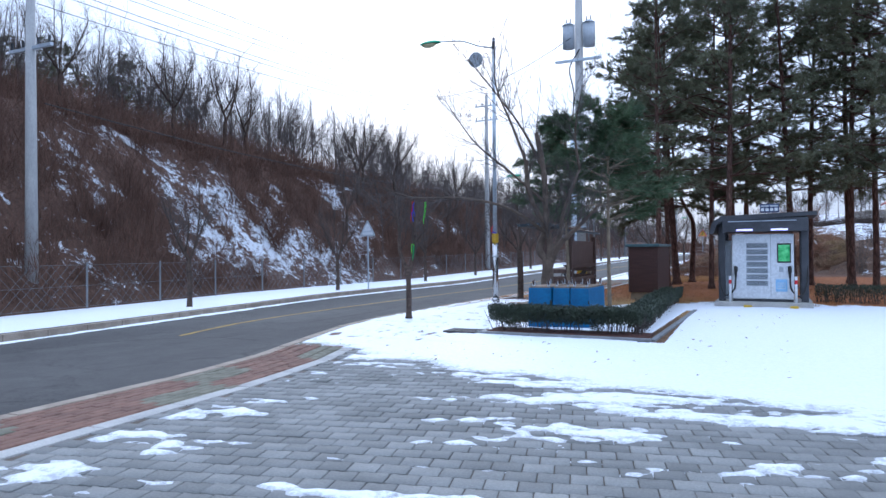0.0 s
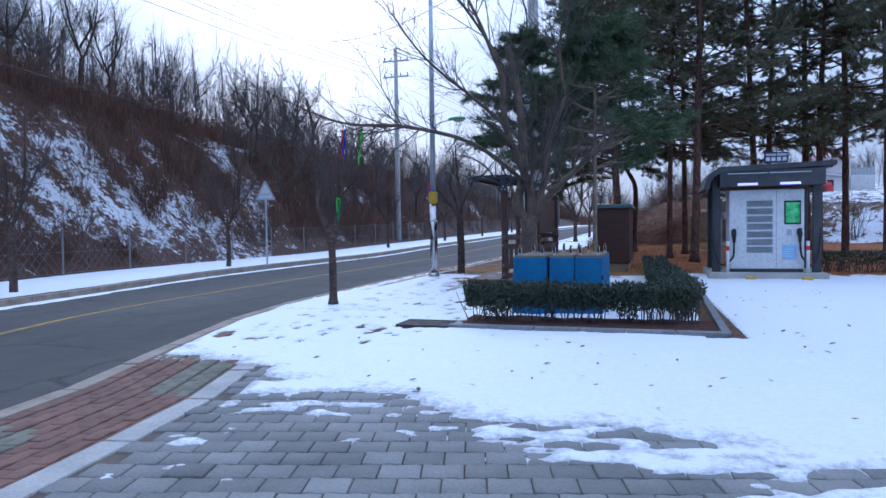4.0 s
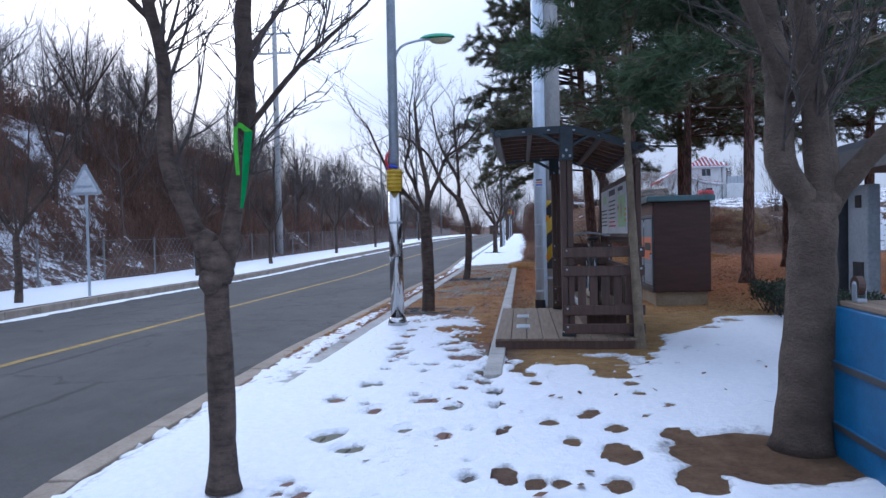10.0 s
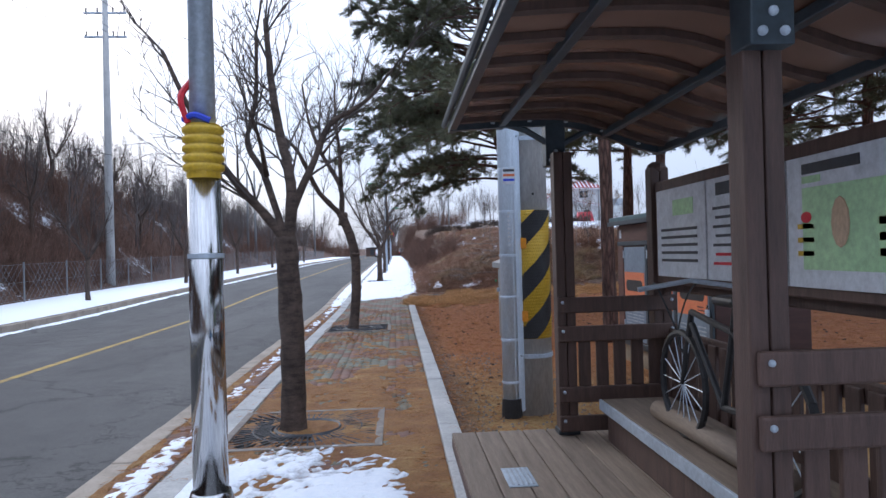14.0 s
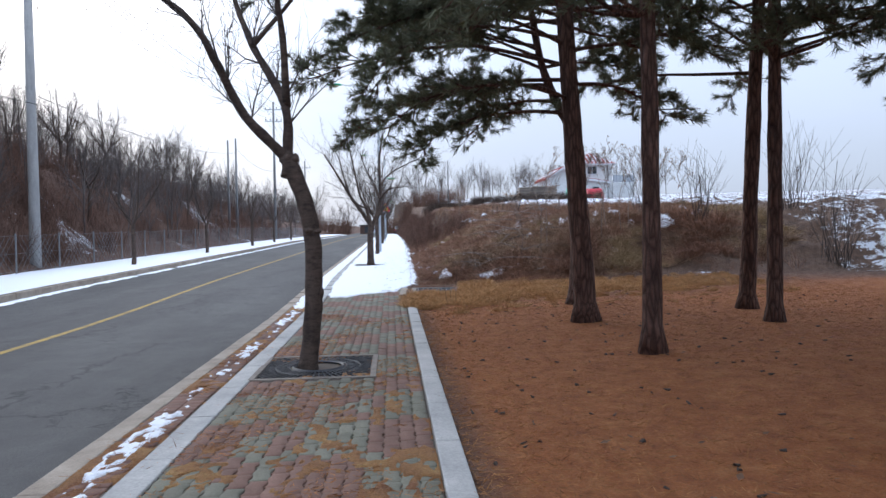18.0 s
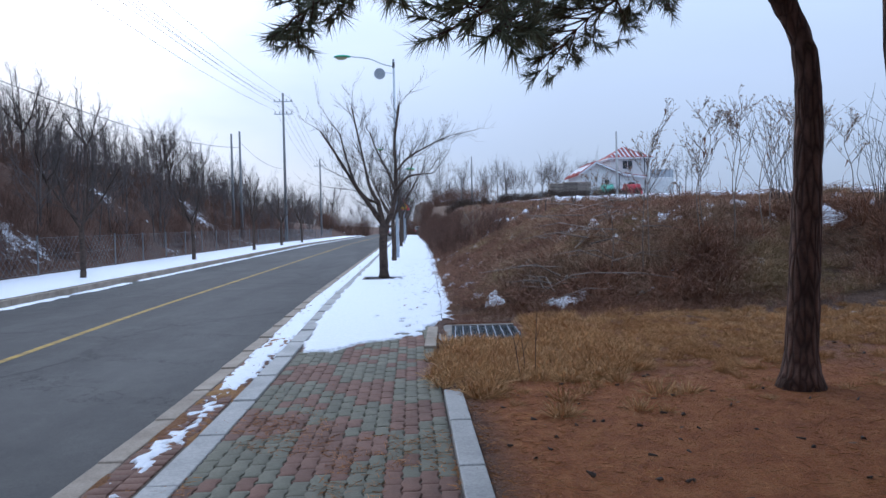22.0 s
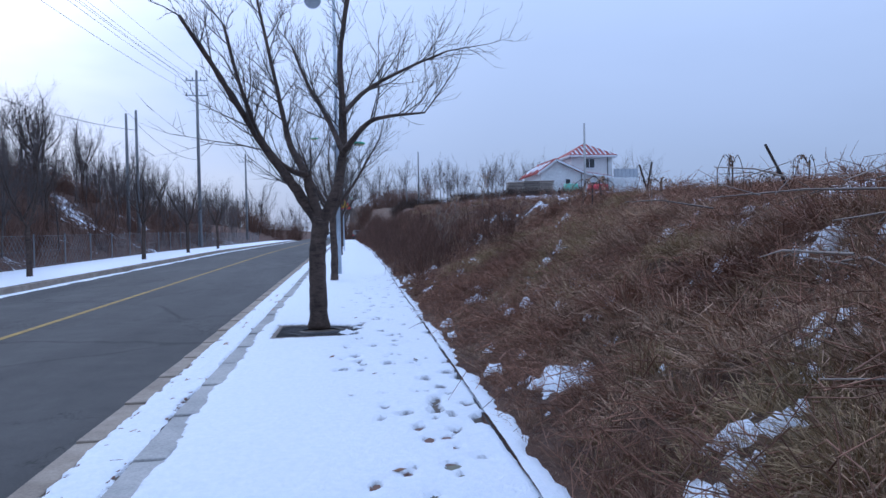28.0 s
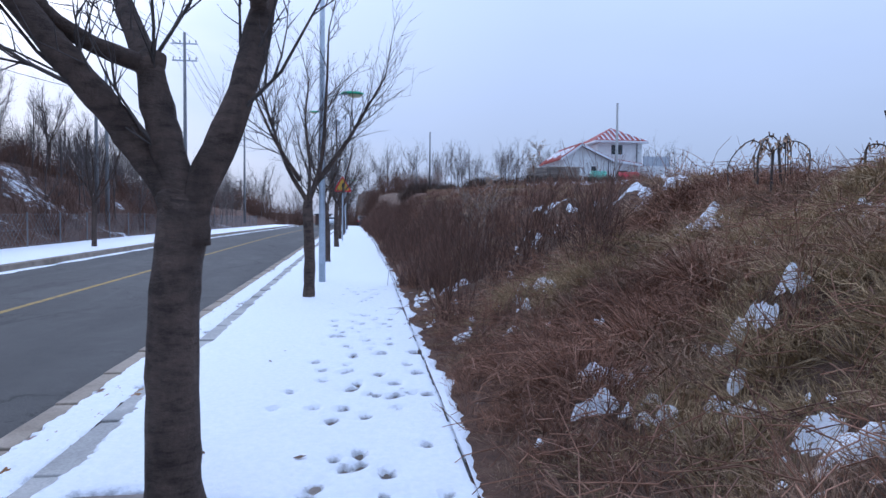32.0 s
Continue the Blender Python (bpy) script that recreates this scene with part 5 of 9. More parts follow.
# ---- shelter ----
def shelter():
    s = thing("shelter", pose(0, 0, 0), "brown timber rest shelter with curved steel roof on plank deck", "shelter")
    deck = part("deck", boxed(0.14, 1.66, 21.98, 24.92, 0.0, 0.10, 0.01), M_WOOD, s)
    n = 9
    w = 1.52 / n
    for i in range(n):
        x = 0.14 + w * i
        part("deck_board", boxed(x + 0.004, x + w - 0.004, 21.97, 24.93, 0.10, 0.128, 0.004), M_DECK, deck)
    for y in (22.75, 23.75):
        part("floor_plate", boxed(0.36, 0.52, y, y + 0.32, 0.128, 0.135, 0.002), M_GALV, deck, "ribbed metal floor plate")
        for k in range(5):
            part("rib", boxed(0.38 + k * 0.028, 0.392 + k * 0.028, y + 0.02, y + 0.30, 0.135, 0.140, 0), M_PALE, deck)
    posts = [(0.93, 22.17, 2.10), (0.95, 24.80, 2.10), (1.64, 22.17, 1.98), (1.64, 24.80, 1.98)]
    for i, (x, y, h) in enumerate(posts):
        for k in (-0.034, 0.034):
            part("post", boxed(x + k - 0.031, x + k + 0.031, y - 0.055, y + 0.055, 0.11, h, 0.006), M_WOOD, s)
        if i > 1:
            part("post_cap", dome(x, y, h, 0.07, 0.7), M_WOOD, s)
        part("post_shoe", boxed(x - 0.075, x + 0.075, y - 0.065, y + 0.065, 0.128, 0.17, 0.008), M_STEEL_GREY, s, "dark steel post foot")
        for dx in (-0.10, 0.10):
            part("bolt", dome(x + dx * 0.55, y - 0.07, 0.18, 0.012), M_GALV, s)
    # rafters: an arched girder over each pair of posts
    def arch(x):
        return 2.33 + 0.03 * math.sin(math.pi * min(1, max(0, (x - 0.18) / 1.35))) - 0.19 * sstep(0.9, 1.85, x)
    xs = steps(0.18, 1.74, 18)
    for y in (22.08, 24.89):
        bm = bmesh.new()
        rings = []
        for x in xs:
            z = arch(x)
            rings.append([bm.verts.new(p) for p in ((x, y - 0.025, z - 0.055), (x, y + 0.025, z - 0.055), (x, y + 0.025, z + 0.02), (x, y - 0.025, z + 0.02))])
        for a, b in zip(rings, rings[1:]):
            for k in range(4):
                bm.faces.new((a[k], a[(k + 1) % 4], b[(k + 1) % 4], b[k]))
        bm.faces.new(rings[0]); bm.faces.new(rings[-1][::-1])
        bmesh.ops.recalc_face_normals(bm, faces=bm.faces)
        g = part("girder", bm, M_STEEL_GREY, s)
        for x in steps(0.22, 1.8, 6):
            part("bolt", dome(x, y - 0.028, arch(x) - 0.02, 0.017), M_GALV, g)
        part("bracket", boxed(0.86, 1.00, y - 0.03, y + 0.10, 2.02, 2.36, 0.006), M_STEEL_GREY, s, "blue-grey steel post bracket")
        for bx, bz in ((0.895, 2.06), (0.965, 2.06), (0.93, 2.12)):
            part("bolt", dome(bx, y - 0.033, bz, 0.016, 1.0), M_GALV, g)
        part("strut", tubed([(0.92, y, 2.16), (0.72, y, 2.28), (0.45, y, 2.36)], 0.022, 6), M_STEEL_GREY, s)
        part("strut", tubed([(0.95, y, 2.16), (1.15, y, 2.26), (1.40, y, 2.32)], 0.022, 6), M_STEEL_GREY, s)
    for x in (0.20, 0.55, 1.30, 1.71):
        part("purlin", boxed(x - 0.025, x + 0.025, 21.98, 25.0, arch(x) - 0.05, arch(x) + 0.0, 0.006), M_STEEL_GREY, s)
    for i in range(8):
        y = 22.25 + i * 0.36
        bm = bmesh.new()
        rings = [[bm.verts.new((x, y + dy, arch(x) + dz)) for dy, dz in ((-0.03, -0.025), (0.03, -0.025), (0.03, 0.008), (-0.03, 0.008))] for x in steps(0.2, 1.71, 10)]
        for a, b in zip(rings, rings[1:]):
            for k in range(4):
                bm.faces.new((a[k], a[(k + 1) % 4], b[(k + 1) % 4], b[k]))
        bmesh.ops.recalc_face_normals(bm, faces=bm.faces)
        part("rafter", bm, M_WOOD, s)
    bm = bmesh.new()
    rows = [[bm.verts.new((x, y, arch(x) + dz)) for x in steps(0.19, 1.72, 16)] for dz in (0.012, 0.019) for y in (22.11, 24.86)]
    for k in range(16):
        bm.faces.new((rows[0][k], rows[1][k], rows[1][k + 1], rows[0][k + 1]))
        bm.faces.new((rows[2][k], rows[2][k + 1], rows[3][k + 1], rows[3][k]))
        bm.faces.new((rows[0][k], rows[0][k + 1], rows[2][k + 1], rows[2][k]))
        bm.faces.new((rows[1][k], rows[3][k], rows[3][k + 1], rows[1][k + 1]))
    bmesh.ops.recalc_face_normals(bm, faces=bm.faces)
    part("roof_sheet", bm, M_GLASSY, s, "smoky brown translucent roof sheet", True)
    part("gutter_rail", tubed([(0.15, 21.97, 2.345), (0.15, 25.02, 2.345)], 0.022, 8), M_STEEL_GREY, s)
    # end panels
    for y in (22.17, 24.80):
        for z in (1.03, 0.83, 0.41, 0.21):
            part("rail", boxed(0.88, 1.73, y - 0.085, y - 0.055, z - 0.055, z + 0.055, 0.01), M_WOOD, s)
            for bx in (0.915, 1.69):
                part("bolt", dome(bx, y - 0.088, z + 0.02, 0.012, 1.0), M_GALV, s)
        for k in range(5):
            x = 1.03 + k * 0.125
            part("slat", boxed(x, x + 0.085, y - 0.053, y - 0.028, 0.36, 0.80, 0.006), M_WOOD, s)
    # back panel with notice board
    for z in (1.16, 0.80, 0.40):
        part("rail", boxed(1.665, 1.695, 22.2, 24.8, z - 0.05, z + 0.05, 0.01), M_WOOD, s)
    for k in range(18):
        y = 22.3 + k * 0.14
        part("slat", boxed(1.64, 1.664, y, y + 0.095, 0.36, 0.82, 0.006), M_WOOD, s)
    bd = part("notice_board", boxed(1.60, 1.64, 22.24, 24.74, 1.17, 1.87, 0.008), M_WOOD, s)
    for y0, y1 in ((22.30, 23.10), (23.12, 23.92), (23.94, 24.68)):
        part("poster", boxed(1.586, 1.598, y0, y1, 1.22, 1.80, 0.002), M_WHITE, bd, "pale printed poster behind a clear sheet")
    # printed blocks on the posters
    def ink(y0, y1, z0, z1, mat, d=1.5825):
        part("print", boxed(d, d + 0.003, y0, y1, z0, z1, 0), mat, bd)
    ink(22.42, 22.98, 1.30, 1.66, M_POSTER_GREEN)
    ink(22.60, 22.98, 1.72, 1.765, M_DARK); ink(22.85, 22.98, 1.68, 1.71, M_POSTER_GREEN)
    part("print", dome(0, 0, 0, 0.085, 1.0), M_POSTER_TAN, bd, at=Matrix.Translation((1.580, 22.72, 1.50)) @ Matrix.Diagonal((0.05, 0.7, 1.25, 1)))
    part("print", dome(0, 0, 0, 0.05, 1.0), M_RED, bd, at=Matrix.Translation((1.580, 22.95, 1.53)) @ Matrix.Diagonal((0.05, 0.8, 0.5, 1)))
    for z in (1.36, 1.42, 1.48):
        ink(22.36, 22.50, z, z + 0.03, M_YELLOW)
        ink(22.90, 23.02, z, z + 0.022, M_YELLOW)
    ink(23.24, 23.80, 1.70, 1.77, M_DARK)
    for r in range(7):
        ink(23.22 + 0.02 * (r % 3), 23.84 - 0.03 * (r % 2), 1.62 - r * 0.052, 1.636 - r * 0.052, M_DARK if r < 5 else M_RED)
    ink(24.10, 24.40, 1.62, 1.72, M_POSTER_GREEN)
    for r in range(5):
        ink(24.05, 24.60, 1.52 - r * 0.05, 1.538 - r * 0.05, M_DARK)
    # bench along the back
    bench = part("bench", boxed(1.16, 1.60, 22.55, 24.55, 0.128, 0.36, 0.01), M_WOOD, s)
    part("bench_top", boxed(1.14, 1.62, 22.50, 24.60, 0.36, 0.40, 0.01), M_DECK, bench)
    part("bench_edge", boxed(1.12, 1.138, 22.50, 24.60, 0.33, 0.40, 0.004), M_GALV, bench)
    part("log", tubed([(1.32, 22.7, 0.46), (1.30, 24.0, 0.46)], [0.06, 0.055], 12), M_DECK, bench, "pale round log lying on the bench", True)
    return s


M_POSTER_GREEN = plain("poster_green", (0.42, 0.66, 0.36), (0.5, 0.74, 0.42), 3.0, 0.5, 0, 0.0)
M_POSTER_TAN = plain("poster_tan", (0.5, 0.34, 0.2), (0.62, 0.45, 0.3), 3.0, 0.5, 0, 0.0)
shelter()

# folded bicycle leaning in the shelter
bike = thing("bicycle", pose(1.28, 23.15, 0.40, 0, 0, 90), "dark parked bicycle leaning behind the shelter bench", "bicycle")
for wx in (-0.45, 0.45):
    bm = bmesh.new()
    for k in range(24):
        a, b = math.tau * k / 24, math.tau * (k + 1) / 24
        tube(bm, [(wx + 0.27 * math.cos(a), 0, 0.29 + 0.27 * math.sin(a)), (wx + 0.27 * math.cos(b), 0, 0.29 + 0.27 * math.sin(b))], 0.018, 6, False)
    wheel = part("wheel", bm, M_BLACK, bike)
    for k in range(8):
        a = math.pi * k / 8
        part("spoke", tubed([(wx - 0.26 * math.cos(a), 0, 0.29 - 0.26 * math.sin(a)), (wx + 0.26 * math.cos(a), 0, 0.29 + 0.26 * math.sin(a))], 0.003, 4), M_GALV, wheel)
for a, b in (((-0.45, 0, 0.29), (-0.12, 0, 0.62)), ((-0.12, 0, 0.62), (0.32, 0, 0.68)), ((0.32, 0, 0.68), (0.45, 0, 0.29)), ((-0.45, 0, 0.29), (0.0, 0, 0.26)), ((0.0, 0, 0.26), (0.32, 0, 0.62)), ((0.0, 0, 0.26), (-0.14, 0, 0.74))):
    part("frame_tube", tubed([a, b], 0.016, 8), M_BLACK, bike)
part("saddle", boxed(-0.25, -0.02, -0.07, 0.07, 0.74, 0.79, 0.03), M_BLACK, bike)
part("handlebar", tubed([(0.34, -0.27, 0.80), (0.32, 0, 0.84), (0.34, 0.27, 0.80)], 0.013, 8), M_GALV, bike)
for dy in (-0.2, 0.2):
    part("brake_cable", tubed(smooth_path([(0.34, dy, 0.82), (0.52, dy * 0.5, 0.80), (0.50, 0, 0.55), (0.40, 0, 0.42)], 5), 0.005, 5), M_BLACK, bike)

# ---- utility pole with cable pipe ----
up = thing("utility_pole", pose(0.93, 25.98, 0.0), "grey concrete utility pole with steel cable pipe and black-yellow wrap", "pole")
part("shaft", cyl(0, 0, -0.1, 10.0, 0.19, 0.115, 32), M_POLE_CONC, up, smooth=True)
PX, PY, PR = -0.205, -0.175, 0.072
pipe = part("cable_pipe", cyl(PX, PY, 0.16, 5.4, PR, PR, 24), M_PIPE, up, "shiny galvanised cable pipe", True)
part("back_channel", boxed(-0.030, 0.105, -0.07, 0.07, 0.05, 5.3, 0.012, Matrix.Translation((PX, PY, 0)) @ Matrix.Rotation(math.atan2(-PY, -PX), 4, "Z")), M_PIPE, pipe, "bent steel channel behind the pipe")
for z in (0.30, 0.66, 1.02, 1.37, 1.74, 2.10, 2.46, 2.95, 3.5, 4.1):
    bm = bmesh.new()
    tube(bm, [(PX, PY, z), (PX, PY, z + 0.008), (PX, PY, z + 0.016), (PX, PY, z + 0.024)], [PR + 0.001, PR + 0.007, PR + 0.007, PR + 0.001], 24)
    part("pipe_ring", bm, M_PIPE, pipe, smooth=True)
part("pipe_foot", cyl(PX, PY, 0.0, 0.17, PR + 0.018, PR + 0.010, 18), M_BLACK, pipe)
for z in (0.50, 2.36):
    part("band", cyl(0, 0, z, z + 0.035, 0.196, 0.195, 32), M_GALV, up)
for z in (0.53, 2.39):
    part("band_bolt", tubed([(PX * 0.6 - 0.09, PY * 0.6 + 0.02, z), (PX * 0.6 + 0.02, PY * 0.6 - 0.11, z)], 0.008, 6), M_GALV, up)
# black dome stands in for the dark inside of a small hole
part("dark_hole_dot", dome(0.02, -0.181, 1.90, 0.011, 1.0), M_BLACK, up)
part("sticker", boxed(-0.055, 0.055, -0.003, 0.0, 1.98, 2.12, 0.001, Matrix.Translation((PX + 0.01, PY - PR - 0.002, 0))), M_WHITE, up, "small printed warning sticker")
for k, mt in enumerate((M_DARK, M_ORANGE, M_CLOTH_BLUE)):
    part("sticker_print", boxed(-0.048, 0.048, -0.005, -0.0032, 2.085 - k * 0.040, 2.105 - k * 0.040, 0, Matrix.Translation((PX + 0.01, PY - PR - 0.002, 0))), mt, up)
for q in range(9):
    part("stamped_mark", boxed(-0.010, 0.012 - 0.006 * (q % 2), -0.003, 0.0, 1.46 + q * 0.034, 1.478 + q * 0.034, 0.001, Matrix.Translation((PX, PY - PR - 0.001, 0))), M_WHITE, pipe)
# striped wrap: a dimpled sheet round the pole, bands climbing to the right
W0, W1, WR = 0.665, 1.765, 0.1865
wrap = part("wrap", cyl(0, 0, W0, W1, WR, WR - 0.004, 40), M_YELLOW, up, "yellow and black striped dimpled wrap", True)


def stripe_low(a, k):
    """Lower edge of band k at the angle a."""
    return 0.48 + 0.44 * k + 0.19 * (a + 2.4)


for k in range(-1, 4):
    bm = bmesh.new()
    vs = []
    for i in range(61):
        a = -4.3 + 5.3 * i / 60
        lo = min(W1 - 0.002, max(W0 + 0.002, stripe_low(a, k)))
        hi = min(W1 - 0.001, max(W0 + 0.003, stripe_low(a, k) + 0.22))
        vs.append([bm.verts.new(((WR + 0.0022) * math.cos(a), (WR + 0.0022) * math.sin(a), q)) for q in (lo, hi)])
    for a, b in zip(vs, vs[1:]):
        if a[1].co.z - a[0].co.z > 0.004 or b[1].co.z - b[0].co.z > 0.004:
            bm.faces.new((a[0], b[0], b[1], a[1]))
    bmesh.ops.delete(bm, geom=[v for v in bm.verts if not v.link_faces], context="VERTS")
    if len(bm.faces):
        part("stripe", bm, M_BLACK, wrap)
    else:
        bm.free()
pa = np.array([(-4.25 + 5.2 * (ai + 0.5 * (zi % 2)) / 50, 0.68 + zi * 0.0262) for zi in range(42) for ai in range(50)])
d_ = np.stack([np.cos(pa[:, 0]), np.sin(pa[:, 0]), 0 * pa[:, 0]], 1)
p_ = d_ * (WR + 0.001) + np.stack([0 * pa[:, 0], 0 * pa[:, 0], pa[:, 1]], 1)
dark_ = np.zeros(len(pa), bool)
for k in range(-1, 4):
    lo_ = stripe_low(pa[:, 0], k)
    dark_ |= (pa[:, 1] > lo_) & (pa[:, 1] < lo_ + 0.22)
for sel_, mt_ in ((dark_, M_BLACK), (~dark_, M_YELLOW)):
    v_, f_ = rods(p_[sel_], p_[sel_] + d_[sel_] * 0.0032, 0.0085, 0.0035, 6)
    part("dimple_relief", np_mesh("dimple_relief", v_, f_, [mt_]), mt_, wrap)["kind"] = "stuff"
for z in (0.86, 1.48):
    a = -1.98
    part("reflector", boxed(-0.03, 0.03, -0.004, 0.004, -0.045, 0.045, 0.002, Matrix.Translation(((WR + 0.007) * math.cos(a), (WR + 0.007) * math.sin(a), z)) @ Matrix.Rotation(a + math.pi / 2, 4, "Z")), M_AMBER, wrap, "amber reflector tab")
for dx in (-0.34, 0.34):
    tr = part("transformer", cyl(dx, -0.02, 8.3, 9.05, 0.20, 0.20, 20), M_PALE, up, "grey pole transformer drum", True)
    part("lid", cyl(dx, -0.05, 9.05, 9.12, 0.21, 0.12, 20), M_PALE, tr)
    for q in (-0.07, 0.07):
        part("bushing", cyl(dx + q, -0.05, 9.12, 9.28, 0.02, 0.015, 8), M_DARK, tr)
part("cross_arm", boxed(-0.75, 0.75, -0.22, -0.14, 7.8, 7.88, 0.005), M_GALV, up)
part("cable", tubed(smooth_path([(0.05, -0.14, 8.2), (-0.28, -0.15, 7.6), (-0.14, -0.18, 6.8), (-0.18, -0.18, 6.0), (-0.205, -0.175, 5.35)], 6), 0.022, 6), M_BLACK, up)

# ---- steel control cabinet on a yellow post ----
cab = thing("control_cabinet", pose(0.96, 26.6, 0.0), "brushed stainless control cabinet with sloped lid on a yellow post", "cabinet")
part("post", cyl(-0.05, 0, -0.05, 0.62, 0.045, 0.045, 12), M_YELLOW, cab, "yellow steel post", True)
M_BRUSHED = plain("brushed_steel", (0.30, 0.30, 0.29), (0.42, 0.42, 0.41), 2.0, 0.33, 0.85, 0.1, 0.001, (1, 1, 20))
body = part("body", boxed(-0.16, 0.18, -0.24, 0.24, 0.56, 1.26, 0.006), M_BRUSHED, cab)
bm = bmesh.new()
vs = [bm.verts.new(p) for p in ((-0.22, -0.29, 1.26), (0.24, -0.29, 1.26), (0.24, 0.29, 1.26), (-0.22, 0.29, 1.26), (-0.22, -0.29, 1.31), (0.24, -0.29, 1.31), (0.24, 0.29, 1.31), (-0.22, 0.29, 1.31), (-0.12, 0, 1.37), (0.14, 0, 1.37))]
for q in ((0, 1, 2, 3), (0, 4, 5, 1), (2, 6, 7, 3), (0, 3, 7, 4), (1, 5, 6, 2), (4, 8, 9, 5), (6, 9, 8, 7), (4, 7, 8), (5, 9, 6)):
    bm.faces.new([vs[i] for i in q])
bmesh.ops.recalc_face_normals(bm, faces=bm.faces)
part("lid", bm, M_BRUSHED, cab)
for z0, z1 in ((0.58, 0.90), (0.905, 1.24)):
    d = part("door", boxed(-0.170, -0.1605, -0.23, 0.23, z0, z1, 0.003), M_BRUSHED, body)
    part("handle", boxed(-0.195, -0.171, -0.14, -0.12, (z0 + z1) / 2 - 0.07, (z0 + z1) / 2 + 0.06, 0.004), M_CHROME, d)
    part("lock", cyl(-0.175, -0.17, (z0 + z1) / 2, (z0 + z1) / 2 + 0.02, 0.012, 0.012, 10), M_CHROME, d)
part("hasp", boxed(-0.20, -0.17, 0.12, 0.15, 1.02, 1.06, 0.003), M_GALV, body)
part("tag", boxed(-0.21, -0.2, 0.15, 0.19, 1.12, 1.14, 0.002), M_GREEN, body, "green tie tag")

# ---- street lamps ----
def street_lamp(x, y, z, h, label, low=True, chrome=True):
    s = thing("street_lamp", pose(x, y, z), label, "street lamp", "street lamps")
    if chrome:
        part("base_cover", cyl(0, 0, 0.0, 0.13, 0.15, 0.108, 24), M_CHROME, s, "polished base cover", True)
        part("lower_shaft", cyl(0, 0, 0.10, 1.88, 0.096, 0.090, 28), M_CHROME, s, "mirror-bright stainless sleeve", True)
        part("sleeve_band", cyl(0, 0, 1.42, 1.445, 0.097, 0.097, 24), M_GALV, s)
        r = part("ring_stack", cyl(0, 0, 1.86, 2.16, 0.092, 0.092, 20), M_YELLOW, s, "stacked yellow plastic rings")
        for k in range(5):
            bm = bmesh.new()
            zz = 1.92 + k * 0.052
            tube(bm, [(0, 0, zz - 0.025), (0, 0, zz - 0.012), (0, 0, zz + 0.012), (0, 0, zz + 0.025)], [0.094, 0.112, 0.112, 0.094], 22)
            part("ring", bm, M_YELLOW, r, smooth=True)
        part("ribbon", tubed(smooth_path([(-0.06, -0.07, 2.16), (-0.10, -0.06, 2.30), (-0.06, 0.03, 2.42)], 4), 0.018, 6), M_RED, s, "knotted red ribbon")
        part("ribbon", tubed(smooth_path([(0.06, -0.08, 2.17), (-0.02, -0.09, 2.20), (-0.09, -0.05, 2.18)], 4), 0.018, 6), M_CLOTH_BLUE, s, "knotted blue ribbon")
    part("shaft", cyl(0, 0, 2.1 if chrome else -0.05, h, 0.070, 0.045, 18), M_GALV, s, smooth=True)
    part("finial", dome(0, 0, h + 0.03, 0.05, 1.2), M_DARK, s)
    part("cuff", cyl(0, 0, h - 0.30, h - 0.05, 0.055, 0.055, 12), M_DARK, s)
    part("arm", tubed(smooth_path([(0, 0, h - 0.25), (-0.5, 0, h - 0.12), (-1.1, 0.0, h + 0.12), (-1.9, 0, h + 0.22)], 6), 0.024, 8), M_GALV, s, smooth=True)
    head(s, -2.25, 0, h + 0.20, 1)
    part("scroll_disc", cyl(-0.62, 0, h - 0.62, h - 0.60, 0.001, 0.001, 6), M_GALV, s)
    bm = bmesh.new()
    for k in range(28):
        a, b = math.tau * k / 28, math.tau * (k + 1) / 28
        tube(bm, [(-0.62 + 0.24 * math.cos(a), 0, h - 0.55 + 0.24 * math.sin(a)), (-0.62 + 0.24 * math.cos(b), 0, h - 0.55 + 0.24 * math.sin(b))], 0.012, 5, False)
    ring = part("emblem_ring", bm, M_GALV, s, "round emblem plate under the arm")
    bm = bmesh.new()
    bmesh.ops.create_circle(bm, cap_ends=True, segments=28, radius=0.23, matrix=Matrix.Translation((-0.62, 0, h - 0.55)) @ Matrix.Rotation(math.pi / 2, 4, "X"))
    bmesh.ops.solidify(bm, geom=bm.faces[:], thickness=0.01)
    part("emblem_plate", bm, M_PALE, ring)
    part("brace", tubed([(0, 0, h - 0.55), (-0.38, 0, h - 0.5)], 0.012, 6), M_GALV, s)
    if low:
        part("arm", tubed(smooth_path([(0, 0, 3.55), (0.12, 0, 3.82), (0.40, 0.05, 3.92), (0.62, 0.1, 3.93)], 5), 0.018, 8), M_GALV, s, smooth=True)
        head(s, 0.62, 0.1, 3.95, -1, 0.62)
    return s


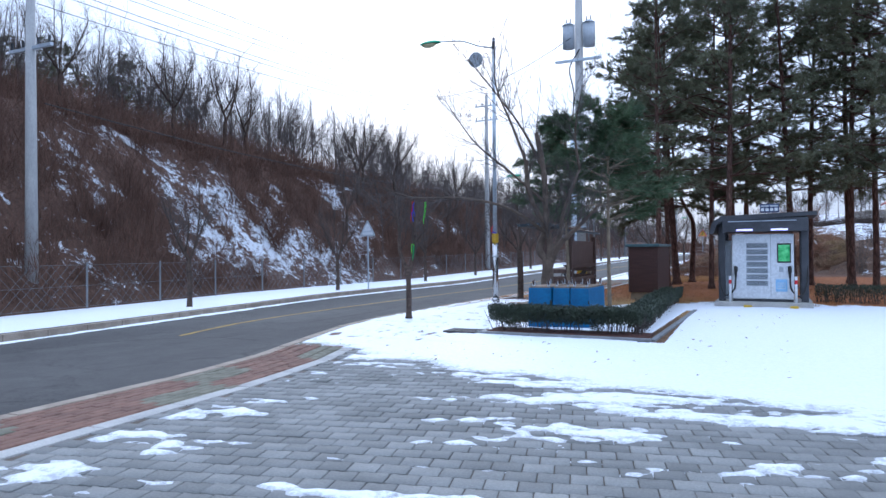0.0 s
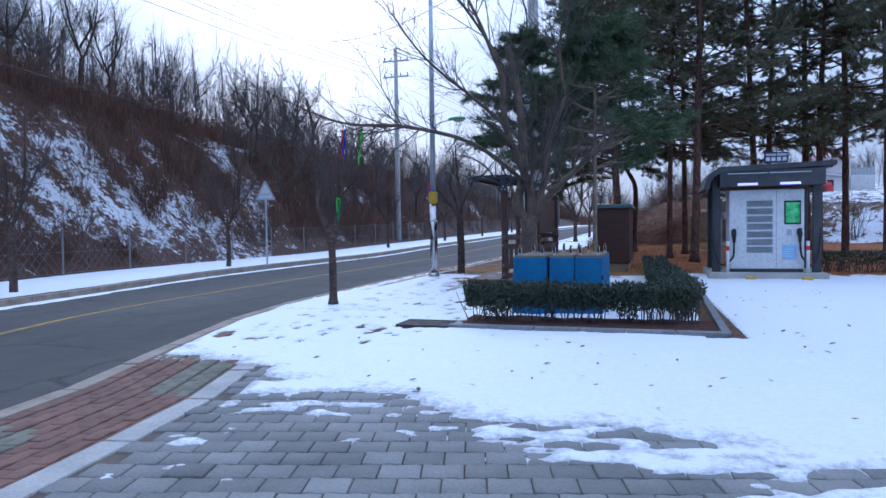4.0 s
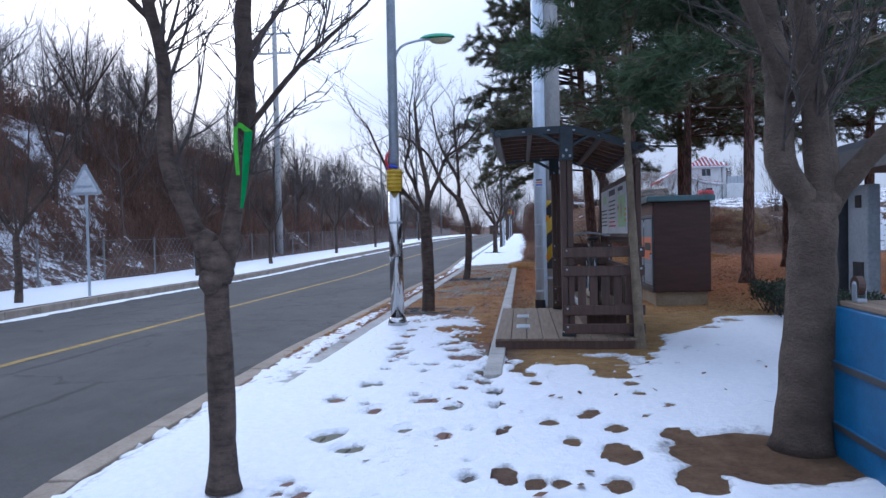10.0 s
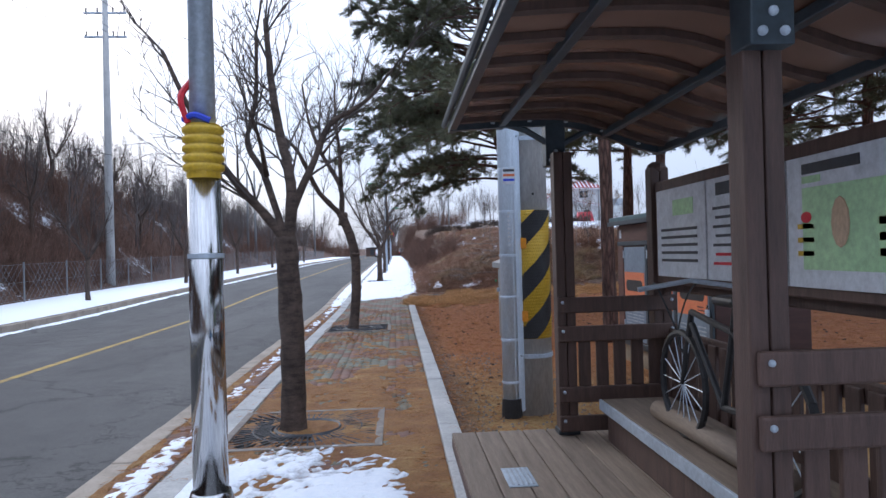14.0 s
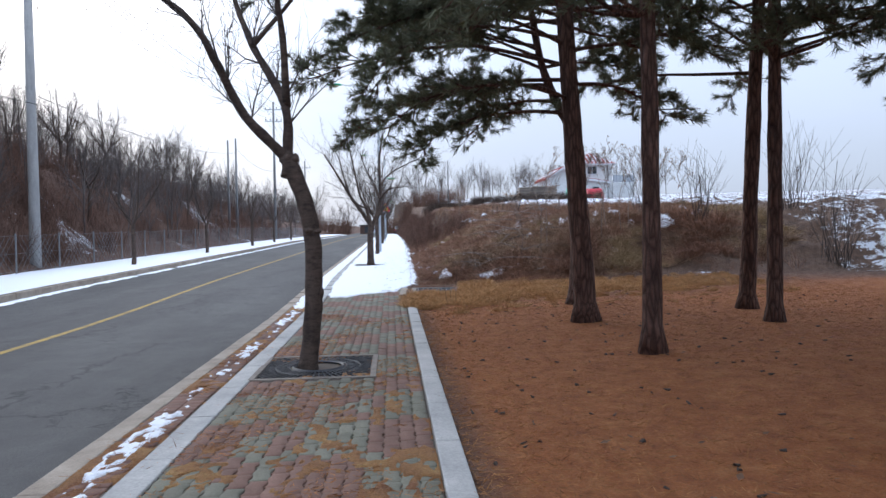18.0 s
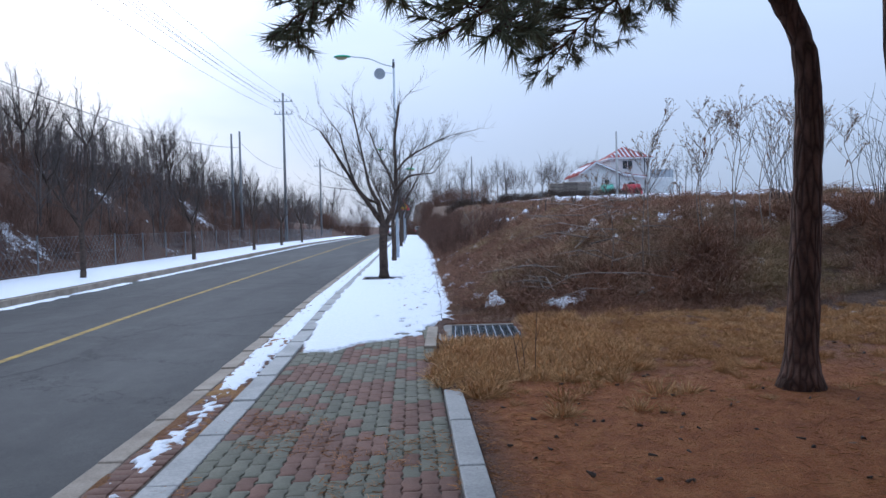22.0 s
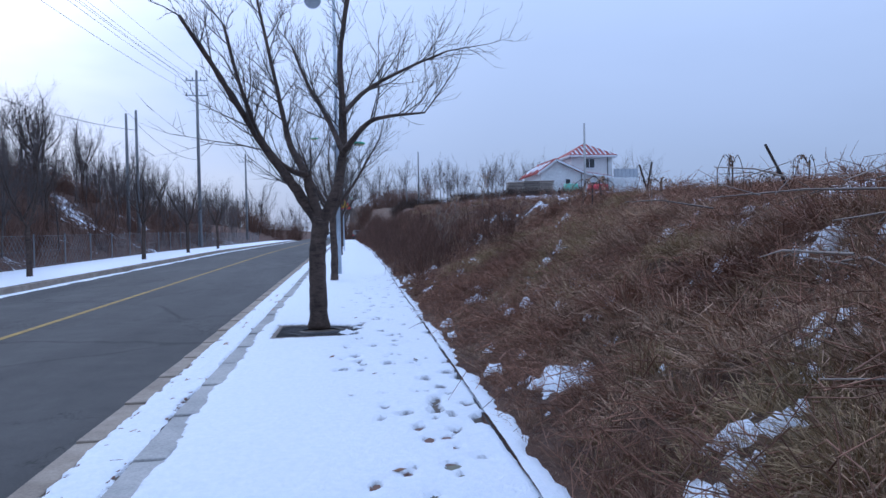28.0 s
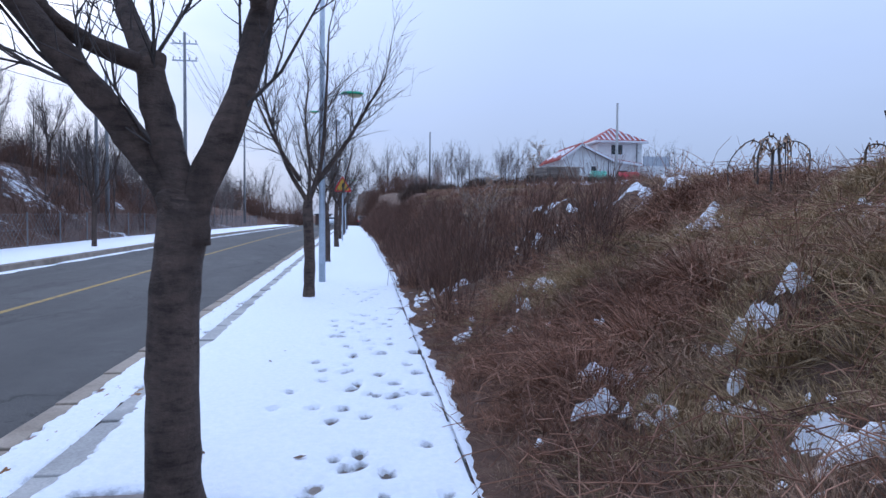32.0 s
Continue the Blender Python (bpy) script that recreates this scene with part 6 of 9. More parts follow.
def head(s, x, y, z, side_, k=1.0):
    bm = bmesh.new()
    bmesh.ops.create_uvsphere(bm, u_segments=18, v_segments=10, radius=1, matrix=Matrix.Translation((x, y, z)) @ Matrix.Diagonal((0.40 * k, 0.15 * k, 0.10 * k, 1)))
    bmesh.ops.delete(bm, geom=[v for v in bm.verts if v.co.z < z - 0.02 * k], context="VERTS")
    hd = part("lamp_head", bm, M_LAMP_GREEN, s, "green lamp housing", True)
    bm = bmesh.new()
    bmesh.ops.create_uvsphere(bm, u_segments=16, v_segments=8, radius=1, matrix=Matrix.Translation((x - 0.05 * side_, y, z - 0.01)) @ Matrix.Diagonal((0.27 * k, 0.12 * k, 0.12 * k, 1)))
    bmesh.ops.delete(bm, geom=[v for v in bm.verts if v.co.z > z - 0.005], context="VERTS")
    part("lamp_cover", bm, M_LENS, hd, "pale yellowish lamp cover", True)


M_LAMP_GREEN = plain("green_enamel", (0.015, 0.33, 0.17), (0.03, 0.45, 0.25), 4.0, 0.35, 0.1, 0.05)
M_LENS = plain("lamp_cover_plastic", (0.45, 0.42, 0.25), (0.55, 0.52, 0.32), 4.0, 0.3, 0, 0.0)
street_lamp(-1.28, 23.94, 0.0, 8.3, "tall steel street lamp with polished base and yellow rings")
street_lamp(-0.82, 63.0, rise(63), 8.75, "tall steel street lamp with green heads beside the footway", True, False)
street_lamp(-0.82, 100.0, rise(100), 8.75, "tall steel street lamp further up the road", True, False)

M_LIME = plain("lime_cloth", (0.12, 0.6, 0.05), (0.2, 0.75, 0.1), 5.0, 0.6, 0, 0.1)
# ---- ribbons on trees ----
for name, m, mat, h, lab in (("ribbon", (0.0, 16.17, 2.62), (M_RED, M_CLOTH_BLUE), 0.42, "red and blue wish ribbon hanging from a branch"),
                             ("ribbon", (0.10, 16.53, 2.63), (M_LIME,), 0.46, "long green wish ribbon hanging from a branch")):
    s = thing(name, pose(*m), lab, "ribbon", "ribbons")
    for k, mt in enumerate(mat):
        for q in range(2):
            bm = bmesh.new()
            pts = [Vector((0.018 * math.sin(5 * t + k * 2 + q) + 0.028 * k + 0.02 * q, 0.015 * math.cos(4 * t + q), -h * t * (1 - 0.25 * q))) for t in steps(0, 1, 8)]
            ws = [0.006 + 0.013 * math.sin(math.pi * min(1, t * 0.9 + 0.1)) * (1 - 0.3 * t) for t in steps(0, 1, 8)]
            va = [(bm.verts.new(p + Vector((-w, 0.004 * q, 0))), bm.verts.new(p + Vector((w, 0.004, 0)))) for p, w in zip(pts, ws)]
            for a, b in zip(va, va[1:]):
                bm.faces.new((a[0], a[1], b[1], b[0]))
            bmesh.ops.solidify(bm, geom=bm.faces[:], thickness=0.003)
            part("strand", bm, mt, s)

s = thing("ribbon", pose(-0.80, 17.66, 1.76), "green satin ribbon looped over the lopped tree", "ribbon", "ribbons")
for mt, pts, ws in ((M_LIME, [(-0.028, 0, -0.22), (-0.034, 0, -0.10), (-0.034, 0, -0.02), (-0.015, -0.01, 0.004), (0.034, -0.015, -0.028)], (0.010, 0.012, 0.011, 0.016, 0.020)),
                    (M_GREEN, [(0.034, -0.016, -0.028), (0.020, -0.012, -0.13), (0.006, -0.008, -0.25), (-0.010, -0.01, -0.37)], (0.020, 0.019, 0.015, 0.008))):
    sp = smooth_path(pts, 4)
    bm = bmesh.new()
    va = []
    for i, q in enumerate(sp):
        w = float(np.interp(i / (len(sp) - 1), steps(0, 1, len(ws) - 1), ws))
        tilt = 1.0 if abs((sp[min(i + 1, len(sp) - 1)] - sp[max(i - 1, 0)]).normalized().z) > 0.5 else 0.35
        va.append((bm.verts.new(q + Vector((-w * tilt, 0.003, -w * (1 - tilt)))), bm.verts.new(q + Vector((w * tilt, -0.003, w * (1 - tilt))))))
    for a, b in zip(va, va[1:]):
        bm.faces.new((a[0], a[1], b[1], b[0]))
    bmesh.ops.solidify(bm, geom=bm.faces[:], thickness=0.002)
    part("strand", bm, mt, s)

# ---- blue boxes with casters on top ----
def blue_box(m, w, d, h, label):
    s = thing("blue_box", m, label, "box", "blue boxes")
    bm = bmesh.new()
    for q in box(bm, -w / 2, w / 2, -d / 2, d / 2, 0, h, 0.008):
        q.co.x *= 1 - 0.05 * q.co.z / h
        q.co.y *= 1 - 0.03 * q.co.z / h
    b = part("body", bm, M_BLUE, s)
    for z in (0.22, 0.62):
        part("rib", boxed(-w / 2 - 0.012, -w / 2 + 0.01, -d / 2 + 0.03, d / 2 - 0.03, h * z - 0.02, h * z + 0.02, 0.004), M_BLUE, b)
        # proud dark strip stands in for the shade of a groove in the side
        part("dark_groove_strip", boxed(-w / 2 - 0.016, -w / 2 - 0.012, -d / 2 + 0.04, d / 2 - 0.04, h * z - 0.017, h * z + 0.017, 0.001), M_DARK, b)
    part("underside_board", boxed(-w / 2 + 0.03, w / 2 - 0.03, -d / 2 + 0.03, d / 2 - 0.03, h, h + 0.03, 0.006), M_DECK, s, "weathered plywood base turned upward")
    for cx in (-w / 2 + 0.09, w / 2 - 0.09):
        for cy in (-d / 2 + 0.12, d / 2 - 0.12):
            c = part("caster", boxed(cx - 0.025, cx + 0.025, cy - 0.03, cy + 0.03, h + 0.03, h + 0.05, 0.003), M_GALV, s)
            for e in (-0.026, 0.021):
                part("fork", boxed(cx + e, cx + e + 0.005, cy - 0.022, cy + 0.030, h + 0.05, h + 0.125, 0.002), M_GALV, c)
            part("wheel", tubed([(cx - 0.017, cy + 0.015, h + 0.115), (cx + 0.017, cy + 0.015, h + 0.115)], 0.052, 16), M_WOOD, c, "worn brown caster wheel")
            part("wheel_hub", tubed([(cx - 0.021, cy + 0.015, h + 0.115), (cx + 0.021, cy + 0.015, h + 0.115)], 0.024, 12), M_WHITE, c)
    part("latch", boxed(w / 2 - 0.02, w / 2 + 0.012, -d / 2 - 0.012, -d / 2 + 0.006, h * 0.62, h * 0.70, 0.002), M_BLACK, s)
    return s


b0 = blue_box(pose(2.36, 17.95, 0.0), 0.50, 1.35, 0.82, "bright blue painted box upside down with casters on top")
copy_thing(b0, pose(2.80, 17.98, 0.0, 0, 0, 0.5) @ Matrix.Diagonal((0.72, 1, 1.0, 1)))
copy_thing(b0, pose(3.18, 18.0, 0.0, 0, 0, -0.5) @ Matrix.Diagonal((0.78, 1, 1.0, 1)))

# ---- notice kiosk ----
k = thing("notice_kiosk", pose(2.95, 27.05, 0.0), "brown clad cabinet row with blue-grey doors and orange stickers", "kiosk")
part("plinth", boxed(-0.40, 0.40, -1.20, 1.20, 0.0, 0.27, 0.012), M_CONC_WARM, k, "stained concrete plinth")
body = part("body", boxed(-0.43, 0.44, -1.25, 1.25, 0.27, 1.70, 0.01), M_BROWN_BOX, k)
part("roof", boxed(-0.53, 0.50, -1.32, 1.32, 1.70, 1.79, 0.012), M_TEAL, k, "grey-green metal roof slab")
part("roof_edge", boxed(-0.545, -0.531, -1.33, 1.33, 1.69, 1.74, 0.003), M_STEEL_GREY, k)
part("fascia", boxed(-0.446, -0.432, -1.25, 1.25, 1.50, 1.69, 0.004), M_FASCIA, body, "red-brown timber fascia")
part("bottom_rail", boxed(-0.452, -0.432, -1.25, 1.25, 0.27, 0.34, 0.004), M_STEEL_GREY, body)
part("top_rail", boxed(-0.452, -0.432, -1.25, 1.25, 1.45, 1.498, 0.004), M_STEEL_GREY, body)
part("end_panel", boxed(-0.448, -0.432, 1.06, 1.25, 0.345, 1.445, 0.004), M_FASCIA, body)
part("plate", boxed(-0.450, -0.447, 1.10, 1.17, 1.54, 1.64, 0.001), M_WHITE, body, "small white number plate")
for i in range(3):
    y = -1.22 + i * 0.76
    part("stile", boxed(-0.454, -0.432, y - 0.03, y + 0.03, 0.345, 1.445, 0.004), M_STEEL_GREY, body)
    d = part("door", boxed(-0.450, -0.438, y + 0.04, y + 0.72, 0.36, 1.43, 0.004), M_DOOR_BLUE, body, "blue-grey steel door")
    part("sticker", boxed(-0.4535, -0.4505, y + 0.06, y + 0.70, 0.78, 1.14, 0.001), M_ORANGE, d, "orange printed sticker")
    slot = [(y + 0.38 + 0.20 * math.copysign(1, math.cos(t)) + 0.065 * math.cos(t), 0.985 + 0.065 * math.sin(t)) for t in steps(0.05, math.tau + 0.05, 20)[:-1]]
    bm = bmesh.new()
    bm.faces.new([bm.verts.new((-0.4545, py, pz)) for py, pz in slot])
    bmesh.ops.recalc_face_normals(bm, faces=bm.faces)
    bmesh.ops.solidify(bm, geom=bm.faces[:], thickness=0.0012)
    part("print", bm, M_BLACK, d)
    for q in range(3):
        part("print", boxed(-0.4550, -0.4537, y + 0.10 + q * 0.02, y + 0.24 + q * 0.01, 0.805 + q * 0.03, 0.815 + q * 0.03, 0.0), M_BROWN_BOX, d)
    for q in range(8):
        for r in range(3):
            part("louvre", boxed(-0.4545, -0.4505, y + 0.10 + r * 0.19, y + 0.26 + r * 0.19, 0.43 + q * 0.036, 0.442 + q * 0.036, 0), M_PALE, d)
    for z in (0.48, 1.30):
        part("hinge", boxed(-0.462, -0.4505, y + 0.695, y + 0.725, z, z + 0.09, 0.002), M_GALV, d)
    lk = part("padlock", boxed(-0.485, -0.455, y + 0.005, y + 0.055, 0.80, 0.86, 0.006), M_GALV, d, "small steel padlock")
    part("shackle", tubed(smooth_path([(-0.47, y + 0.012, 0.86), (-0.47, y + 0.03, 0.90), (-0.47, y + 0.048, 0.86)], 4), 0.005, 6), M_CHROME, lk)

# ---- electric vehicle charger under a canopy ----
c = thing("charging_station", pose(6.37, 24.55, 0.0), "white cabinet charger with green screen under a dark canopy", "charger")
part("plinth", boxed(-1.2, 1.2, -0.62, 1.5, -0.05, 0.17, 0.015), M_CONC, c, "low concrete plinth")
body = part("body", boxed(-0.76, 0.76, -0.35, 0.45, 0.24, 2.0, 0.03), M_WHITE, c)
part("kick_plate", boxed(-0.74, 0.74, -0.33, 0.43, 0.17, 0.24, 0.004), M_DARK, c)
for i in range(7):
    part("vent_panel", boxed(-0.40, 0.14, -0.362, -0.349, 0.60 + i * 0.17, 0.74 + i * 0.17, 0.004), M_PALE, body)
    for q in range(5):
        # raised dark strips stand in for the shaded gaps of the vent
        part("slot", boxed(-0.38, 0.12, -0.366, -0.362, 0.615 + i * 0.17 + q * 0.024, 0.625 + i * 0.17 + q * 0.024, 0), M_STEEL_GREY, body)
scr = part("screen_frame", boxed(0.36, 0.69, -0.372, -0.349, 1.22, 1.74, 0.006), M_BLACK, body)
part("screen", boxed(0.39, 0.66, -0.376, -0.372, 1.26, 1.70, 0.001), M_SCREEN, scr, "lit green screen")
part("notice", boxed(0.32, 0.60, -0.364, -0.349, 0.45, 0.78, 0.002), M_CHG_BLUE, body, "light blue instruction sheet")
for q in range(4):
    part("print", boxed(0.36, 0.56, -0.3665, -0.3642, 0.52 + q * 0.05, 0.535 + q * 0.05, 0), M_WHITE, body)
part("reader", boxed(0.41, 0.51, -0.375, -0.349, 0.98, 1.12, 0.006), M_PALE, body)
part("seam", boxed(0.20, 0.206, -0.354, -0.349, 0.3, 1.98, 0), M_STEEL_GREY, body)
for x in (-0.66, 0.66):
    hol = part("plug_holder", boxed(x - 0.05, x + 0.05, -0.40, -0.35, 0.98, 1.12, 0.01), M_BLACK, body)
    part("plug", tubed([(x, -0.40, 1.12), (x, -0.46, 1.02), (x, -0.42, 0.84)], [0.04, 0.045, 0.03], 10), M_BLACK, hol, smooth=True)
    s_ = 1 if x > 0 else -1
    part("cable", tubed(smooth_path([(x, -0.42, 0.84), (x + 0.04 * s_, -0.50, 0.50), (x + 0.28 * s_, -0.45, 0.35), (x + 0.42 * s_, -0.30, 0.9), (x + 0.34 * s_, -0.25, 1.85), (x + 0.2 * s_, -0.2, 2.1)], 8), 0.022, 8), M_BLACK, c, "thick black charging cable", True)
    part("bollard", cyl(x + 0.14 * s_, -0.52, 0.16, 0.86, 0.035, 0.035, 12), M_WHITE, c, "white bollard with reflective band", True)
    part("bollard_band", cyl(x + 0.14 * s_, -0.52, 0.66, 0.76, 0.036, 0.036, 12), M_RED, c)
for x in (-1.02, 1.02):
    for y in (-0.25, 1.25):
        part("canopy_post", boxed(x - 0.09, x + 0.09, y - 0.05, y + 0.05, 0.17, 2.35, 0.02), M_DARK, c)
part("side_cabinet", boxed(-1.0, -0.82, 0.55, 1.15, 0.17, 1.85, 0.02), M_PALE, c, "grey side cabinet with small window")
part("side_window", boxed(-1.012, -1.0, 0.72, 0.90, 1.52, 1.70, 0.004), M_BLACK, c)
part("side_window", boxed(-1.012, -1.0, 0.66, 0.98, 0.35, 0.72, 0.004), M_DARK, c)
bm = bmesh.new()
prof = [(-1.32, 2.02), (-1.22, 2.34), (-0.98, 2.50), (1.30, 2.56), (1.30, 2.46), (-0.94, 2.38), (-1.12, 2.26), (-1.20, 2.02)]
ra = [[bm.verts.new((x, y, z)) for x, z in prof] for y in (-0.75, 1.45)]
for i in range(len(prof)):
    j = (i + 1) % len(prof)
    bm.faces.new((ra[0][i], ra[0][j], ra[1][j], ra[1][i]))
bm.faces.new(ra[0][::-1]); bm.faces.new(ra[1])
bmesh.ops.recalc_face_normals(bm, faces=bm.faces)
cn = part("canopy", bm, M_DARK, c)
part("fascia", boxed(-0.98, 1.1, -0.72, 1.40, 2.06, 2.42, 0.01), M_DARK, c)
for x in (-0.42, 0.42):
    part("led_bar", boxed(x - 0.20, x + 0.20, -0.745, -0.722, 2.08, 2.13, 0.003), M_LED, cn, "violet light bar")
    part("seam_strip", boxed(x - 0.40, x + 0.40, -0.748, -0.722, 2.33, 2.35, 0.002), M_GALV, cn)
sg = part("sign", boxed(-0.05, 0.42, -0.45, -0.40, 2.57, 2.80, 0.006), M_SIGN_NAVY, c, "small navy sign with white marks")
for q in range(4):
    part("sign_mark", boxed(-0.02 + q * 0.11, 0.06 + q * 0.11, -0.455, -0.451, 2.61, 2.69, 0.0), M_WHITE, sg)
for q in range(2):
    part("sign_mark", boxed(-0.02 + q * 0.22, 0.18 + q * 0.22, -0.455, -0.451, 2.72, 2.77, 0.0), M_PALE, sg)
for x in (-0.35, 0.75):
    part("wheel_stop", boxed(x - 0.10, x + 0.10, -0.85, -0.72, 0.0, 0.10, 0.02), M_YELLOW, c, "yellow wheel stop in the snow")

# ---- hill woods, brush and weeds ----
M_WOODS = plain("far_bark", (0.085, 0.07, 0.065), (0.16, 0.135, 0.125), 0.3, 0.95, 0, 0.0, 0.01, None, "World", 3, 0.25)
M_BRUSH = plain("red_brown_brush", (0.095, 0.05, 0.036), (0.19, 0.105, 0.072), 0.5, 0.95, 0, 0.0, 0.01, None, "World", 4, 0.4)
M_WEED = plain("dry_weed", (0.26, 0.165, 0.11), (0.54, 0.37, 0.24), 0.7, 0.95, 0, 0.0, 0.01, None, "World", 5, 0.5)
M_STRAW = plain("straw_grass", (0.44, 0.235, 0.095), (0.64, 0.40, 0.19), 1.5, 0.95, 0, 0.0, 0.01, None, "World", 7, 0.35)
M_LITTER = plain("needle_litter", (0.27, 0.10, 0.033), (0.50, 0.24, 0.085), 1.5, 0.95, 0, 0.0, 0.01, None, "World", 9, 0.5)
M_HEDGE = plain("box_leaves", (0.022, 0.034, 0.022), (0.05, 0.068, 0.038), 2.0, 0.55, 0, 0.0, 0.01, None, "World", 14, 0.4)
M_DEADLEAF = plain("dead_leaves", (0.10, 0.05, 0.03), (0.2, 0.11, 0.06), 6.0, 0.9, 0, 0.0, 0.01, None, "World", 20, 0.4)


def far_tree(seed, h, slim):
    rng = np.random.default_rng(seed)
    paths = []
    A, B, RA, RB = [], [], [], []
    top = Vector((rng.normal() * 0.3, rng.normal() * 0.3, h * 0.8))
    tr = smooth_path([(0, 0, -0.4), (top.x * 0.3 + 0.1, top.y * 0.4, h * 0.35), tuple(top)], 4)
    limbs = [(tr, 0.075, 0.02, 0.35)]
    for _ in range(5):
        t = rng.uniform(0.3, 0.75)
        c = tr[int(t * (len(tr) - 1))]
        az = rng.uniform(0, math.tau)
        L = h * rng.uniform(0.25, 0.42) * slim
        e = c + Vector((math.cos(az) * L * 0.6, math.sin(az) * L * 0.6, L))
        limbs.append((smooth_path([tuple(c), tuple(c.lerp(e, 0.5) + Vector((math.cos(az), math.sin(az), -0.2)) * 0.12 * L), tuple(e)], 3), 0.03, 0.01, 0.2))
    for pts, ra, rb, _ in limbs:
        n = len(pts) - 1
        for i in range(n):
            A.append(np.array(pts[i])); B.append(np.array(pts[i + 1]))
            RA.append(ra + (rb - ra) * i / n); RB.append(ra + (rb - ra) * (i + 1) / n)
    v1, f1 = rods(np.array(A), np.array(B), np.array(RA), np.array(RB), 3)
    v2, f2 = twigs_from(limbs, rng, 7.0 / h * 5, h * 0.17, 2, 0.3, 0.011, 0.9)
    return merge([(v1, f1), (v2, f2)])


def scatter(variants, spots, rng):
    """Joins turned and scaled copies; spots: (x, y, z, scale)."""
    items = []
    for i, (x, y, z, s) in enumerate(spots):
        v, f = variants[rng.integers(len(variants))]
        a = rng.uniform(0, math.tau)
        R = np.array([[math.cos(a), -math.sin(a), 0], [math.sin(a), math.cos(a), 0], [0, 0, 1]]) * s
        items.append((v @ R.T + np.array([x, y, z]), f))
    return merge(items)


rng = np.random.default_rng(31)
variants = [far_tree(100 + i, 7.0, 1.0 + 0.15 * (i % 3)) for i in range(6)]
spots = []
for _ in range(900):
    y = rng.uniform(-25, 135)
    d = rng.uniform(10.5, 34)
    x = FENCE_X - d + bend_far(y)
    s = rng.uniform(0.7, 1.12) * (1.0 if y < 60 else 0.8)
    spots.append((x, y, height(x, y), s))
v, f = scatter(variants, spots, rng)
tagged(new("hill_woods", np_mesh("hill_woods", v, f, [M_WOODS])), "leafless grey-brown woods along the hilltop", "trees", kind="stuff")
spots = []
for _ in range(150):
    x, y = rng.uniform(-40, 60), rng.uniform(165, 240)
    if -12 < x < 2 and y < 190:
        continue
    spots.append((x, y, height(x, y), rng.uniform(0.9, 1.5)))
for _ in range(150):
    y = rng.uniform(38, 135)
    x = FENCE_X - rng.uniform(1.0, 11)
    spots.append((x, y, height(x, y), rng.uniform(0.45, 0.85)))
v, f = scatter(variants, spots, rng)
tagged(new("far_woods", np_mesh("far_woods", v, f, [M_WOODS])), "bare woods beyond the end of the road", "trees", kind="stuff")

def shrub(seed, h, n, spread):
    r = np.random.default_rng(seed)
    a = np.zeros((n, 3)) + r.normal(size=(n, 3)) * np.array([0.14, 0.14, 0])
    d = turn_any(np.tile(np.array([[0, 0, 1.0]]), (n, 1)), r.uniform(0.05, spread, n), r)
    L = h * r.uniform(0.5, 1.1, n)
    m = a + d * (L * 0.55)[:, None]
    e = m + turn_any(d, r.uniform(0, 0.5, n), r) * (L * 0.5)[:, None]
    items = [rods(a, m, 0.007, 0.005, 3), rods(m, e, 0.005, 0.0025, 3)]
    for _ in range(2):
        q = m + (e - m) * r.uniform(0, 0.7, (n, 1))
        t = q + turn_any(d, r.uniform(0.3, 0.8, n), r) * (L * 0.35)[:, None]
        items.append(rods(q, t, 0.0035, 0.002, 3))
    return merge(items)


sv = [shrub(200 + i, 1.2, 22, 0.7) for i in range(6)]
spots = []
for _ in range(5200):
    y = rng.uniform(-12, 120) if rng.random() < 0.5 else rng.uniform(5, 60)
    d = rng.uniform(0.6, 20) ** 1.0
    x = FENCE_X - d + bend_far(y)
    if hill_snow(x, y) > rng.uniform(0.0, 1.1):
        continue
    spots.append((x, y, height(x, y) - 0.05, rng.uniform(0.6, 1.6)))
v, f = scatter(sv, spots, rng)
tagged(new("hill_brush", np_mesh("hill_brush", v, f, [M_BRUSH])), "dense reddish-brown leafless brush on the hillside", "shrubs", kind="stuff")
# dense low dry growth on the hill
n = 120000
yy = np.where(rng.random(n) < 0.35, rng.uniform(-15, 120, n), rng.uniform(8, 60, n))
dd = rng.uniform(0.3, 17, n)
P = np.zeros((n, 3))
for i in range(n):
    x = FENCE_X - dd[i] + bend_far(yy[i])
    P[i] = (x, yy[i], height(x, yy[i]) - 0.03)
keep = np.array([hill_snow(p[0], p[1]) + 0.35 * nz(p[0] * 1.6, p[1] * 1.6, 3) < 0.16 for p in P])
P = P[keep]
D = turn_any(np.tile(np.array([[0, 0, 1.0]]), (len(P), 1)), rng.uniform(0.2, 1.35, len(P)), rng)
v, f = blades(P, D, rng.uniform(0.22, 0.70, len(P)), rng.uniform(0.010, 0.026, len(P)), rng)
tagged(new("hill_grass", np_mesh("hill_grass", v, f, [M_BRUSH])), "dead brown grass and leaves on the hillside", "grass", kind="stuff")

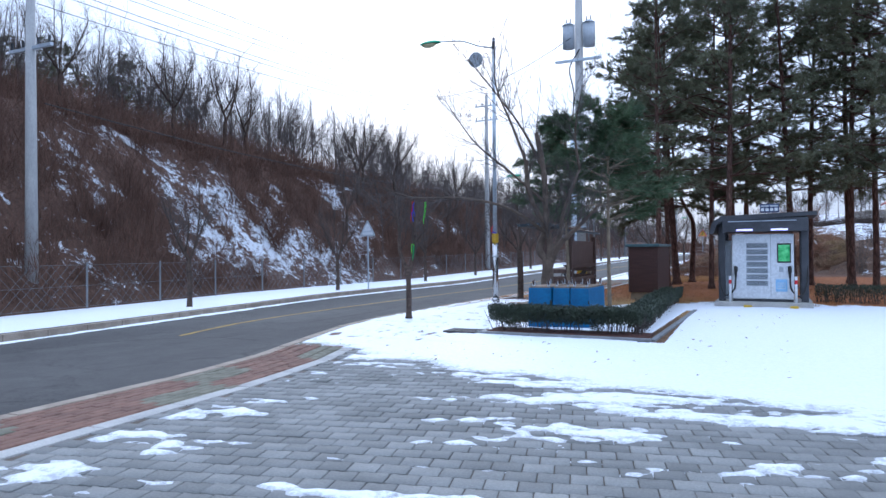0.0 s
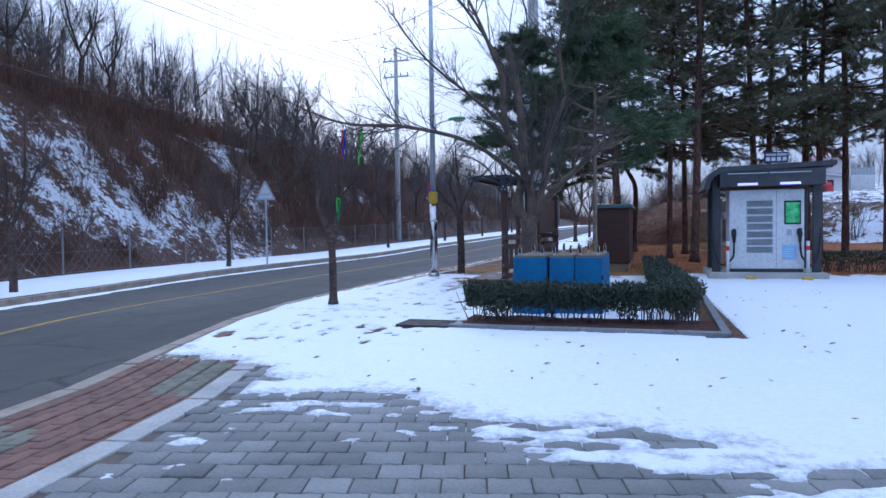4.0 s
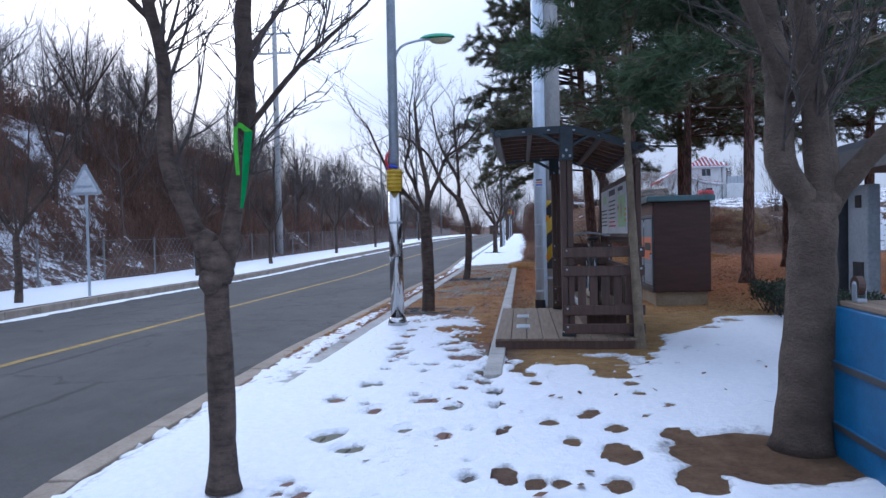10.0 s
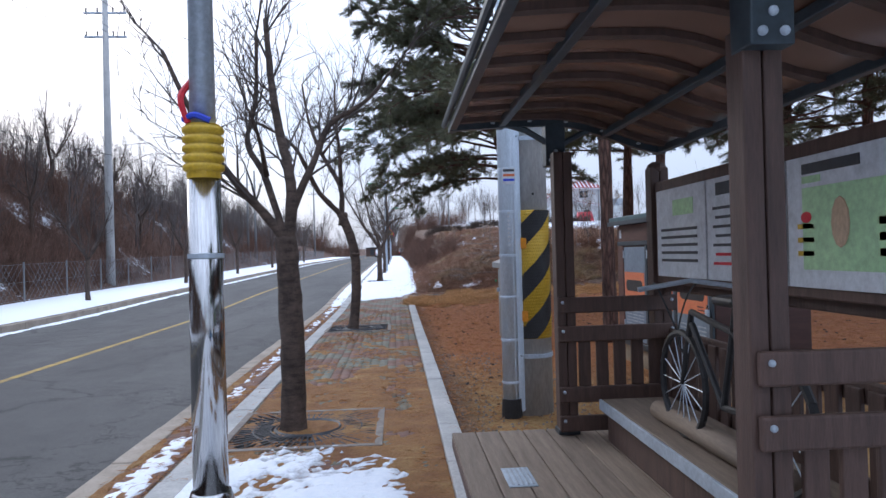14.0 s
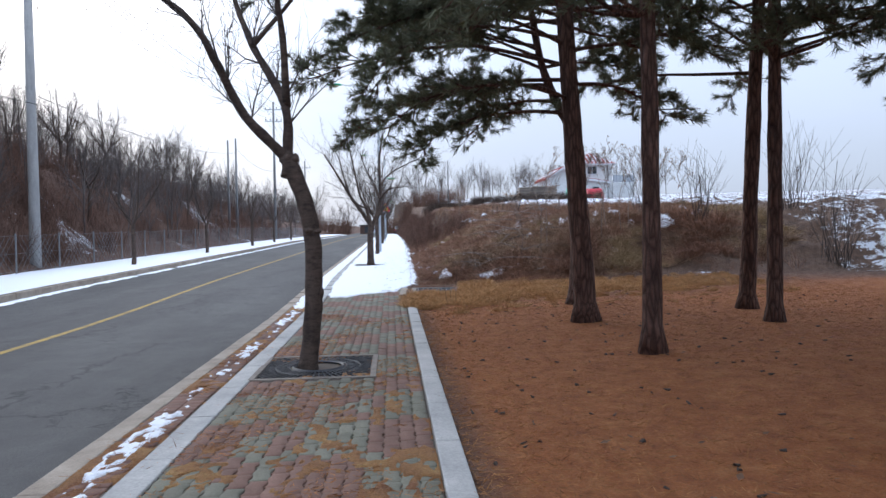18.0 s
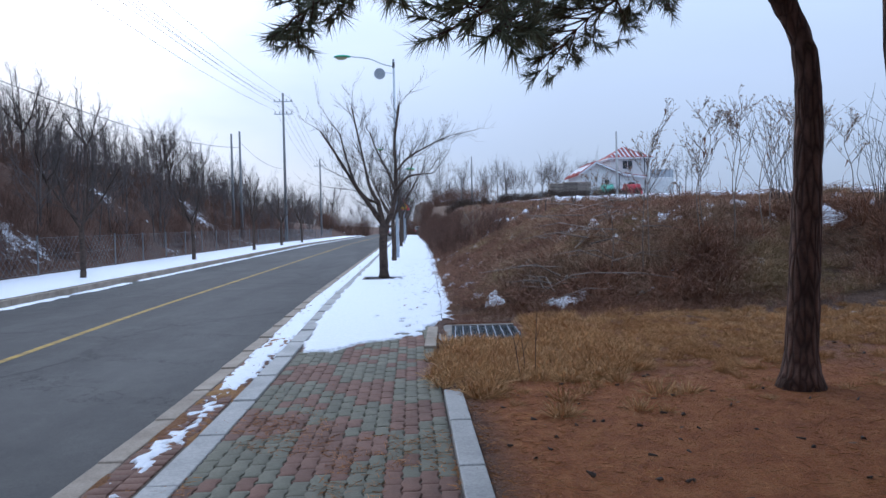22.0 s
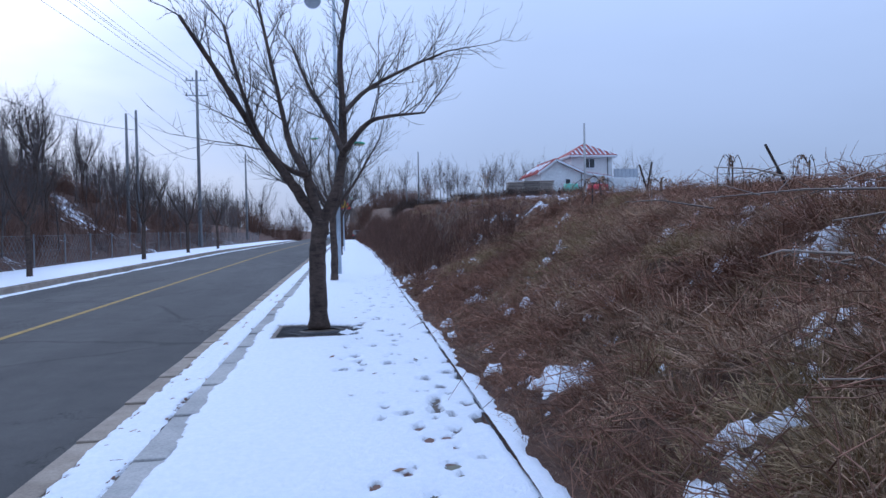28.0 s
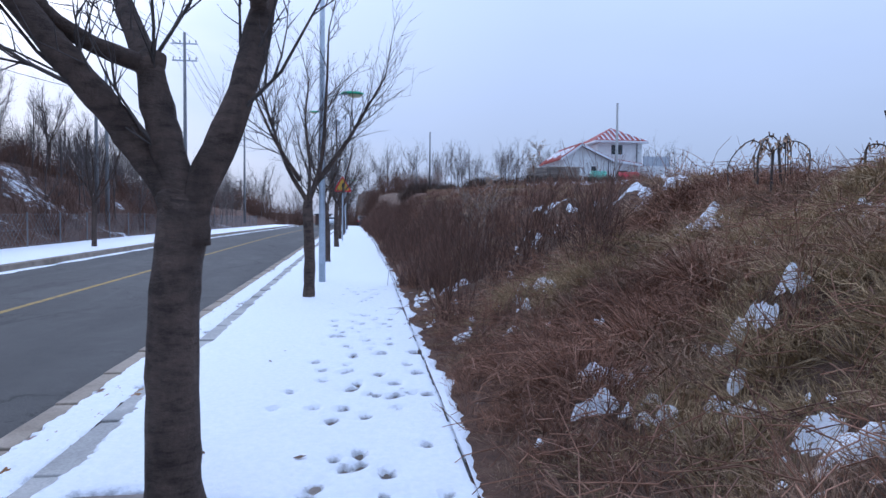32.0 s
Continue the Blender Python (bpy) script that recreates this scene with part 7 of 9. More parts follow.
# ---- weed bank on the near side ----
def tussock(seed, n, r, h):
    """A clump of arching dry stalks, each of two bent pieces."""
    q = np.random.default_rng(seed)
    a = q.uniform(0, math.tau, n)
    rad = r * q.uniform(0, 1, n) ** 0.7
    out = np.stack([np.cos(a), np.sin(a), 0 * a], 1)
    p = out * (rad * 0.6)[:, None]
    lean = 0.2 + 1.1 * rad / r + q.normal(size=n) * 0.35
    d = out * np.sin(lean)[:, None] + np.array([[0, 0, 1.0]]) * np.cos(lean)[:, None]
    L = h * q.uniform(0.35, 1.0, n)
    m = p + d * (L * 0.6)[:, None]
    side = np.cross(d, q.normal(size=(n, 3)))
    side /= np.linalg.norm(side, axis=1)[:, None] + 1e-9
    w = q.uniform(0.0018, 0.0045, n)[:, None]
    e = m + turn_any(d, q.uniform(0.2, 0.9, n), q) * (L * 0.45)[:, None]
    e[:, 2] -= 0.22 * L
    v = np.stack([p - side * w, p + side * w, m + side * w * 0.8, m - side * w * 0.8, e], 1).reshape(-1, 3)
    b = np.arange(n)[:, None] * 5
    f = np.concatenate([b + np.array([[0, 1, 2]]), b + np.array([[0, 2, 3]]), b + np.array([[3, 2, 4]])])
    return v, f


tus = [tussock(400 + i, 105, 0.30 + 0.05 * (i % 3), 0.33 + 0.04 * (i % 4)) for i in range(8)]
bank_sets = {"a": [], "b": [], "c": []}
for _ in range(9500):
    x = edge_x(50) + rng.uniform(0, 1) ** 1.2 * 9.5
    y = rng.uniform(42.3, 58) if rng.random() < 0.75 else rng.uniform(42, 95)
    if rng.random() < 0.12:
        x, y = rng.uniform(0.8, 6), rng.uniform(42.5, 45)
    d = bank_d(x, y)
    if d < (0.08 if y > 43.6 else -0.7) or bank_cover(x, y) > -0.02 or (x < 1.5 and y < 42.9):
        continue
    k = nz(x * 0.45, y * 0.45, 30) + 0.6 * nz(x * 1.5, y * 1.5, 31)
    s = (0.42 + 0.58 * sstep(0, 1.4, d)) * rng.uniform(0.55, 1.15) * (1.15 if k > 0.1 else 0.9)
    key = "a" if k > 0.12 else "b" if k > -0.25 else "c"
    if d < 1.0 and rng.random() < 0.6:
        key = "a"
    bank_sets[key].append((x, y, height(x, y) - 0.03, s))
M_WEED_RED = plain("russet_weed", (0.19, 0.095, 0.062), (0.38, 0.21, 0.135), 0.9, 0.95, 0, 0.0, 0.01, None, "World", 5, 0.5)
M_WEED_OLIVE = plain("olive_dead_grass", (0.26, 0.185, 0.10), (0.50, 0.36, 0.20), 0.9, 0.95, 0, 0.0, 0.01, None, "World", 5, 0.45)
for key, mt, lab in (("a", M_WEED_RED, "tangled russet dead weeds covering the bank"), ("b", M_WEED, "clumps of brown dry weeds on the bank"), ("c", M_WEED_OLIVE, "matted tan and olive dead grass on the bank")):
    v, f = scatter(tus, bank_sets[key], rng)
    tagged(new("bank_weeds", np_mesh("bank_weeds", v, f, [mt])), lab, "weeds", kind="stuff")
wv = [shrub(300 + i, 0.75, 14, 0.95) for i in range(6)]
spots = []
for _ in range(1000):
    x, y = edge_x(50) + 0.1 + rng.uniform(0, 1) ** 1.1 * 8.5, rng.uniform(41, 90)
    if bank_d(x, y) > 0.15 and bank_cover(x, y) < -0.1:
        spots.append((x, y, height(x, y) - 0.03, rng.uniform(0.3, 0.7)))
v, f = scatter(wv, spots, rng)
tagged(new("bank_brush", np_mesh("bank_brush", v, f, [M_WEED_RED])), "low leafless brown brush on the bank", "shrubs", kind="stuff")
# thicker thicket where the bank follows the footway further on
tv = [shrub(340 + i, 1.3, 30, 0.6) for i in range(4)]
spots = [(FOOT_X + rng.uniform(0.2, 2.6), y, 0, rng.uniform(0.6, 1.1)) for y in rng.uniform(56, 140, 260)]
spots = [(x, y, height(x, y) - 0.05, s) for x, y, _, s in spots]
v, f = scatter(tv, spots, rng)
tagged(new("thicket", np_mesh("thicket", v, f, [M_BRUSH])), "reddish-brown thicket beside the footway", "shrubs", kind="stuff")

# low tangle of dead stems lying over the weeds
n = 9000
x_ = edge_x(50) + 0.15 + rng.uniform(0, 1, n) ** 1.2 * 8.5
y_ = np.where(rng.random(n) < 0.8, rng.uniform(43.2, 58, n), rng.uniform(43, 75, n))
A = np.array([(x, y, height(x, y) + rng.uniform(0.03, 0.30)) for x, y in zip(x_, y_) if bank_d(x, y) > 0.15 and bank_cover(x, y) < 0.1])
D = rng.normal(size=(len(A), 3)) * np.array([1, 1, 0.45])
D /= np.linalg.norm(D, axis=1)[:, None]
L = rng.uniform(0.10, 0.32, len(A))[:, None]
Mi = A + D * L
E_ = Mi + turn_any(D, rng.uniform(0.2, 0.9, len(A)), rng) * L - np.array([0, 0, 0.05])
v, f = merge([rods(A, Mi, 0.0045, 0.0035, 3), rods(Mi, E_, 0.0035, 0.002, 3)])
tagged(new("dead_stems", np_mesh("dead_stems", v, f, [M_WEED_RED])), "tangle of thin dead stems lying over the bank", "weeds", kind="stuff")
# dark scrub closing the far end of the road
spots = [(x, y, height(x, y) - 0.1, s) for x, y, s in zip(rng.uniform(-34, 14, 240), rng.uniform(158, 185, 240), rng.uniform(1.4, 3.2, 240)) if not (-9.5 < x < -1.5)]
v, f = scatter(tv, spots, rng)
tagged(new("far_scrub", np_mesh("far_scrub", v, f, [M_BRUSH])), "brown scrub at the far end of the road", "shrubs", kind="stuff")

# fallen pale branches
A, B, RA, RB = [], [], [], []
for cx, cy, n_ in ((2.6, 44.1, 13), (3.3, 44.8, 8), (3.0, 46.2, 7), (4.8, 47.5, 5), (3.6, 49.0, 4)):
    for _ in range(n_):
        a = rng.uniform(0, math.tau)
        L = rng.uniform(0.7, 1.9)
        p = np.array([cx + rng.normal() * 0.4, cy + rng.normal() * 0.35, 0])
        p[2] = height(p[0], p[1]) + rng.uniform(0.12, 0.40)
        d = np.array([math.cos(a), math.sin(a) * 0.7, rng.uniform(-0.15, 0.12)])
        q = p + d * L
        q[2] = max(q[2], height(q[0], q[1]) + 0.03)
        m_ = (p + q) / 2 + np.array([rng.normal() * 0.06, rng.normal() * 0.06, rng.uniform(0.03, 0.14)])
        A += [p, m_]; B += [m_, q]; RA += [0.011, 0.008]; RB += [0.008, 0.004]
        for _ in range(2):
            t = rng.uniform(0.3, 0.9)
            s = p + (q - p) * t
            e = s + np.array([rng.normal(), rng.normal(), rng.uniform(0, 0.8)]) * 0.22
            A.append(s); B.append(e); RA.append(0.006); RB.append(0.003)
v, f = rods(np.array(A), np.array(B), np.array(RA), np.array(RB), 4)
M_PALE_TWIG = plain("pale_dead_wood", (0.20, 0.165, 0.14), (0.36, 0.31, 0.265), 4.0, 0.9, 0, 0.0, 0.01, None, "World", 9, 0.3)
tagged(new("cut_branches", np_mesh("cut_branches", v, f, [M_PALE_TWIG])), "heap of pale cut branches lying on the bank", "branchwork", kind="stuff")

# tall seed-head weeds on the crest
def tall_weed(m, h, seed, label="tall dry weed with sparse shoots and small seed heads"):
    r = np.random.default_rng(seed)
    s = thing("tall_weed", m, label, "weed", "tall weeds")
    stem = smooth_path([(0, 0, -0.05), (r.normal() * 0.07, r.normal() * 0.07, h * 0.4), (r.normal() * 0.14, r.normal() * 0.14, h * 0.75), (r.normal() * 0.24, r.normal() * 0.24, h)], 5)
    part("stem", tubed(stem, [0.010 * (1 - 0.75 * i / (len(stem) - 1)) for i in range(len(stem))], 6), M_PALE_TWIG, s)
    A, B, R, L, H = [], [], [], [], []
    for _ in range(15):
        t = r.uniform(0.38, 0.97)
        c = np.array(stem[int(t * (len(stem) - 1))])
        az = r.uniform(0, math.tau)
        d = np.array([math.cos(az) * 0.62, math.sin(az) * 0.62, 0.85])
        e = c + d * h * 0.34 * (1.25 - t) * r.uniform(0.6, 1.3)
        mid = c + (e - c) * 0.5 + np.array([math.cos(az), math.sin(az), 0]) * 0.03
        A += [c, mid]; B += [mid, e]; R += [0.006, 0.0045]
        for _ in range(5):
            q = c + (e - c) * r.uniform(0.35, 1.0)
            g = turn_any((d / np.linalg.norm(d))[None], np.array([r.uniform(0.3, 0.9)]), r)[0] * r.uniform(0.06, 0.20)
            A.append(q); B.append(q + g); R.append(0.003)
            for _ in range(3):
                L.append(q + g * r.uniform(0.4, 1.1) + r.normal(size=3) * 0.012)
        if r.random() < 0.25:
            H.append(c + (e - c) * r.uniform(0.1, 0.6))
    v, f = rods(np.array(A), np.array(B), np.array(R), np.array(R) * 0.7, 3)
    part("shoot_spray", np_mesh("shoot_spray", v, f, [M_PALE_TWIG]), M_PALE_TWIG, s)["kind"] = "stuff"
    L = np.array(L)
    v, f = blades(L, turn_any(np.tile(np.array([[0, 0, 1.0]]), (len(L), 1)), r.uniform(0, 1.4, len(L)), r), r.uniform(0.018, 0.035, len(L)), r.uniform(0.014, 0.026, len(L)), r)
    part("seed_spray", np_mesh("seed_spray", v, f, [M_WEED]), M_WEED, s)["kind"] = "stuff"
    if H:
        H = np.array(H)
        v, f = blades(H, turn_any(np.tile(np.array([[0, 0, -1.0]]), (len(H), 1)), r.uniform(0, 0.4, len(H)), r), r.uniform(0.12, 0.2, len(H)), r.uniform(0.03, 0.05, len(H)), r)
        part("leaf_tatter", np_mesh("leaf_tatter", v, f, [M_WEED_RED]), M_WEED_RED, s)["kind"] = "stuff"
    return s


for i, (x, y, top) in enumerate(((3.75, 43.9, 3.45), (4.0, 44.3, 3.1), (4.9, 44.2, 3.65), (5.1, 44.5, 3.45), (5.45, 44.1, 3.55), (5.75, 44.6, 3.75), (6.05, 44.2, 3.6), (6.4, 44.7, 3.7), (6.8, 44.4, 3.55), (7.3, 44.9, 3.6), (3.2, 44.0, 2.4), (7.9, 44.6, 3.5))):
    tall_weed(pose(x, y, height(x, y) - 0.02), top - height(x, y), 70 + i)
for i, (x, y, h) in enumerate(((2.1, 61.5, 1.25), (2.5, 62.3, 1.45), (2.9, 62.8, 1.3), (3.3, 61.9, 1.35), (2.3, 63.4, 1.2))):
    tall_weed(pose(x, y, height(x, y) - 0.02), h, 90 + i)
for i, (x, y, h, lean) in enumerate(((0.85, 39.0, 0.62, -0.10), (1.02, 39.15, 0.70, 0.03), (0.95, 39.3, 0.45, -0.05))):
    s = thing("dead_stalk", pose(x, y, height(x, y) - 0.02), "thin bare weed stalk in the dry grass", "weed", "dead stalks")
    part("stem", tubed([(0, 0, 0), (lean * 0.4, 0.01, h * 0.5), (lean, 0.0, h)], [0.005, 0.004, 0.002], 5), M_TWIG, s)
    part("side_shoot", tubed([(lean * 0.4, 0.01, h * 0.5), (lean * 0.4 + 0.05, 0.02, h * 0.72)], [0.003, 0.0015], 4), M_TWIG, s)
# leafless bushes on the slope behind the pines
bush_v = [shrub(760 + i, 2.0, 34, 0.45) for i in range(3)]
for i, (x, y, s) in enumerate(((8.1, 43.9, 1.0), (7.2, 45.4, 0.95), (10.2, 41.2, 1.1), (12.0, 40.5, 1.1), (13.8, 39.8, 1.0), (11.0, 44.5, 1.1))):
    v, f = scatter([bush_v[i % 3]], [(0, 0, 0, s)], rng)
    bu = thing("bare_bush", pose(x, y, height(x, y) - 0.03), "leafless grey bush with upright stems on the slope", "bush", "bare bushes")
    part("stem_clump", np_mesh("stem_clump", v, f, [M_TWIG]), M_TWIG, bu)["kind"] = "stuff"
# withered vines over stakes along the crest
for i, (x, y, h) in enumerate(((4.4, 55.6, 0.6), (4.75, 55.9, 0.65), (5.9, 55.6, 0.5), (6.9, 54.6, 0.8), (7.9, 54.9, 0.6), (8.8, 55.0, 0.8))):
    r = np.random.default_rng(500 + i)
    s = thing("withered_vine", pose(x, y, height(x, y) - 0.03), "withered brown vine drooping over a garden stake", "vine", "vines")
    part("stake", tubed([(0, 0, -0.1), (0.05 * r.normal(), 0.03, h)], 0.016, 6), M_TWIG, s)
    for k in range(4):
        e = Vector((r.normal() * 0.22, r.normal() * 0.15, h * r.uniform(0.1, 0.6)))
        sp = smooth_path([(0, 0, h * 0.9), (e.x * 0.5, e.y * 0.5, h * 1.12), (e.x, e.y, e.z + 0.3), tuple(e)], 5)
        v, f = rods(np.array(sp[:-1]), np.array(sp[1:]), 0.008, 0.006, 5)
        n_ = 26
        q = np.array([sp[r.integers(len(sp))] for _ in range(n_)]) + r.normal(size=(n_, 3)) * 0.025
        v2, f2 = blades(q, turn_any(np.tile(np.array([[0, 0, -1.0]]), (n_, 1)), r.uniform(0, 1.0, n_), r), r.uniform(0.04, 0.10, n_), r.uniform(0.015, 0.03, n_), r)
        st = part("vine_stem", np_mesh("vine_stem", v, f, [M_TWIG]), M_TWIG, s)
        part("leaf_tatter", np_mesh("leaf_tatter", v2, f2, [M_WEED]), M_WEED, st)["kind"] = "stuff"
for i, (x0, x1, y, h) in enumerate(((5.05, 5.55, 50.7, 0.95), (5.05, 5.30, 54.7, 0.85), (5.31, 5.12, 54.7, 0.85))):
    s = thing("stake", pose(x1, y, height(x1, y) - 0.05), "dark leaning wooden stake stuck in the bank", "stake", "stakes")
    part("pole", tubed([(0, 0, 0), (x0 - x1, 0.05, h)], [0.022, 0.018], 8), M_TWIG, s)
    part("tie", tubed([((x0 - x1) * 0.6, 0.02, h * 0.58), ((x0 - x1) * 0.64, 0.05, h * 0.64)], 0.026, 8), M_BLACK, s)

# ---- dry grass fringe by the drain, needle litter, small stones ----
gt = [tussock(440 + i, 110, 0.14, 0.19 + 0.03 * (i % 3)) for i in range(5)]
spots = []
for _ in range(4200):
    x, y = rng.uniform(0.0, 7.5), rng.uniform(37.6, 43.0)
    d = bank_d(x, y)
    if y < 38.8 and x < 0.3 or (0.05 < x < 1.45 and y > 41.15) or x < 0.12 + 0.06 * nz(y * 2, 3, 1) and y < 41.0 and rng.random() < 0.6:
        continue
    if x < 0.2 and y > 40.2:
        continue
    lim = 38.7 + 0.12 * (x - 0.2) + 0.8 * nz(x * 1.3, y * 1.3, 40)
    if y < lim and rng.random() < 0.93 or d > 0.4:
        continue
    spots.append((x, y, max(height(x, y), rise(y)) - 0.01, rng.uniform(0.4, 1.15) * (1.0 if x < 2.2 else 0.62)))
v, f = scatter(gt, spots, rng)
tagged(new("dry_grass", np_mesh("dry_grass", v, f, [M_STRAW])), "tufts of straw-coloured dry grass at the soil edge", "grass", kind="stuff")
n = 52000
x_ = 0.26 + rng.uniform(0, 1, n) ** 1.4 * 8
y_ = rng.uniform(25.0, 42, n)
P = np.array([(x, y, height(x, y) + 0.002) for x, y in zip(x_, y_) if bank_d(x, y) < 0.2])
D = np.stack([rng.normal(size=len(P)), rng.normal(size=len(P)), rng.uniform(0.02, 0.35, len(P))], 1)
D /= np.linalg.norm(D, axis=1)[:, None]
v, f = blades(P, D, rng.uniform(0.04, 0.11, len(P)), rng.uniform(0.003, 0.006, len(P)), rng)
tagged(new("pine_needle_litter", np_mesh("pine_needle_litter", v, f, [M_LITTER])), "rusty fallen pine needles over the soil", "litter", kind="stuff")
# drifts of needles on the pavers and in the gutter strip
n = 34000
x_ = rng.uniform(-2.1, 0.1, n)
y_ = rng.uniform(21.5, 41.5, n)
P = np.array([(x, y, 0.006) for x, y in zip(x_, y_) if nz(x * 1.3, y * 0.8, 50) + 0.4 * nz(x * 4, y * 4, 51) > (0.05 if y > 28 else -0.25) - (0.25 if x < -1.8 else 0)])
D = np.stack([rng.normal(size=len(P)), rng.normal(size=len(P)), rng.uniform(0.0, 0.12, len(P))], 1)
D /= np.linalg.norm(D, axis=1)[:, None]
v, f = blades(P, D, rng.uniform(0.04, 0.10, len(P)), rng.uniform(0.003, 0.006, len(P)), rng)
tagged(new("needle_drifts", np_mesh("needle_drifts", v, f, [M_LITTER])), "thin drifts of brown needles on the paving", "litter", kind="stuff")
# pine cones and broken bark on the needles
n = 420
A = np.array([(x, y, height(x, y) + 0.004) for x, y in zip(0.4 + rng.uniform(0, 1, n) ** 1.3 * 7, rng.uniform(25.5, 40, n))])
D = np.stack([rng.normal(size=n), rng.normal(size=n), rng.uniform(0, 0.3, n)], 1)
D /= np.linalg.norm(D, axis=1)[:, None]
v, f = rods(A, A + D * rng.uniform(0.02, 0.06, (n, 1)), rng.uniform(0.008, 0.02, n), 0.004, 6)
tagged(new("pine_cones", np_mesh("pine_cones", v, f, [M_BARK])), "dark fallen pine cones and bark bits", "litter", kind="stuff")
# dead leaves on snow and needles
n = 420
spots = [(rng.uniform(0.4, 6), rng.uniform(26, 40)) for _ in range(120)] + [(rng.uniform(-0.5, 7), rng.uniform(12.5, 22)) for _ in range(200)] + [(rng.uniform(-1.4, 0.5), rng.uniform(43, 56)) for _ in range(16)]
items = []
for x, y in spots:
    s = rng.uniform(0.02, 0.045)
    a = rng.uniform(0, math.tau)
    z = (max(0.0, height(x, y)) if (x > 0.3 and y > 14.5) else rise(y)) + 0.024
    c, si = math.cos(a), math.sin(a)
    q = np.array([(-1, 0, 0), (0, 0.5, 0.25), (1, 0, 0.35), (0, -0.5, 0.1)]) * s
    R = np.array([[c, -si, 0], [si, c, 0], [0, 0, 1]])
    items.append((q @ R.T + np.array([x, y, z]), np.array([[0, 1, 2, 3]])))
v, f = merge(items)
tagged(new("fallen_leaves", np_mesh("fallen_leaves", v, f, [M_DEADLEAF])), "scattered curled brown leaves on snow and soil", "leaves", kind="stuff")
n = 700
A = np.stack([rng.uniform(0.3, 1.6, n), rng.uniform(24.9, 29.5, n), np.zeros(n)], 1)
A[:, 2] = [height(p[0], p[1]) for p in A]
v, f = rods(A, A + np.array([0, 0, 0.012]), rng.uniform(0.006, 0.015, n), rng.uniform(0.003, 0.008, n), 5)
tagged(new("gravel", np_mesh("gravel", v, f, [M_ROCK])), "loose pale gravel round the pole foot", "gravel", kind="stuff")

# ---- hedge ----
def hedge(name, segs, width, h, leaves, seed, label):
    r = np.random.default_rng(seed)
    s = thing(name, pose(0, 0, 0), label, "hedge")
    P, T, E = [], [], []
    for (x0, y0), (x1, y1), share in segs:
        n = int(leaves * share)
        t = r.uniform(0, 1, n)
        u = r.uniform(-1, 1, n)
        w = r.uniform(0, 1, n) ** 0.45
        dx, dy = x1 - x0, y1 - y0
        L = math.hypot(dx, dy)
        nx, ny = -dy / L, dx / L
        for a, b, c in zip(t, u, w):
            px, py = x0 + dx * a, y0 + dy * a
            hh = h * (1 + 0.12 * nz(px * 1.7, py * 1.7, 60) + 0.05 * nz(px * 6, py * 6, 61))
            ww = width / 2 * (1 + 0.12 * nz(px * 2, py * 2, 62)) * (0.75 + 0.25 * c)
            if c < 0.35 and nz(px * 3, py * 3, 63) < 0.1:
                continue
            b = math.copysign(abs(b) ** 0.5, b)
            P.append((px + nx * ww * b, py + ny * ww * b, 0.06 + hh * c + 0.02 * r.normal()))
        m = int(L * 42)
        for _ in range(m):
            a, b = r.uniform(0, 1), r.uniform(-0.8, 0.8)
            px, py = x0 + dx * a + nx * width / 2 * b * 0.6, y0 + dy * a + ny * width / 2 * b * 0.6
            T.append((px, py, 0.0)); E.append((px + r.normal() * 0.09, py + r.normal() * 0.09, h * r.uniform(0.6, 1.08)))
    P = np.array(P)
    v, f = blades(P, turn_any(np.tile(np.array([[0, 0, 1.0]]), (len(P), 1)), r.uniform(0.1, 1.3, len(P)), r), r.uniform(0.028, 0.05, len(P)), r.uniform(0.016, 0.03, len(P)), r)
    part("foliage", np_mesh("foliage", v, f, [M_HEDGE]), M_HEDGE, s)["kind"] = "stuff"
    v, f = rods(np.array(T), np.array(E), 0.008, 0.003, 4)
    part("stem_clump", np_mesh("stem_clump", v, f, [M_TWIG]), M_TWIG, s)["kind"] = "stuff"
    return s


hedge("hedge", (((1.72, 16.25), (4.55, 16.5), 1.0),), 0.55, 0.45, 22000, 81, "clipped dark green box hedge over red leaf litter")
hedge("hedge", (((4.42, 16.8), (4.05, 22.2), 0.6), ((4.05, 22.2), (3.98, 25.2), 0.4)), 0.50, 0.42, 26000, 82, "dark green box hedge running back beside the snow")
hedge("hedge", (((7.7, 26.2), (15.5, 25.0), 0.8),), 0.6, 0.50, 26000, 83, "low dark shrubs at the edge of the pine soil")
sheet("hedge_bed", steps(1.68, 4.75, 20), steps(15.85, 16.75, 8), lambda x, y: 0.055 + 0.025 * nz(x * 5, y * 5, 70), [plain("red_litter", (0.05, 0.018, 0.014), (0.12, 0.045, 0.03), 8, 0.95, 0, 1.0, 0.03, None, "World", 60)], "bed of reddish dead leaves under the hedge", "ground")
kb = tagged(new("bed_kerb"), "dark blocks round the hedge bed, front row for a channel grate", "kerb", kind="structure")
# front row: plain blocks in place of a long channel grate
for i in range(6):
    part("kerb_stone", boxed(1.62 + i * 0.535, 1.62 + i * 0.535 + 0.525, 15.70, 15.82, -0.05, 0.07, 0.008), M_POLE_GREY, kb)
for i in range(12):
    part("kerb_stone", boxed(4.78, 4.88, 15.85 + i * 0.55, 15.85 + i * 0.55 + 0.54, -0.05, 0.05, 0.008), M_POLE_GREY, kb)
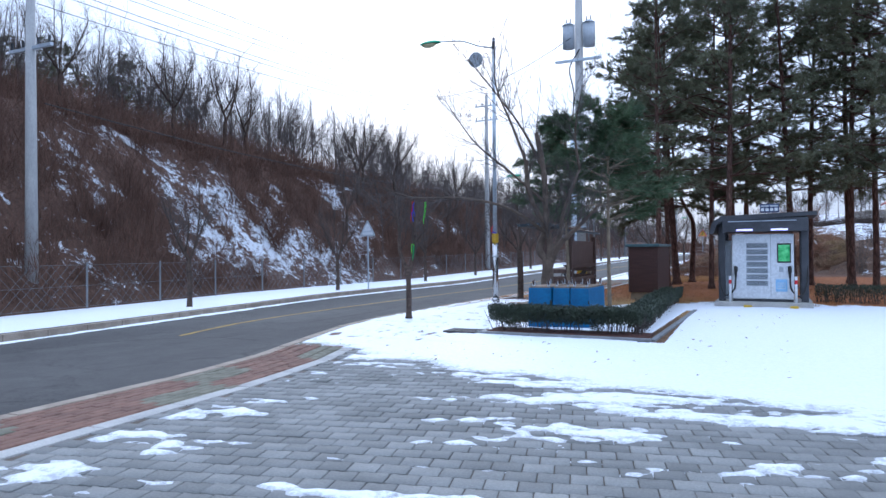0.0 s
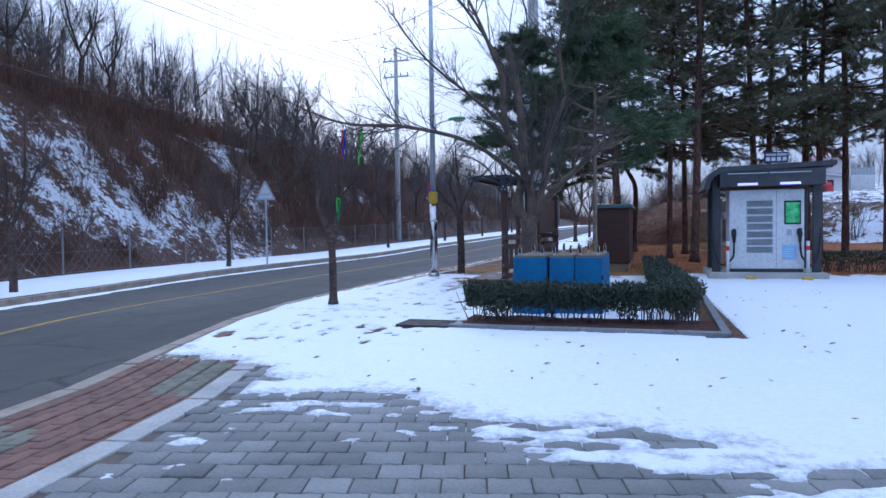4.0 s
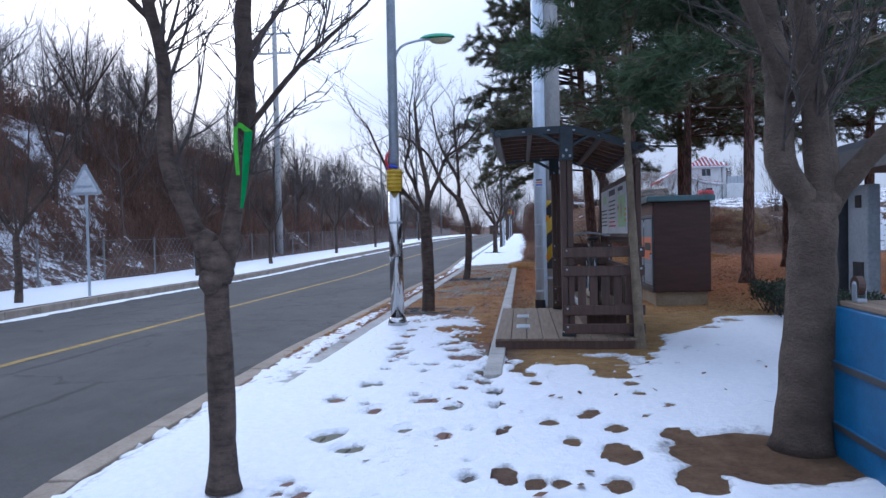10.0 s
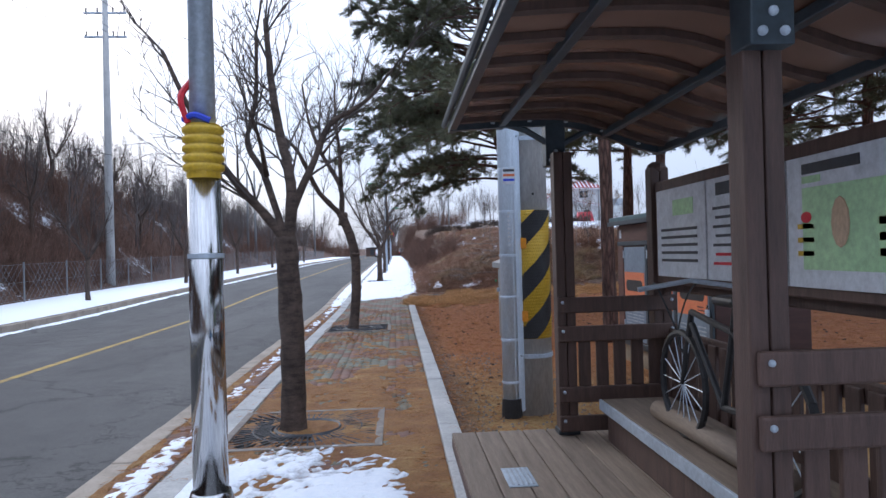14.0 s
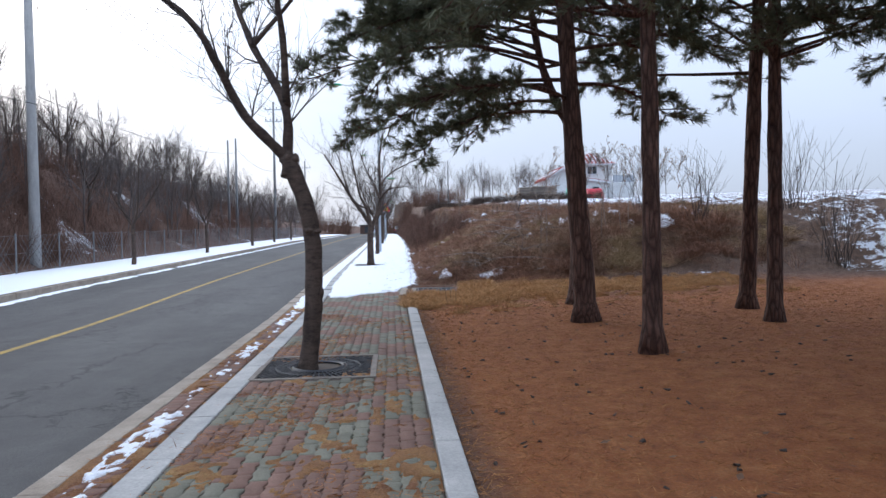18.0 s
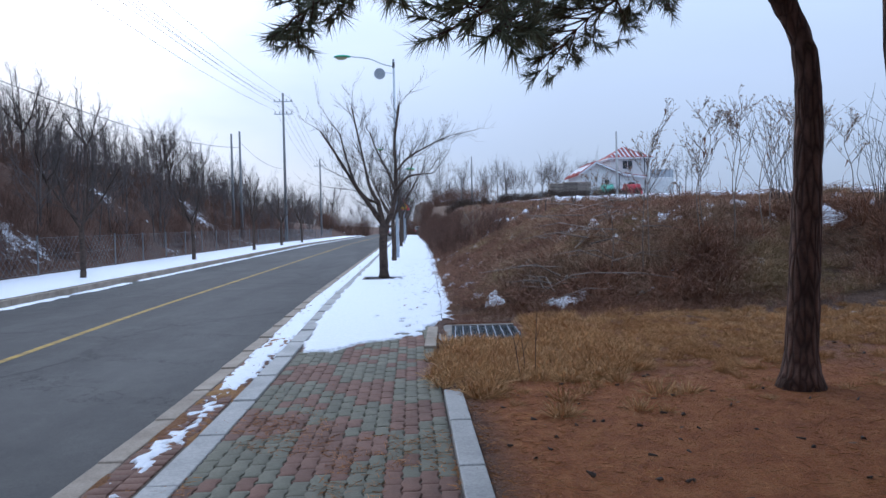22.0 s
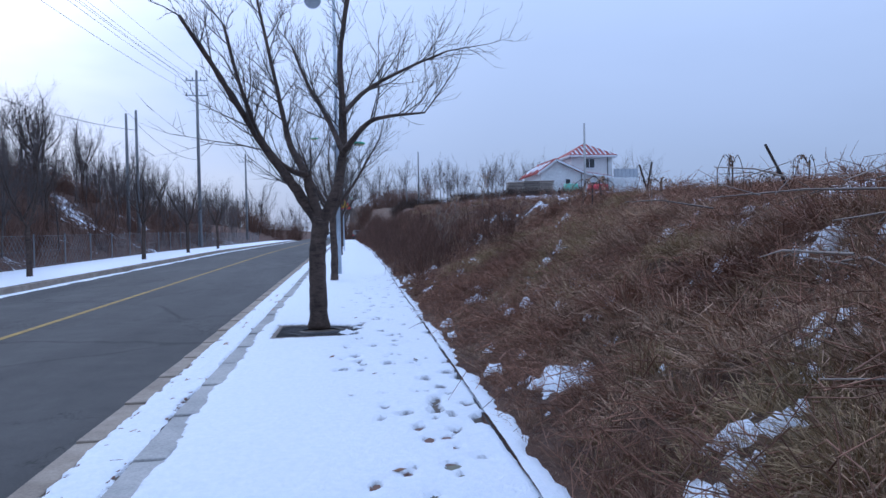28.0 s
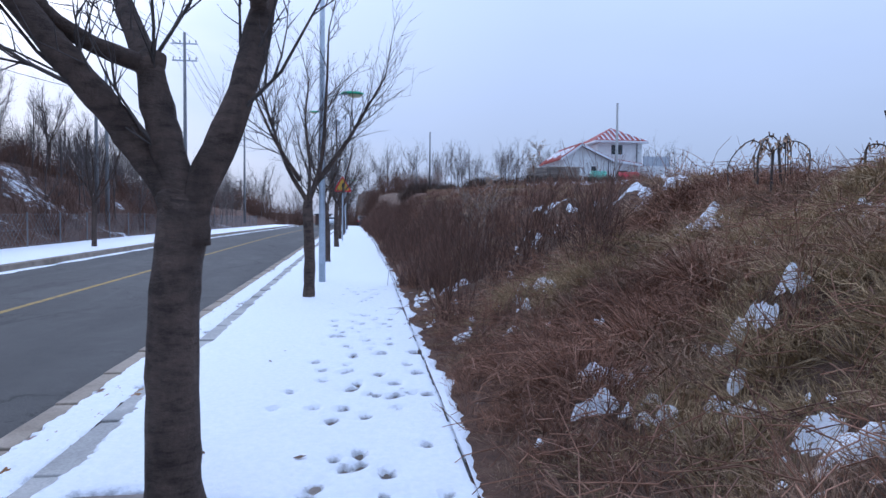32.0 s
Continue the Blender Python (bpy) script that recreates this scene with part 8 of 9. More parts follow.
# square drain grating in the snow beside the hedge bed
fg = thing("drain_grate", pose(0.93, 15.70, 0.03), "dark square iron drain grating bare of snow", "drain")
for a, b, c, d in ((0.0, 0.70, 0.0, 0.03), (0.0, 0.70, 0.47, 0.50), (0.0, 0.03, 0.03, 0.47), (0.67, 0.70, 0.03, 0.47)):
    part("frame_bar", boxed(a, b, c, d, -0.04, 0.022, 0.003), M_IRON, fg)
for q in range(15):
    part("bar", boxed(0.045 + q * 0.042, 0.058 + q * 0.042, 0.03, 0.47, -0.03, 0.016, 0), M_IRON, fg)
for q in range(10):
    part("cross_bar", boxed(0.03, 0.67, 0.055 + q * 0.042, 0.064 + q * 0.042, -0.03, 0.013, 0), M_IRON, fg)
# no pit below: black plate between the bars stands in for its darkness
part("black_pit_plate", boxed(0.03, 0.67, 0.03, 0.47, -0.006, -0.002, 0), M_BLACK, fg)
part("side_slab", boxed(0.71, 0.80, 0.0, 0.50, -0.02, 0.03, 0.006), M_CONC, fg)

# ---- fence across the road ----
fence = tagged(new("fence"), "grey wire mesh fence along the foot of the hill", "fence", kind="structure")
fy = steps(2, 140, 46)
fx_ = [FENCE_X + 0.12 + bend_far(y) for y in fy]
post_me = as_mesh("post", cyl(0, 0, -0.2, 1.35, 0.03, 0.03, 8), [M_POLE_GREY])
for x, y in zip(fx_, fy):
    part("post", post_me, M_POLE_GREY, fence, at=Matrix.Translation((x, y, rise(y) + 0.03)))
A, B = [], []
for i in range(len(fy) - 1):
    a, b = np.array([fx_[i], fy[i], rise(fy[i]) + 0.05]), np.array([fx_[i + 1], fy[i + 1], rise(fy[i + 1]) + 0.05])
    for h in (0.05, 0.65, 1.25):
        A.append(a + [0, 0, h]); B.append(b + [0, 0, h])
    for k in range(10):
        for s in (0, 1):
            t0, t1 = k / 10, (k + 4) / 10
            if t1 > 1:
                continue
            p, q = a + (b - a) * t0, a + (b - a) * t1
            A.append(p + [0, 0, 0.05 if s else 1.25]); B.append(q + [0, 0, 1.25 if s else 0.05])
v, f = rods(np.array(A), np.array(B), 0.006, 0.006, 3)
part("wire_mesh", np_mesh("wire_mesh", v, f, [M_POLE_GREY]), M_POLE_GREY, fence)["kind"] = "stuff"


# ---- power poles and wires ----
def power_pole(x, y, h, arms, label, r=0.15, mat=None):
    z = height(x, y) if x < FENCE_X or x > 1 else rise(y)
    s = thing("power_pole", pose(x, y, z - 0.1), label, "power pole", "power poles")
    part("shaft", cyl(0, 0, 0, h, r, r * 0.6, 14), mat or M_POLE_GREY, s, smooth=True)
    for az in arms:
        part("cross_arm", boxed(-0.95, 0.95, -0.05, 0.05, az, az + 0.09, 0.005), M_GALV, s)
        for q in (-0.85, -0.35, 0.35, 0.85):
            part("insulator", cyl(q, 0, az + 0.09, az + 0.30, 0.03, 0.045, 8), M_DARK, s)
    return s


power_pole(-12.5, 16.2, 10.5, (7.6,), "pale concrete pole standing by the hill fence", 0.19, M_POLE_CONC)
power_pole(-13.3, 52.3, 13.4, (11.4, 12.5), "tall grey power pole with two cross arms", 0.2, M_POLE_CONC)
power_pole(-13.2, 104.0, 15.8, (13.6, 14.9), "distant grey power pole with cross arms", 0.17)
power_pole(-14.5, 90.8, 9.0, (), "short pole with transformer on the hillside", 0.13)
power_pole(-15.5, 92.0, 8.3, (), "short grey pole on the hillside", 0.13)
power_pole(-14.3, 140.0, 12.0, (10.8,), "distant grey power pole beyond the trees", 0.17)
power_pole(7.55, 118.5, 6.2, (), "plain thin pole standing in the field", 0.10)
power_pole(6.4, 121.0, 4.0, (), "thin short pole standing in the field", 0.07)
power_pole(21.3, 102.7, 6.7, (), "pale utility pole in front of the house", 0.14, M_POLE_CONC)
w = thing("power_line", pose(0, 0, 0), "thin black power lines strung along the road", "wires")
runs = [((-11.9, -60, 12), (-11.9, 16.2, 10.1)), ((-11.9, 16.2, 10.1), (-13.05, 52.3, 12.8)), ((-13.05, 52.3, 12.8), (-13.2, 104, 15.6)), ((-13.2, 104, 15.6), (-14.3, 140, 12.4))]
for a, b in runs:
    for dx, dz in ((-0.85, 0), (-0.35, 0), (0.85, 0), (0.35, -1.1), (-0.85, -1.1), (0.85, -1.1)):
        n = 14
        pts = [Vector(a).lerp(Vector(b), t) + Vector((dx, 0, dz - 3.6 * t * (1 - t) * (0.5 + 0.1 * abs(dz)))) for t in steps(0, 1, n)]
        part("wire", tubed(pts, 0.011, 4), M_BLACK, w)
for a, b in (((-11.9, 16.2, 5.9), (-13.05, 52.3, 6.3)), ((-13.05, 52.3, 6.6), (-14.5, 90.8, 9.0)), ((-14.5, 90.8, 9.5), (-13.2, 104, 8.5)), ((0.8, 25.5, 8.5), (-12.2, 40.0, 11.0))):
    pts = [Vector(a).lerp(Vector(b), t) + Vector((0, 0, -2.6 * t * (1 - t))) for t in steps(0, 1, 14)]
    part("wire", tubed(pts, 0.014, 4), M_BLACK, w)

# ---- road signs ----
def prism(profile, y0, y1):
    bm = bmesh.new()
    a = [bm.verts.new((x, y0, z)) for x, z in profile]
    b = [bm.verts.new((x, y1, z)) for x, z in profile]
    n = len(profile)
    for i in range(n):
        bm.faces.new((a[i], a[(i + 1) % n], b[(i + 1) % n], b[i]))
    bm.faces.new(a[::-1]); bm.faces.new(b)
    bmesh.ops.recalc_face_normals(bm, faces=bm.faces)
    return bm


def tri_plate(m, side_, face, rim, parent):
    h, q = side_ * 0.866, side_ * 0.06
    corner = [(-side_ / 2 + q, 0), (side_ / 2 - q, 0), (side_ / 2 - q * 0.5, q * 0.9), (q * 0.5, h - q * 0.9), (-q * 0.5, h - q * 0.9), (-side_ / 2 + q * 0.5, q * 0.9)]
    p = part("plate", prism(corner, -0.006, 0.006), rim, parent, at=m)
    part("face", prism([(x * 0.74, z * 0.74 + h * 0.085) for x, z in corner], -0.012, -0.0065), face, parent, at=m)
    return p


sg = thing("road_sign", pose(-9.35, 29.15, 0.0), "grey back of a triangular warning sign on a post", "road sign", "road signs")
part("post", cyl(0, 0, -0.05, 3.0, 0.03, 0.03, 10), M_GALV, sg)
tri_plate(pose(0, -0.04, 2.32), 0.85, M_WHITE, M_PALE, sg)
part("bracket", boxed(-0.2, 0.2, -0.075, -0.062, 2.5, 2.54, 0.002), M_GALV, sg)
sg = thing("road_sign", pose(-0.75, 84.0, rise(84)), "orange-yellow triangular warning sign with red rim", "road sign", "road signs")
part("post", cyl(0, 0, -0.05, 3.4, 0.035, 0.035, 10), M_GALV, sg)
tri_plate(pose(0, -0.05, 2.55), 0.95, M_YELLOW, M_RED, sg)
part("symbol", boxed(-0.05, 0.05, -0.075, -0.07, 2.75, 2.98, 0.002), M_BLACK, sg)

# ---- house beyond the field ----
M_PLASTER = plain("white_render", (0.58, 0.6, 0.6), (0.7, 0.72, 0.71), 0.4, 0.8, 0, 0.15, 0.01, None, "World", 6)
M_TILE = plain("red_roof_tile", (0.30, 0.05, 0.045), (0.42, 0.09, 0.07), 1.0, 0.7, 0, 0.3, 0.01, None, "World", 8, 0.15)
M_GLASS = plain("dark_window", (0.02, 0.025, 0.03), (0.05, 0.055, 0.06), 2, 0.1, 0, 0.0)
hs = thing("house", Matrix.Translation((25.6, 117, 5.2)) @ Matrix.Diagonal((0.72, 0.8, 0.95, 1)) @ Matrix.Translation((-25.6, -117, -5.2)), "white two-storey house with red tiled roofs partly under snow", "house")
BZ = 4.9


wing = part("wing_wall", prism([(19.0, BZ - 1), (19.0, 8.55), (21.3, 9.75), (25.6, 8.25), (29.6, 7.9), (29.6, BZ - 1)], 115.0, 124.0), M_PLASTER, hs)
part("tower_wall", prism([(25.0, BZ - 1), (25.0, 10.7), (31.8, 10.7), (31.8, BZ - 1)], 118.0, 124.6), M_PLASTER, hs)


def slab(p, q, y0, y1, t):
    (x0, z0), (x1, z1) = p, q
    return prism([(x0, z0), (x1, z1), (x1, z1 + t), (x0, z0 + t)], y0, y1)


for p, q in (((18.3, 8.2), (21.35, 9.82)), ((21.25, 9.84), (26.2, 8.15)), ((26.1, 8.2), (30.2, 7.75))):
    rf = part("wing_roof", slab(p, q, 114.4, 124.4, 0.16), M_TILE, hs, "red tiled wing roof")
    n = 14
    for i in range(n):
        y = 114.6 + i * 0.7
        tp = slab(p, q, y, y + 0.34, 0.16)
        for v_ in tp.verts:
            v_.co.z += 0.07
        part("tile_row", tp, M_TILE, rf)
    for i in range(9):
        y = 114.9 + i * 1.05
        f0, f1 = 0.12 + 0.1 * (i % 3), 0.72 + 0.08 * (i % 2)
        a = (p[0] + (q[0] - p[0]) * f0, p[1] + (q[1] - p[1]) * f0 + 0.24)
        b = (p[0] + (q[0] - p[0]) * f1, p[1] + (q[1] - p[1]) * f1 + 0.24)
        part("roof_snow", slab(a, b, y, y + 0.5, 0.04), M_SNOW, rf)
    part("verge", slab((p[0], p[1] - 0.12), (q[0], q[1] - 0.12), 114.36, 114.46, 0.26), M_WHITE, hs)
bm = bmesh.new()
vs = [bm.verts.new(q) for q in ((24.3, 117.3, 10.65), (32.5, 117.3, 10.65), (32.5, 125.3, 10.65), (24.3, 125.3, 10.65), (28.4, 121.3, 12.5))]
for q in ((0, 1, 4), (1, 2, 4), (2, 3, 4), (3, 0, 4), (3, 2, 1, 0)):
    bm.faces.new([vs[i] for i in q])
bmesh.ops.recalc_face_normals(bm, faces=bm.faces)
tr_ = part("tower_roof", bm, M_TILE, hs, "red hipped tower roof")
for i in range(10):
    x = 24.9 + i * 0.78
    k = 1 - abs(x + 0.15 - 28.4) / 4.1
    bm = bmesh.new()
    z0, z1 = 10.65 + 0.10, 10.65 + 1.85 * k * 0.92 + 0.08
    y0, y1 = 117.35, 117.3 + 4 * k * 0.92
    vs = [bm.verts.new(q) for q in ((x, y0, z0), (x + 0.34, y0, z0), (x + 0.34, y1, z1), (x, y1, z1))]
    bm.faces.new(vs)
    bmesh.ops.solidify(bm, geom=bm.faces[:], thickness=0.05)
    part("roof_snow", bm, M_SNOW, tr_)
part("eave_board", boxed(24.3, 32.5, 117.2, 125.4, 10.45, 10.64, 0.02), M_WHITE, hs)
for x0, x1, z0, z1, y in ((27.1, 27.9, 9.2, 10.25, 118.0), (28.0, 28.8, 9.2, 10.25, 118.0), (22.9, 23.6, 6.7, 7.6, 115.0), (27.0, 28.2, 5.9, 7.2, 115.0)):
    wd = part("window", boxed(x0 - 0.06, x1 + 0.06, y - 0.05, y + 0.02, z0 - 0.06, z1 + 0.06, 0.01), M_WHITE, hs)
    part("pane", boxed(x0, x1, y - 0.07, y - 0.05, z0, z1, 0), M_GLASS, wd)
    part("sill", boxed(x0 - 0.1, x1 + 0.1, y - 0.12, y - 0.05, z0 - 0.12, z0 - 0.06, 0), M_WHITE, wd)
part("downpipe", cyl(31.0, 117.9, BZ - 0.5, 10.5, 0.06, 0.06, 8), M_DARK, hs)
part("downpipe", cyl(25.4, 114.9, BZ - 0.5, 8.2, 0.06, 0.06, 8), M_DARK, hs)
tc = part("terrace", boxed(31.8, 36.0, 117.5, 124, BZ - 1, 7.9, 0.02), M_PLASTER, hs)
for i in range(7):
    part("railing_post", cyl(31.9 + i * 0.67, 117.6, 7.9, 9.1, 0.03, 0.03, 6), M_STEEL_GREY, tc)
part("railing_glass", boxed(31.9, 35.95, 117.58, 117.6, 7.95, 9.0, 0), M_PALE, tc)
M_GREEN_NET = plain("green_net", (0.12, 0.42, 0.32), (0.2, 0.55, 0.42), 2.0, 0.7, 0, 0.2)
M_TARP = plain("red_tarp", (0.5, 0.03, 0.05), (0.65, 0.06, 0.08), 0.8, 0.6, 0, 0.5, 0.05, None, "World", 3)
for nm, x0, x1, z0, z1, mt, lab, cat in (("covered_pile", 23.7, 26.0, 4.9, 6.4, M_TARP, "pile under a bright red tarpaulin before the house", "pile"),
                                         ("green_screen", 21.2, 22.8, 4.9, 6.45, M_GREEN_NET, "light green mesh screen before the house", "screen")):
    bm = bmesh.new()
    bmesh.ops.create_grid(bm, x_segments=16, y_segments=10, size=0.5)
    for q in bm.verts:
        t, u = q.co.x + 0.5, q.co.y + 0.5
        q.co = Vector((x0 + (x1 - x0) * t, 108.0 + 1.5 * u, z0 - 0.4 + (z1 - z0 + 0.4) * min(1, 6 * min(u + 0.02, 1.02 - u, 1) , 8 * min(t + 0.02, 1.02 - t)) + 0.12 * nz(t * 5, u * 5, 9)))
    bmesh.ops.solidify(bm, geom=bm.faces[:], thickness=0.05)
    tagged(new(nm, as_mesh(nm, bm, [mt], True)), lab, cat)
for i in range(3):
    s = thing("pallet_stack", pose(16.0 + i * 1.55, 108.0, height(16.0 + i * 1.55, 108.0)), "stack of weathered pale pallets before the house", "pallets", "pallet stacks")
    for k_ in range(10):
        part("pallet", boxed(-0.75, 0.75, -0.6, 0.6, 0.17 * k_, 0.17 * k_ + 0.11, 0.01), M_PALE_TWIG, s)
# dark garden hedge along the field edge
hv = [shrub(700 + i, 1.0, 60, 0.8) for i in range(3)]
spots = [(x, 104 + rng.normal() * 0.5, 0, rng.uniform(0.7, 1.1)) for x in rng.uniform(3.5, 24, 150)]
spots = [(x, y, height(x, y) - 0.05, s) for x, y, _, s in spots]
v, f = scatter(hv, spots, rng)
tagged(new("field_hedge", np_mesh("field_hedge", v, f, [M_BARK])), "dark scrubby hedge along the far field", "hedge", kind="stuff")
# hut and parked cars at the crest of the road
ht = thing("bus_hut", pose(-5.0, 158, rise(158)) @ Matrix.Scale(0.75, 4), "small dark roadside hut at the top of the road", "hut")
part("wall", boxed(-1.6, 1.6, -0.7, 0.7, 0, 2.2, 0.02), M_WOOD, ht)
part("roof", boxed(-1.9, 1.9, -1.0, 1.0, 2.2, 2.4, 0.02), M_STEEL_GREY, ht)
# dark panel on the solid wall stands in for the shaded entrance
part("dark_opening_panel", boxed(-0.5, 0.5, -0.72, -0.7, 0.3, 1.9, 0.0), M_DARK, ht)


def parked_car(m, mat, label):
    s = thing("parked_car", m, label, "car", "parked cars")
    bm = bmesh.new()
    prof = [(-2.1, 0.3), (-2.15, 0.7), (-1.9, 0.95), (-1.0, 1.0), (-0.5, 1.42), (0.8, 1.45), (1.5, 1.0), (2.1, 0.9), (2.15, 0.35)]
    a = [bm.verts.new((-0.85, y, z)) for y, z in prof]
    b = [bm.verts.new((0.85, y, z)) for y, z in prof]
    for i in range(len(prof)):
        j = (i + 1) % len(prof)
        bm.faces.new((a[i], a[j], b[j], b[i]))
    bm.faces.new(a); bm.faces.new(b[::-1])
    bmesh.ops.recalc_face_normals(bm, faces=bm.faces)
    bmesh.ops.bevel(bm, geom=bm.edges[:], offset=0.06, segments=2, affect="EDGES")
    part("body", bm, mat, s, smooth=True)
    part("rear_window", boxed(-0.65, 0.65, -0.86, -0.80, 1.02, 1.32, 0.02), M_GLASS, s)
    for x in (-0.8, 0.8):
        part("tail_light", boxed(x - 0.12, x + 0.12, -2.17, -2.12, 0.62, 0.78, 0.01), M_RED, s)
        for y in (-1.35, 1.35):
            part("wheel", tubed([(x - 0.1, y, 0.32), (x + 0.1, y, 0.32)], 0.32, 16), M_BLACK, s)
    return s


parked_car(pose(-3.2, 150, rise(150) - 0.1), M_WHITE, "white car parked far up the road")
parked_car(pose(1.2, 146, rise(146)), M_DARK, "dark car parked beside the far footway")

# ---- iron grates ----
def tree_grate(x, y, z, label):
    s = thing("tree_grate", pose(x, y, z), label, "tree grate", "tree grates")
    for a, b, c, d in ((-0.56, 0.56, -0.62, -0.56), (-0.56, 0.56, 0.56, 0.62), (-0.62, -0.56, -0.62, 0.62), (0.56, 0.62, -0.62, 0.62)):
        part("frame_bar", boxed(a, b, c, d, -0.03, 0.012, 0.004), M_ROCK, s)
    for r in (0.26, 0.30, 0.44):
        bm = bmesh.new()
        for q in range(40):
            t0, t1 = math.tau * q / 40, math.tau * (q + 1) / 40
            tube(bm, [(r * math.cos(t0), r * math.sin(t0), 0.004), (r * math.cos(t1), r * math.sin(t1), 0.004)], 0.016 if r < 0.28 else 0.008, 4, False)
        part("ring", bm, M_IRON, s)
    for q in range(56):
        t = math.tau * q / 56
        c, d = math.cos(t), math.sin(t)
        far_r = min(0.55 / max(abs(c), abs(d), 1e-6), 0.72)
        part("bar", boxed(0.30, far_r, -0.006, 0.006, -0.01, 0.010, 0, Matrix.Rotation(t, 4, "Z")), M_IRON, s)
    bm = bmesh.new()
    bmesh.ops.create_circle(bm, cap_ends=True, segments=24, radius=0.75, matrix=Matrix.Translation((0, 0, -0.018)))
    part("soil", bm, M_BED, s)
    return s


tree_grate(-0.98, 33.4, 0.0, "round cast-iron tree grate in a square frame")
tree_grate(-0.95, 51.6, rise(51.4), "cast-iron tree grate half covered by snow")
tree_grate(-0.98, 25.75, 0.0, "cast-iron tree grate strewn with brown needles")
s = thing("tree_grate", pose(-1.18, 17.5, 0.0), "old iron grate showing through the snow", "tree grate", "tree grates")
for q in range(9):
    part("bar", boxed(-0.26, 0.26, -0.25 + q * 0.06, -0.225 + q * 0.06, -0.02, 0.020, 0.003), M_IRON, s)
M_CONC_OLD = plain("stained_concrete", (0.16, 0.14, 0.12), (0.30, 0.27, 0.235), 5.0, 0.9, 0, 0.5, 0.006, None, "World", 40)
dr = thing("drain_grate", pose(0.30, 41.18, 0.04, 0, 0, -3.8), "galvanised drain grating in a concrete frame beside the footway", "drain")
for a, b, c, d in ((-0.17, 0.0, -0.12, 1.62), (1.0, 1.15, -0.12, 1.62), (0.0, 1.0, 1.47, 1.62), (0.0, 1.0, -0.12, 0.0)):
    part("frame", boxed(a, b, c, d, -0.25, 0.022, 0.008), M_CONC_OLD, dr)
for q in range(34):
    part("bar", boxed(0.005, 0.995, 0.02 + q * 0.043, 0.034 + q * 0.043, -0.03, 0.008, 0), M_STEEL_GREY, dr)
for q in range(9):
    part("cross_bar", boxed(0.05 + q * 0.11, 0.058 + q * 0.11, 0.0, 1.47, -0.03, 0.013, 0), M_GALV, dr)
# the dark depth of the drain is put into this plate's black colour
part("black_pit_plate", boxed(0.0, 1.0, 0.0, 1.47, -0.36, -0.30, 0), M_BLACK, dr)
tagged(new("loose_kerb_stone", as_mesh("loose_kerb_stone", boxed(-0.075, 0.075, -0.85, 0.85, -0.2, 0.035, 0.012), [M_KERB])), "single pale kerb stone beside the drain", "kerb").matrix_basis = pose(0.065, 41.65, 0.04, 0, 0, -3.0)
# low black line along the footway edge past the drain
ed = tagged(new("edge_strip"), "thin black strip along the edge of the snowy footway", "edging", kind="structure")
for i in range(40):
    y = 43.2 + i * 1.0
    turn = math.atan2(edge_x(y) - edge_x(y + 1), 1.0)
    part("strip", boxed(-0.006, 0.006, 0, 0.99, -0.1, 0.026, 0.002, pose(edge_x(y), y, rise(y), 0, 0, math.degrees(turn))), M_BLACK, ed)

# ---- pavers, each a block with its own joint ----
M_PAVE_GREY = plain("grey_green_paver", (0.14, 0.135, 0.098), (0.205, 0.195, 0.145), 3.0, 0.9, 0, 0.5, 0.004, None, "World", 60, 0.12)
M_PAVE_RED = plain("red_brown_paver", (0.15, 0.082, 0.060), (0.225, 0.125, 0.092), 3.0, 0.9, 0, 0.5, 0.004, None, "World", 60, 0.12)
M_PLAZA = plain("grey_block", (0.155, 0.158, 0.15), (0.25, 0.252, 0.24), 1.2, 0.85, 0, 0.5, 0.004, None, "World", 50, 0.2)


def paver_arrays(w, l, wave=0.0, t=0.03, bev=0.0035, gap=0.002):
    """Outline with keyed long sides; top slightly smaller than the foot."""
    k = 6 if wave else 1
    left = [(-w / 2 + wave * (1 if 1 <= i % 4 <= 2 else -1) * 0.5, -l / 2 + l * i / k) for i in range(k + 1)]
    out = left + [(x + w, y) for x, y in left[::-1]]
    n = len(out)
    g = gap
    foot = np.array([(x * (1 - 2 * g / w), y * (1 - 2 * g / l), -t) for x, y in out])
    mid = foot + np.array([0, 0, t - bev])
    top = np.array([(x * (1 - 2 * (g + bev) / w), y * (1 - 2 * (g + bev) / l), 0.0) for x, y in out])
    v = np.concatenate([foot, mid, top])
    f = []
    for a in (0, n):
        for i in range(n):
            j = (i + 1) % n
            f.append((a + j, a + i, a + n + i, a + n + j))
    # top: strips between the two long sides
    h = n // 2
    for i in range(h - 1):
        f.append((2 * n + i + 1, 2 * n + i, 2 * n + n - 1 - i, 2 * n + n - 2 - i))
    return v, np.array(f)


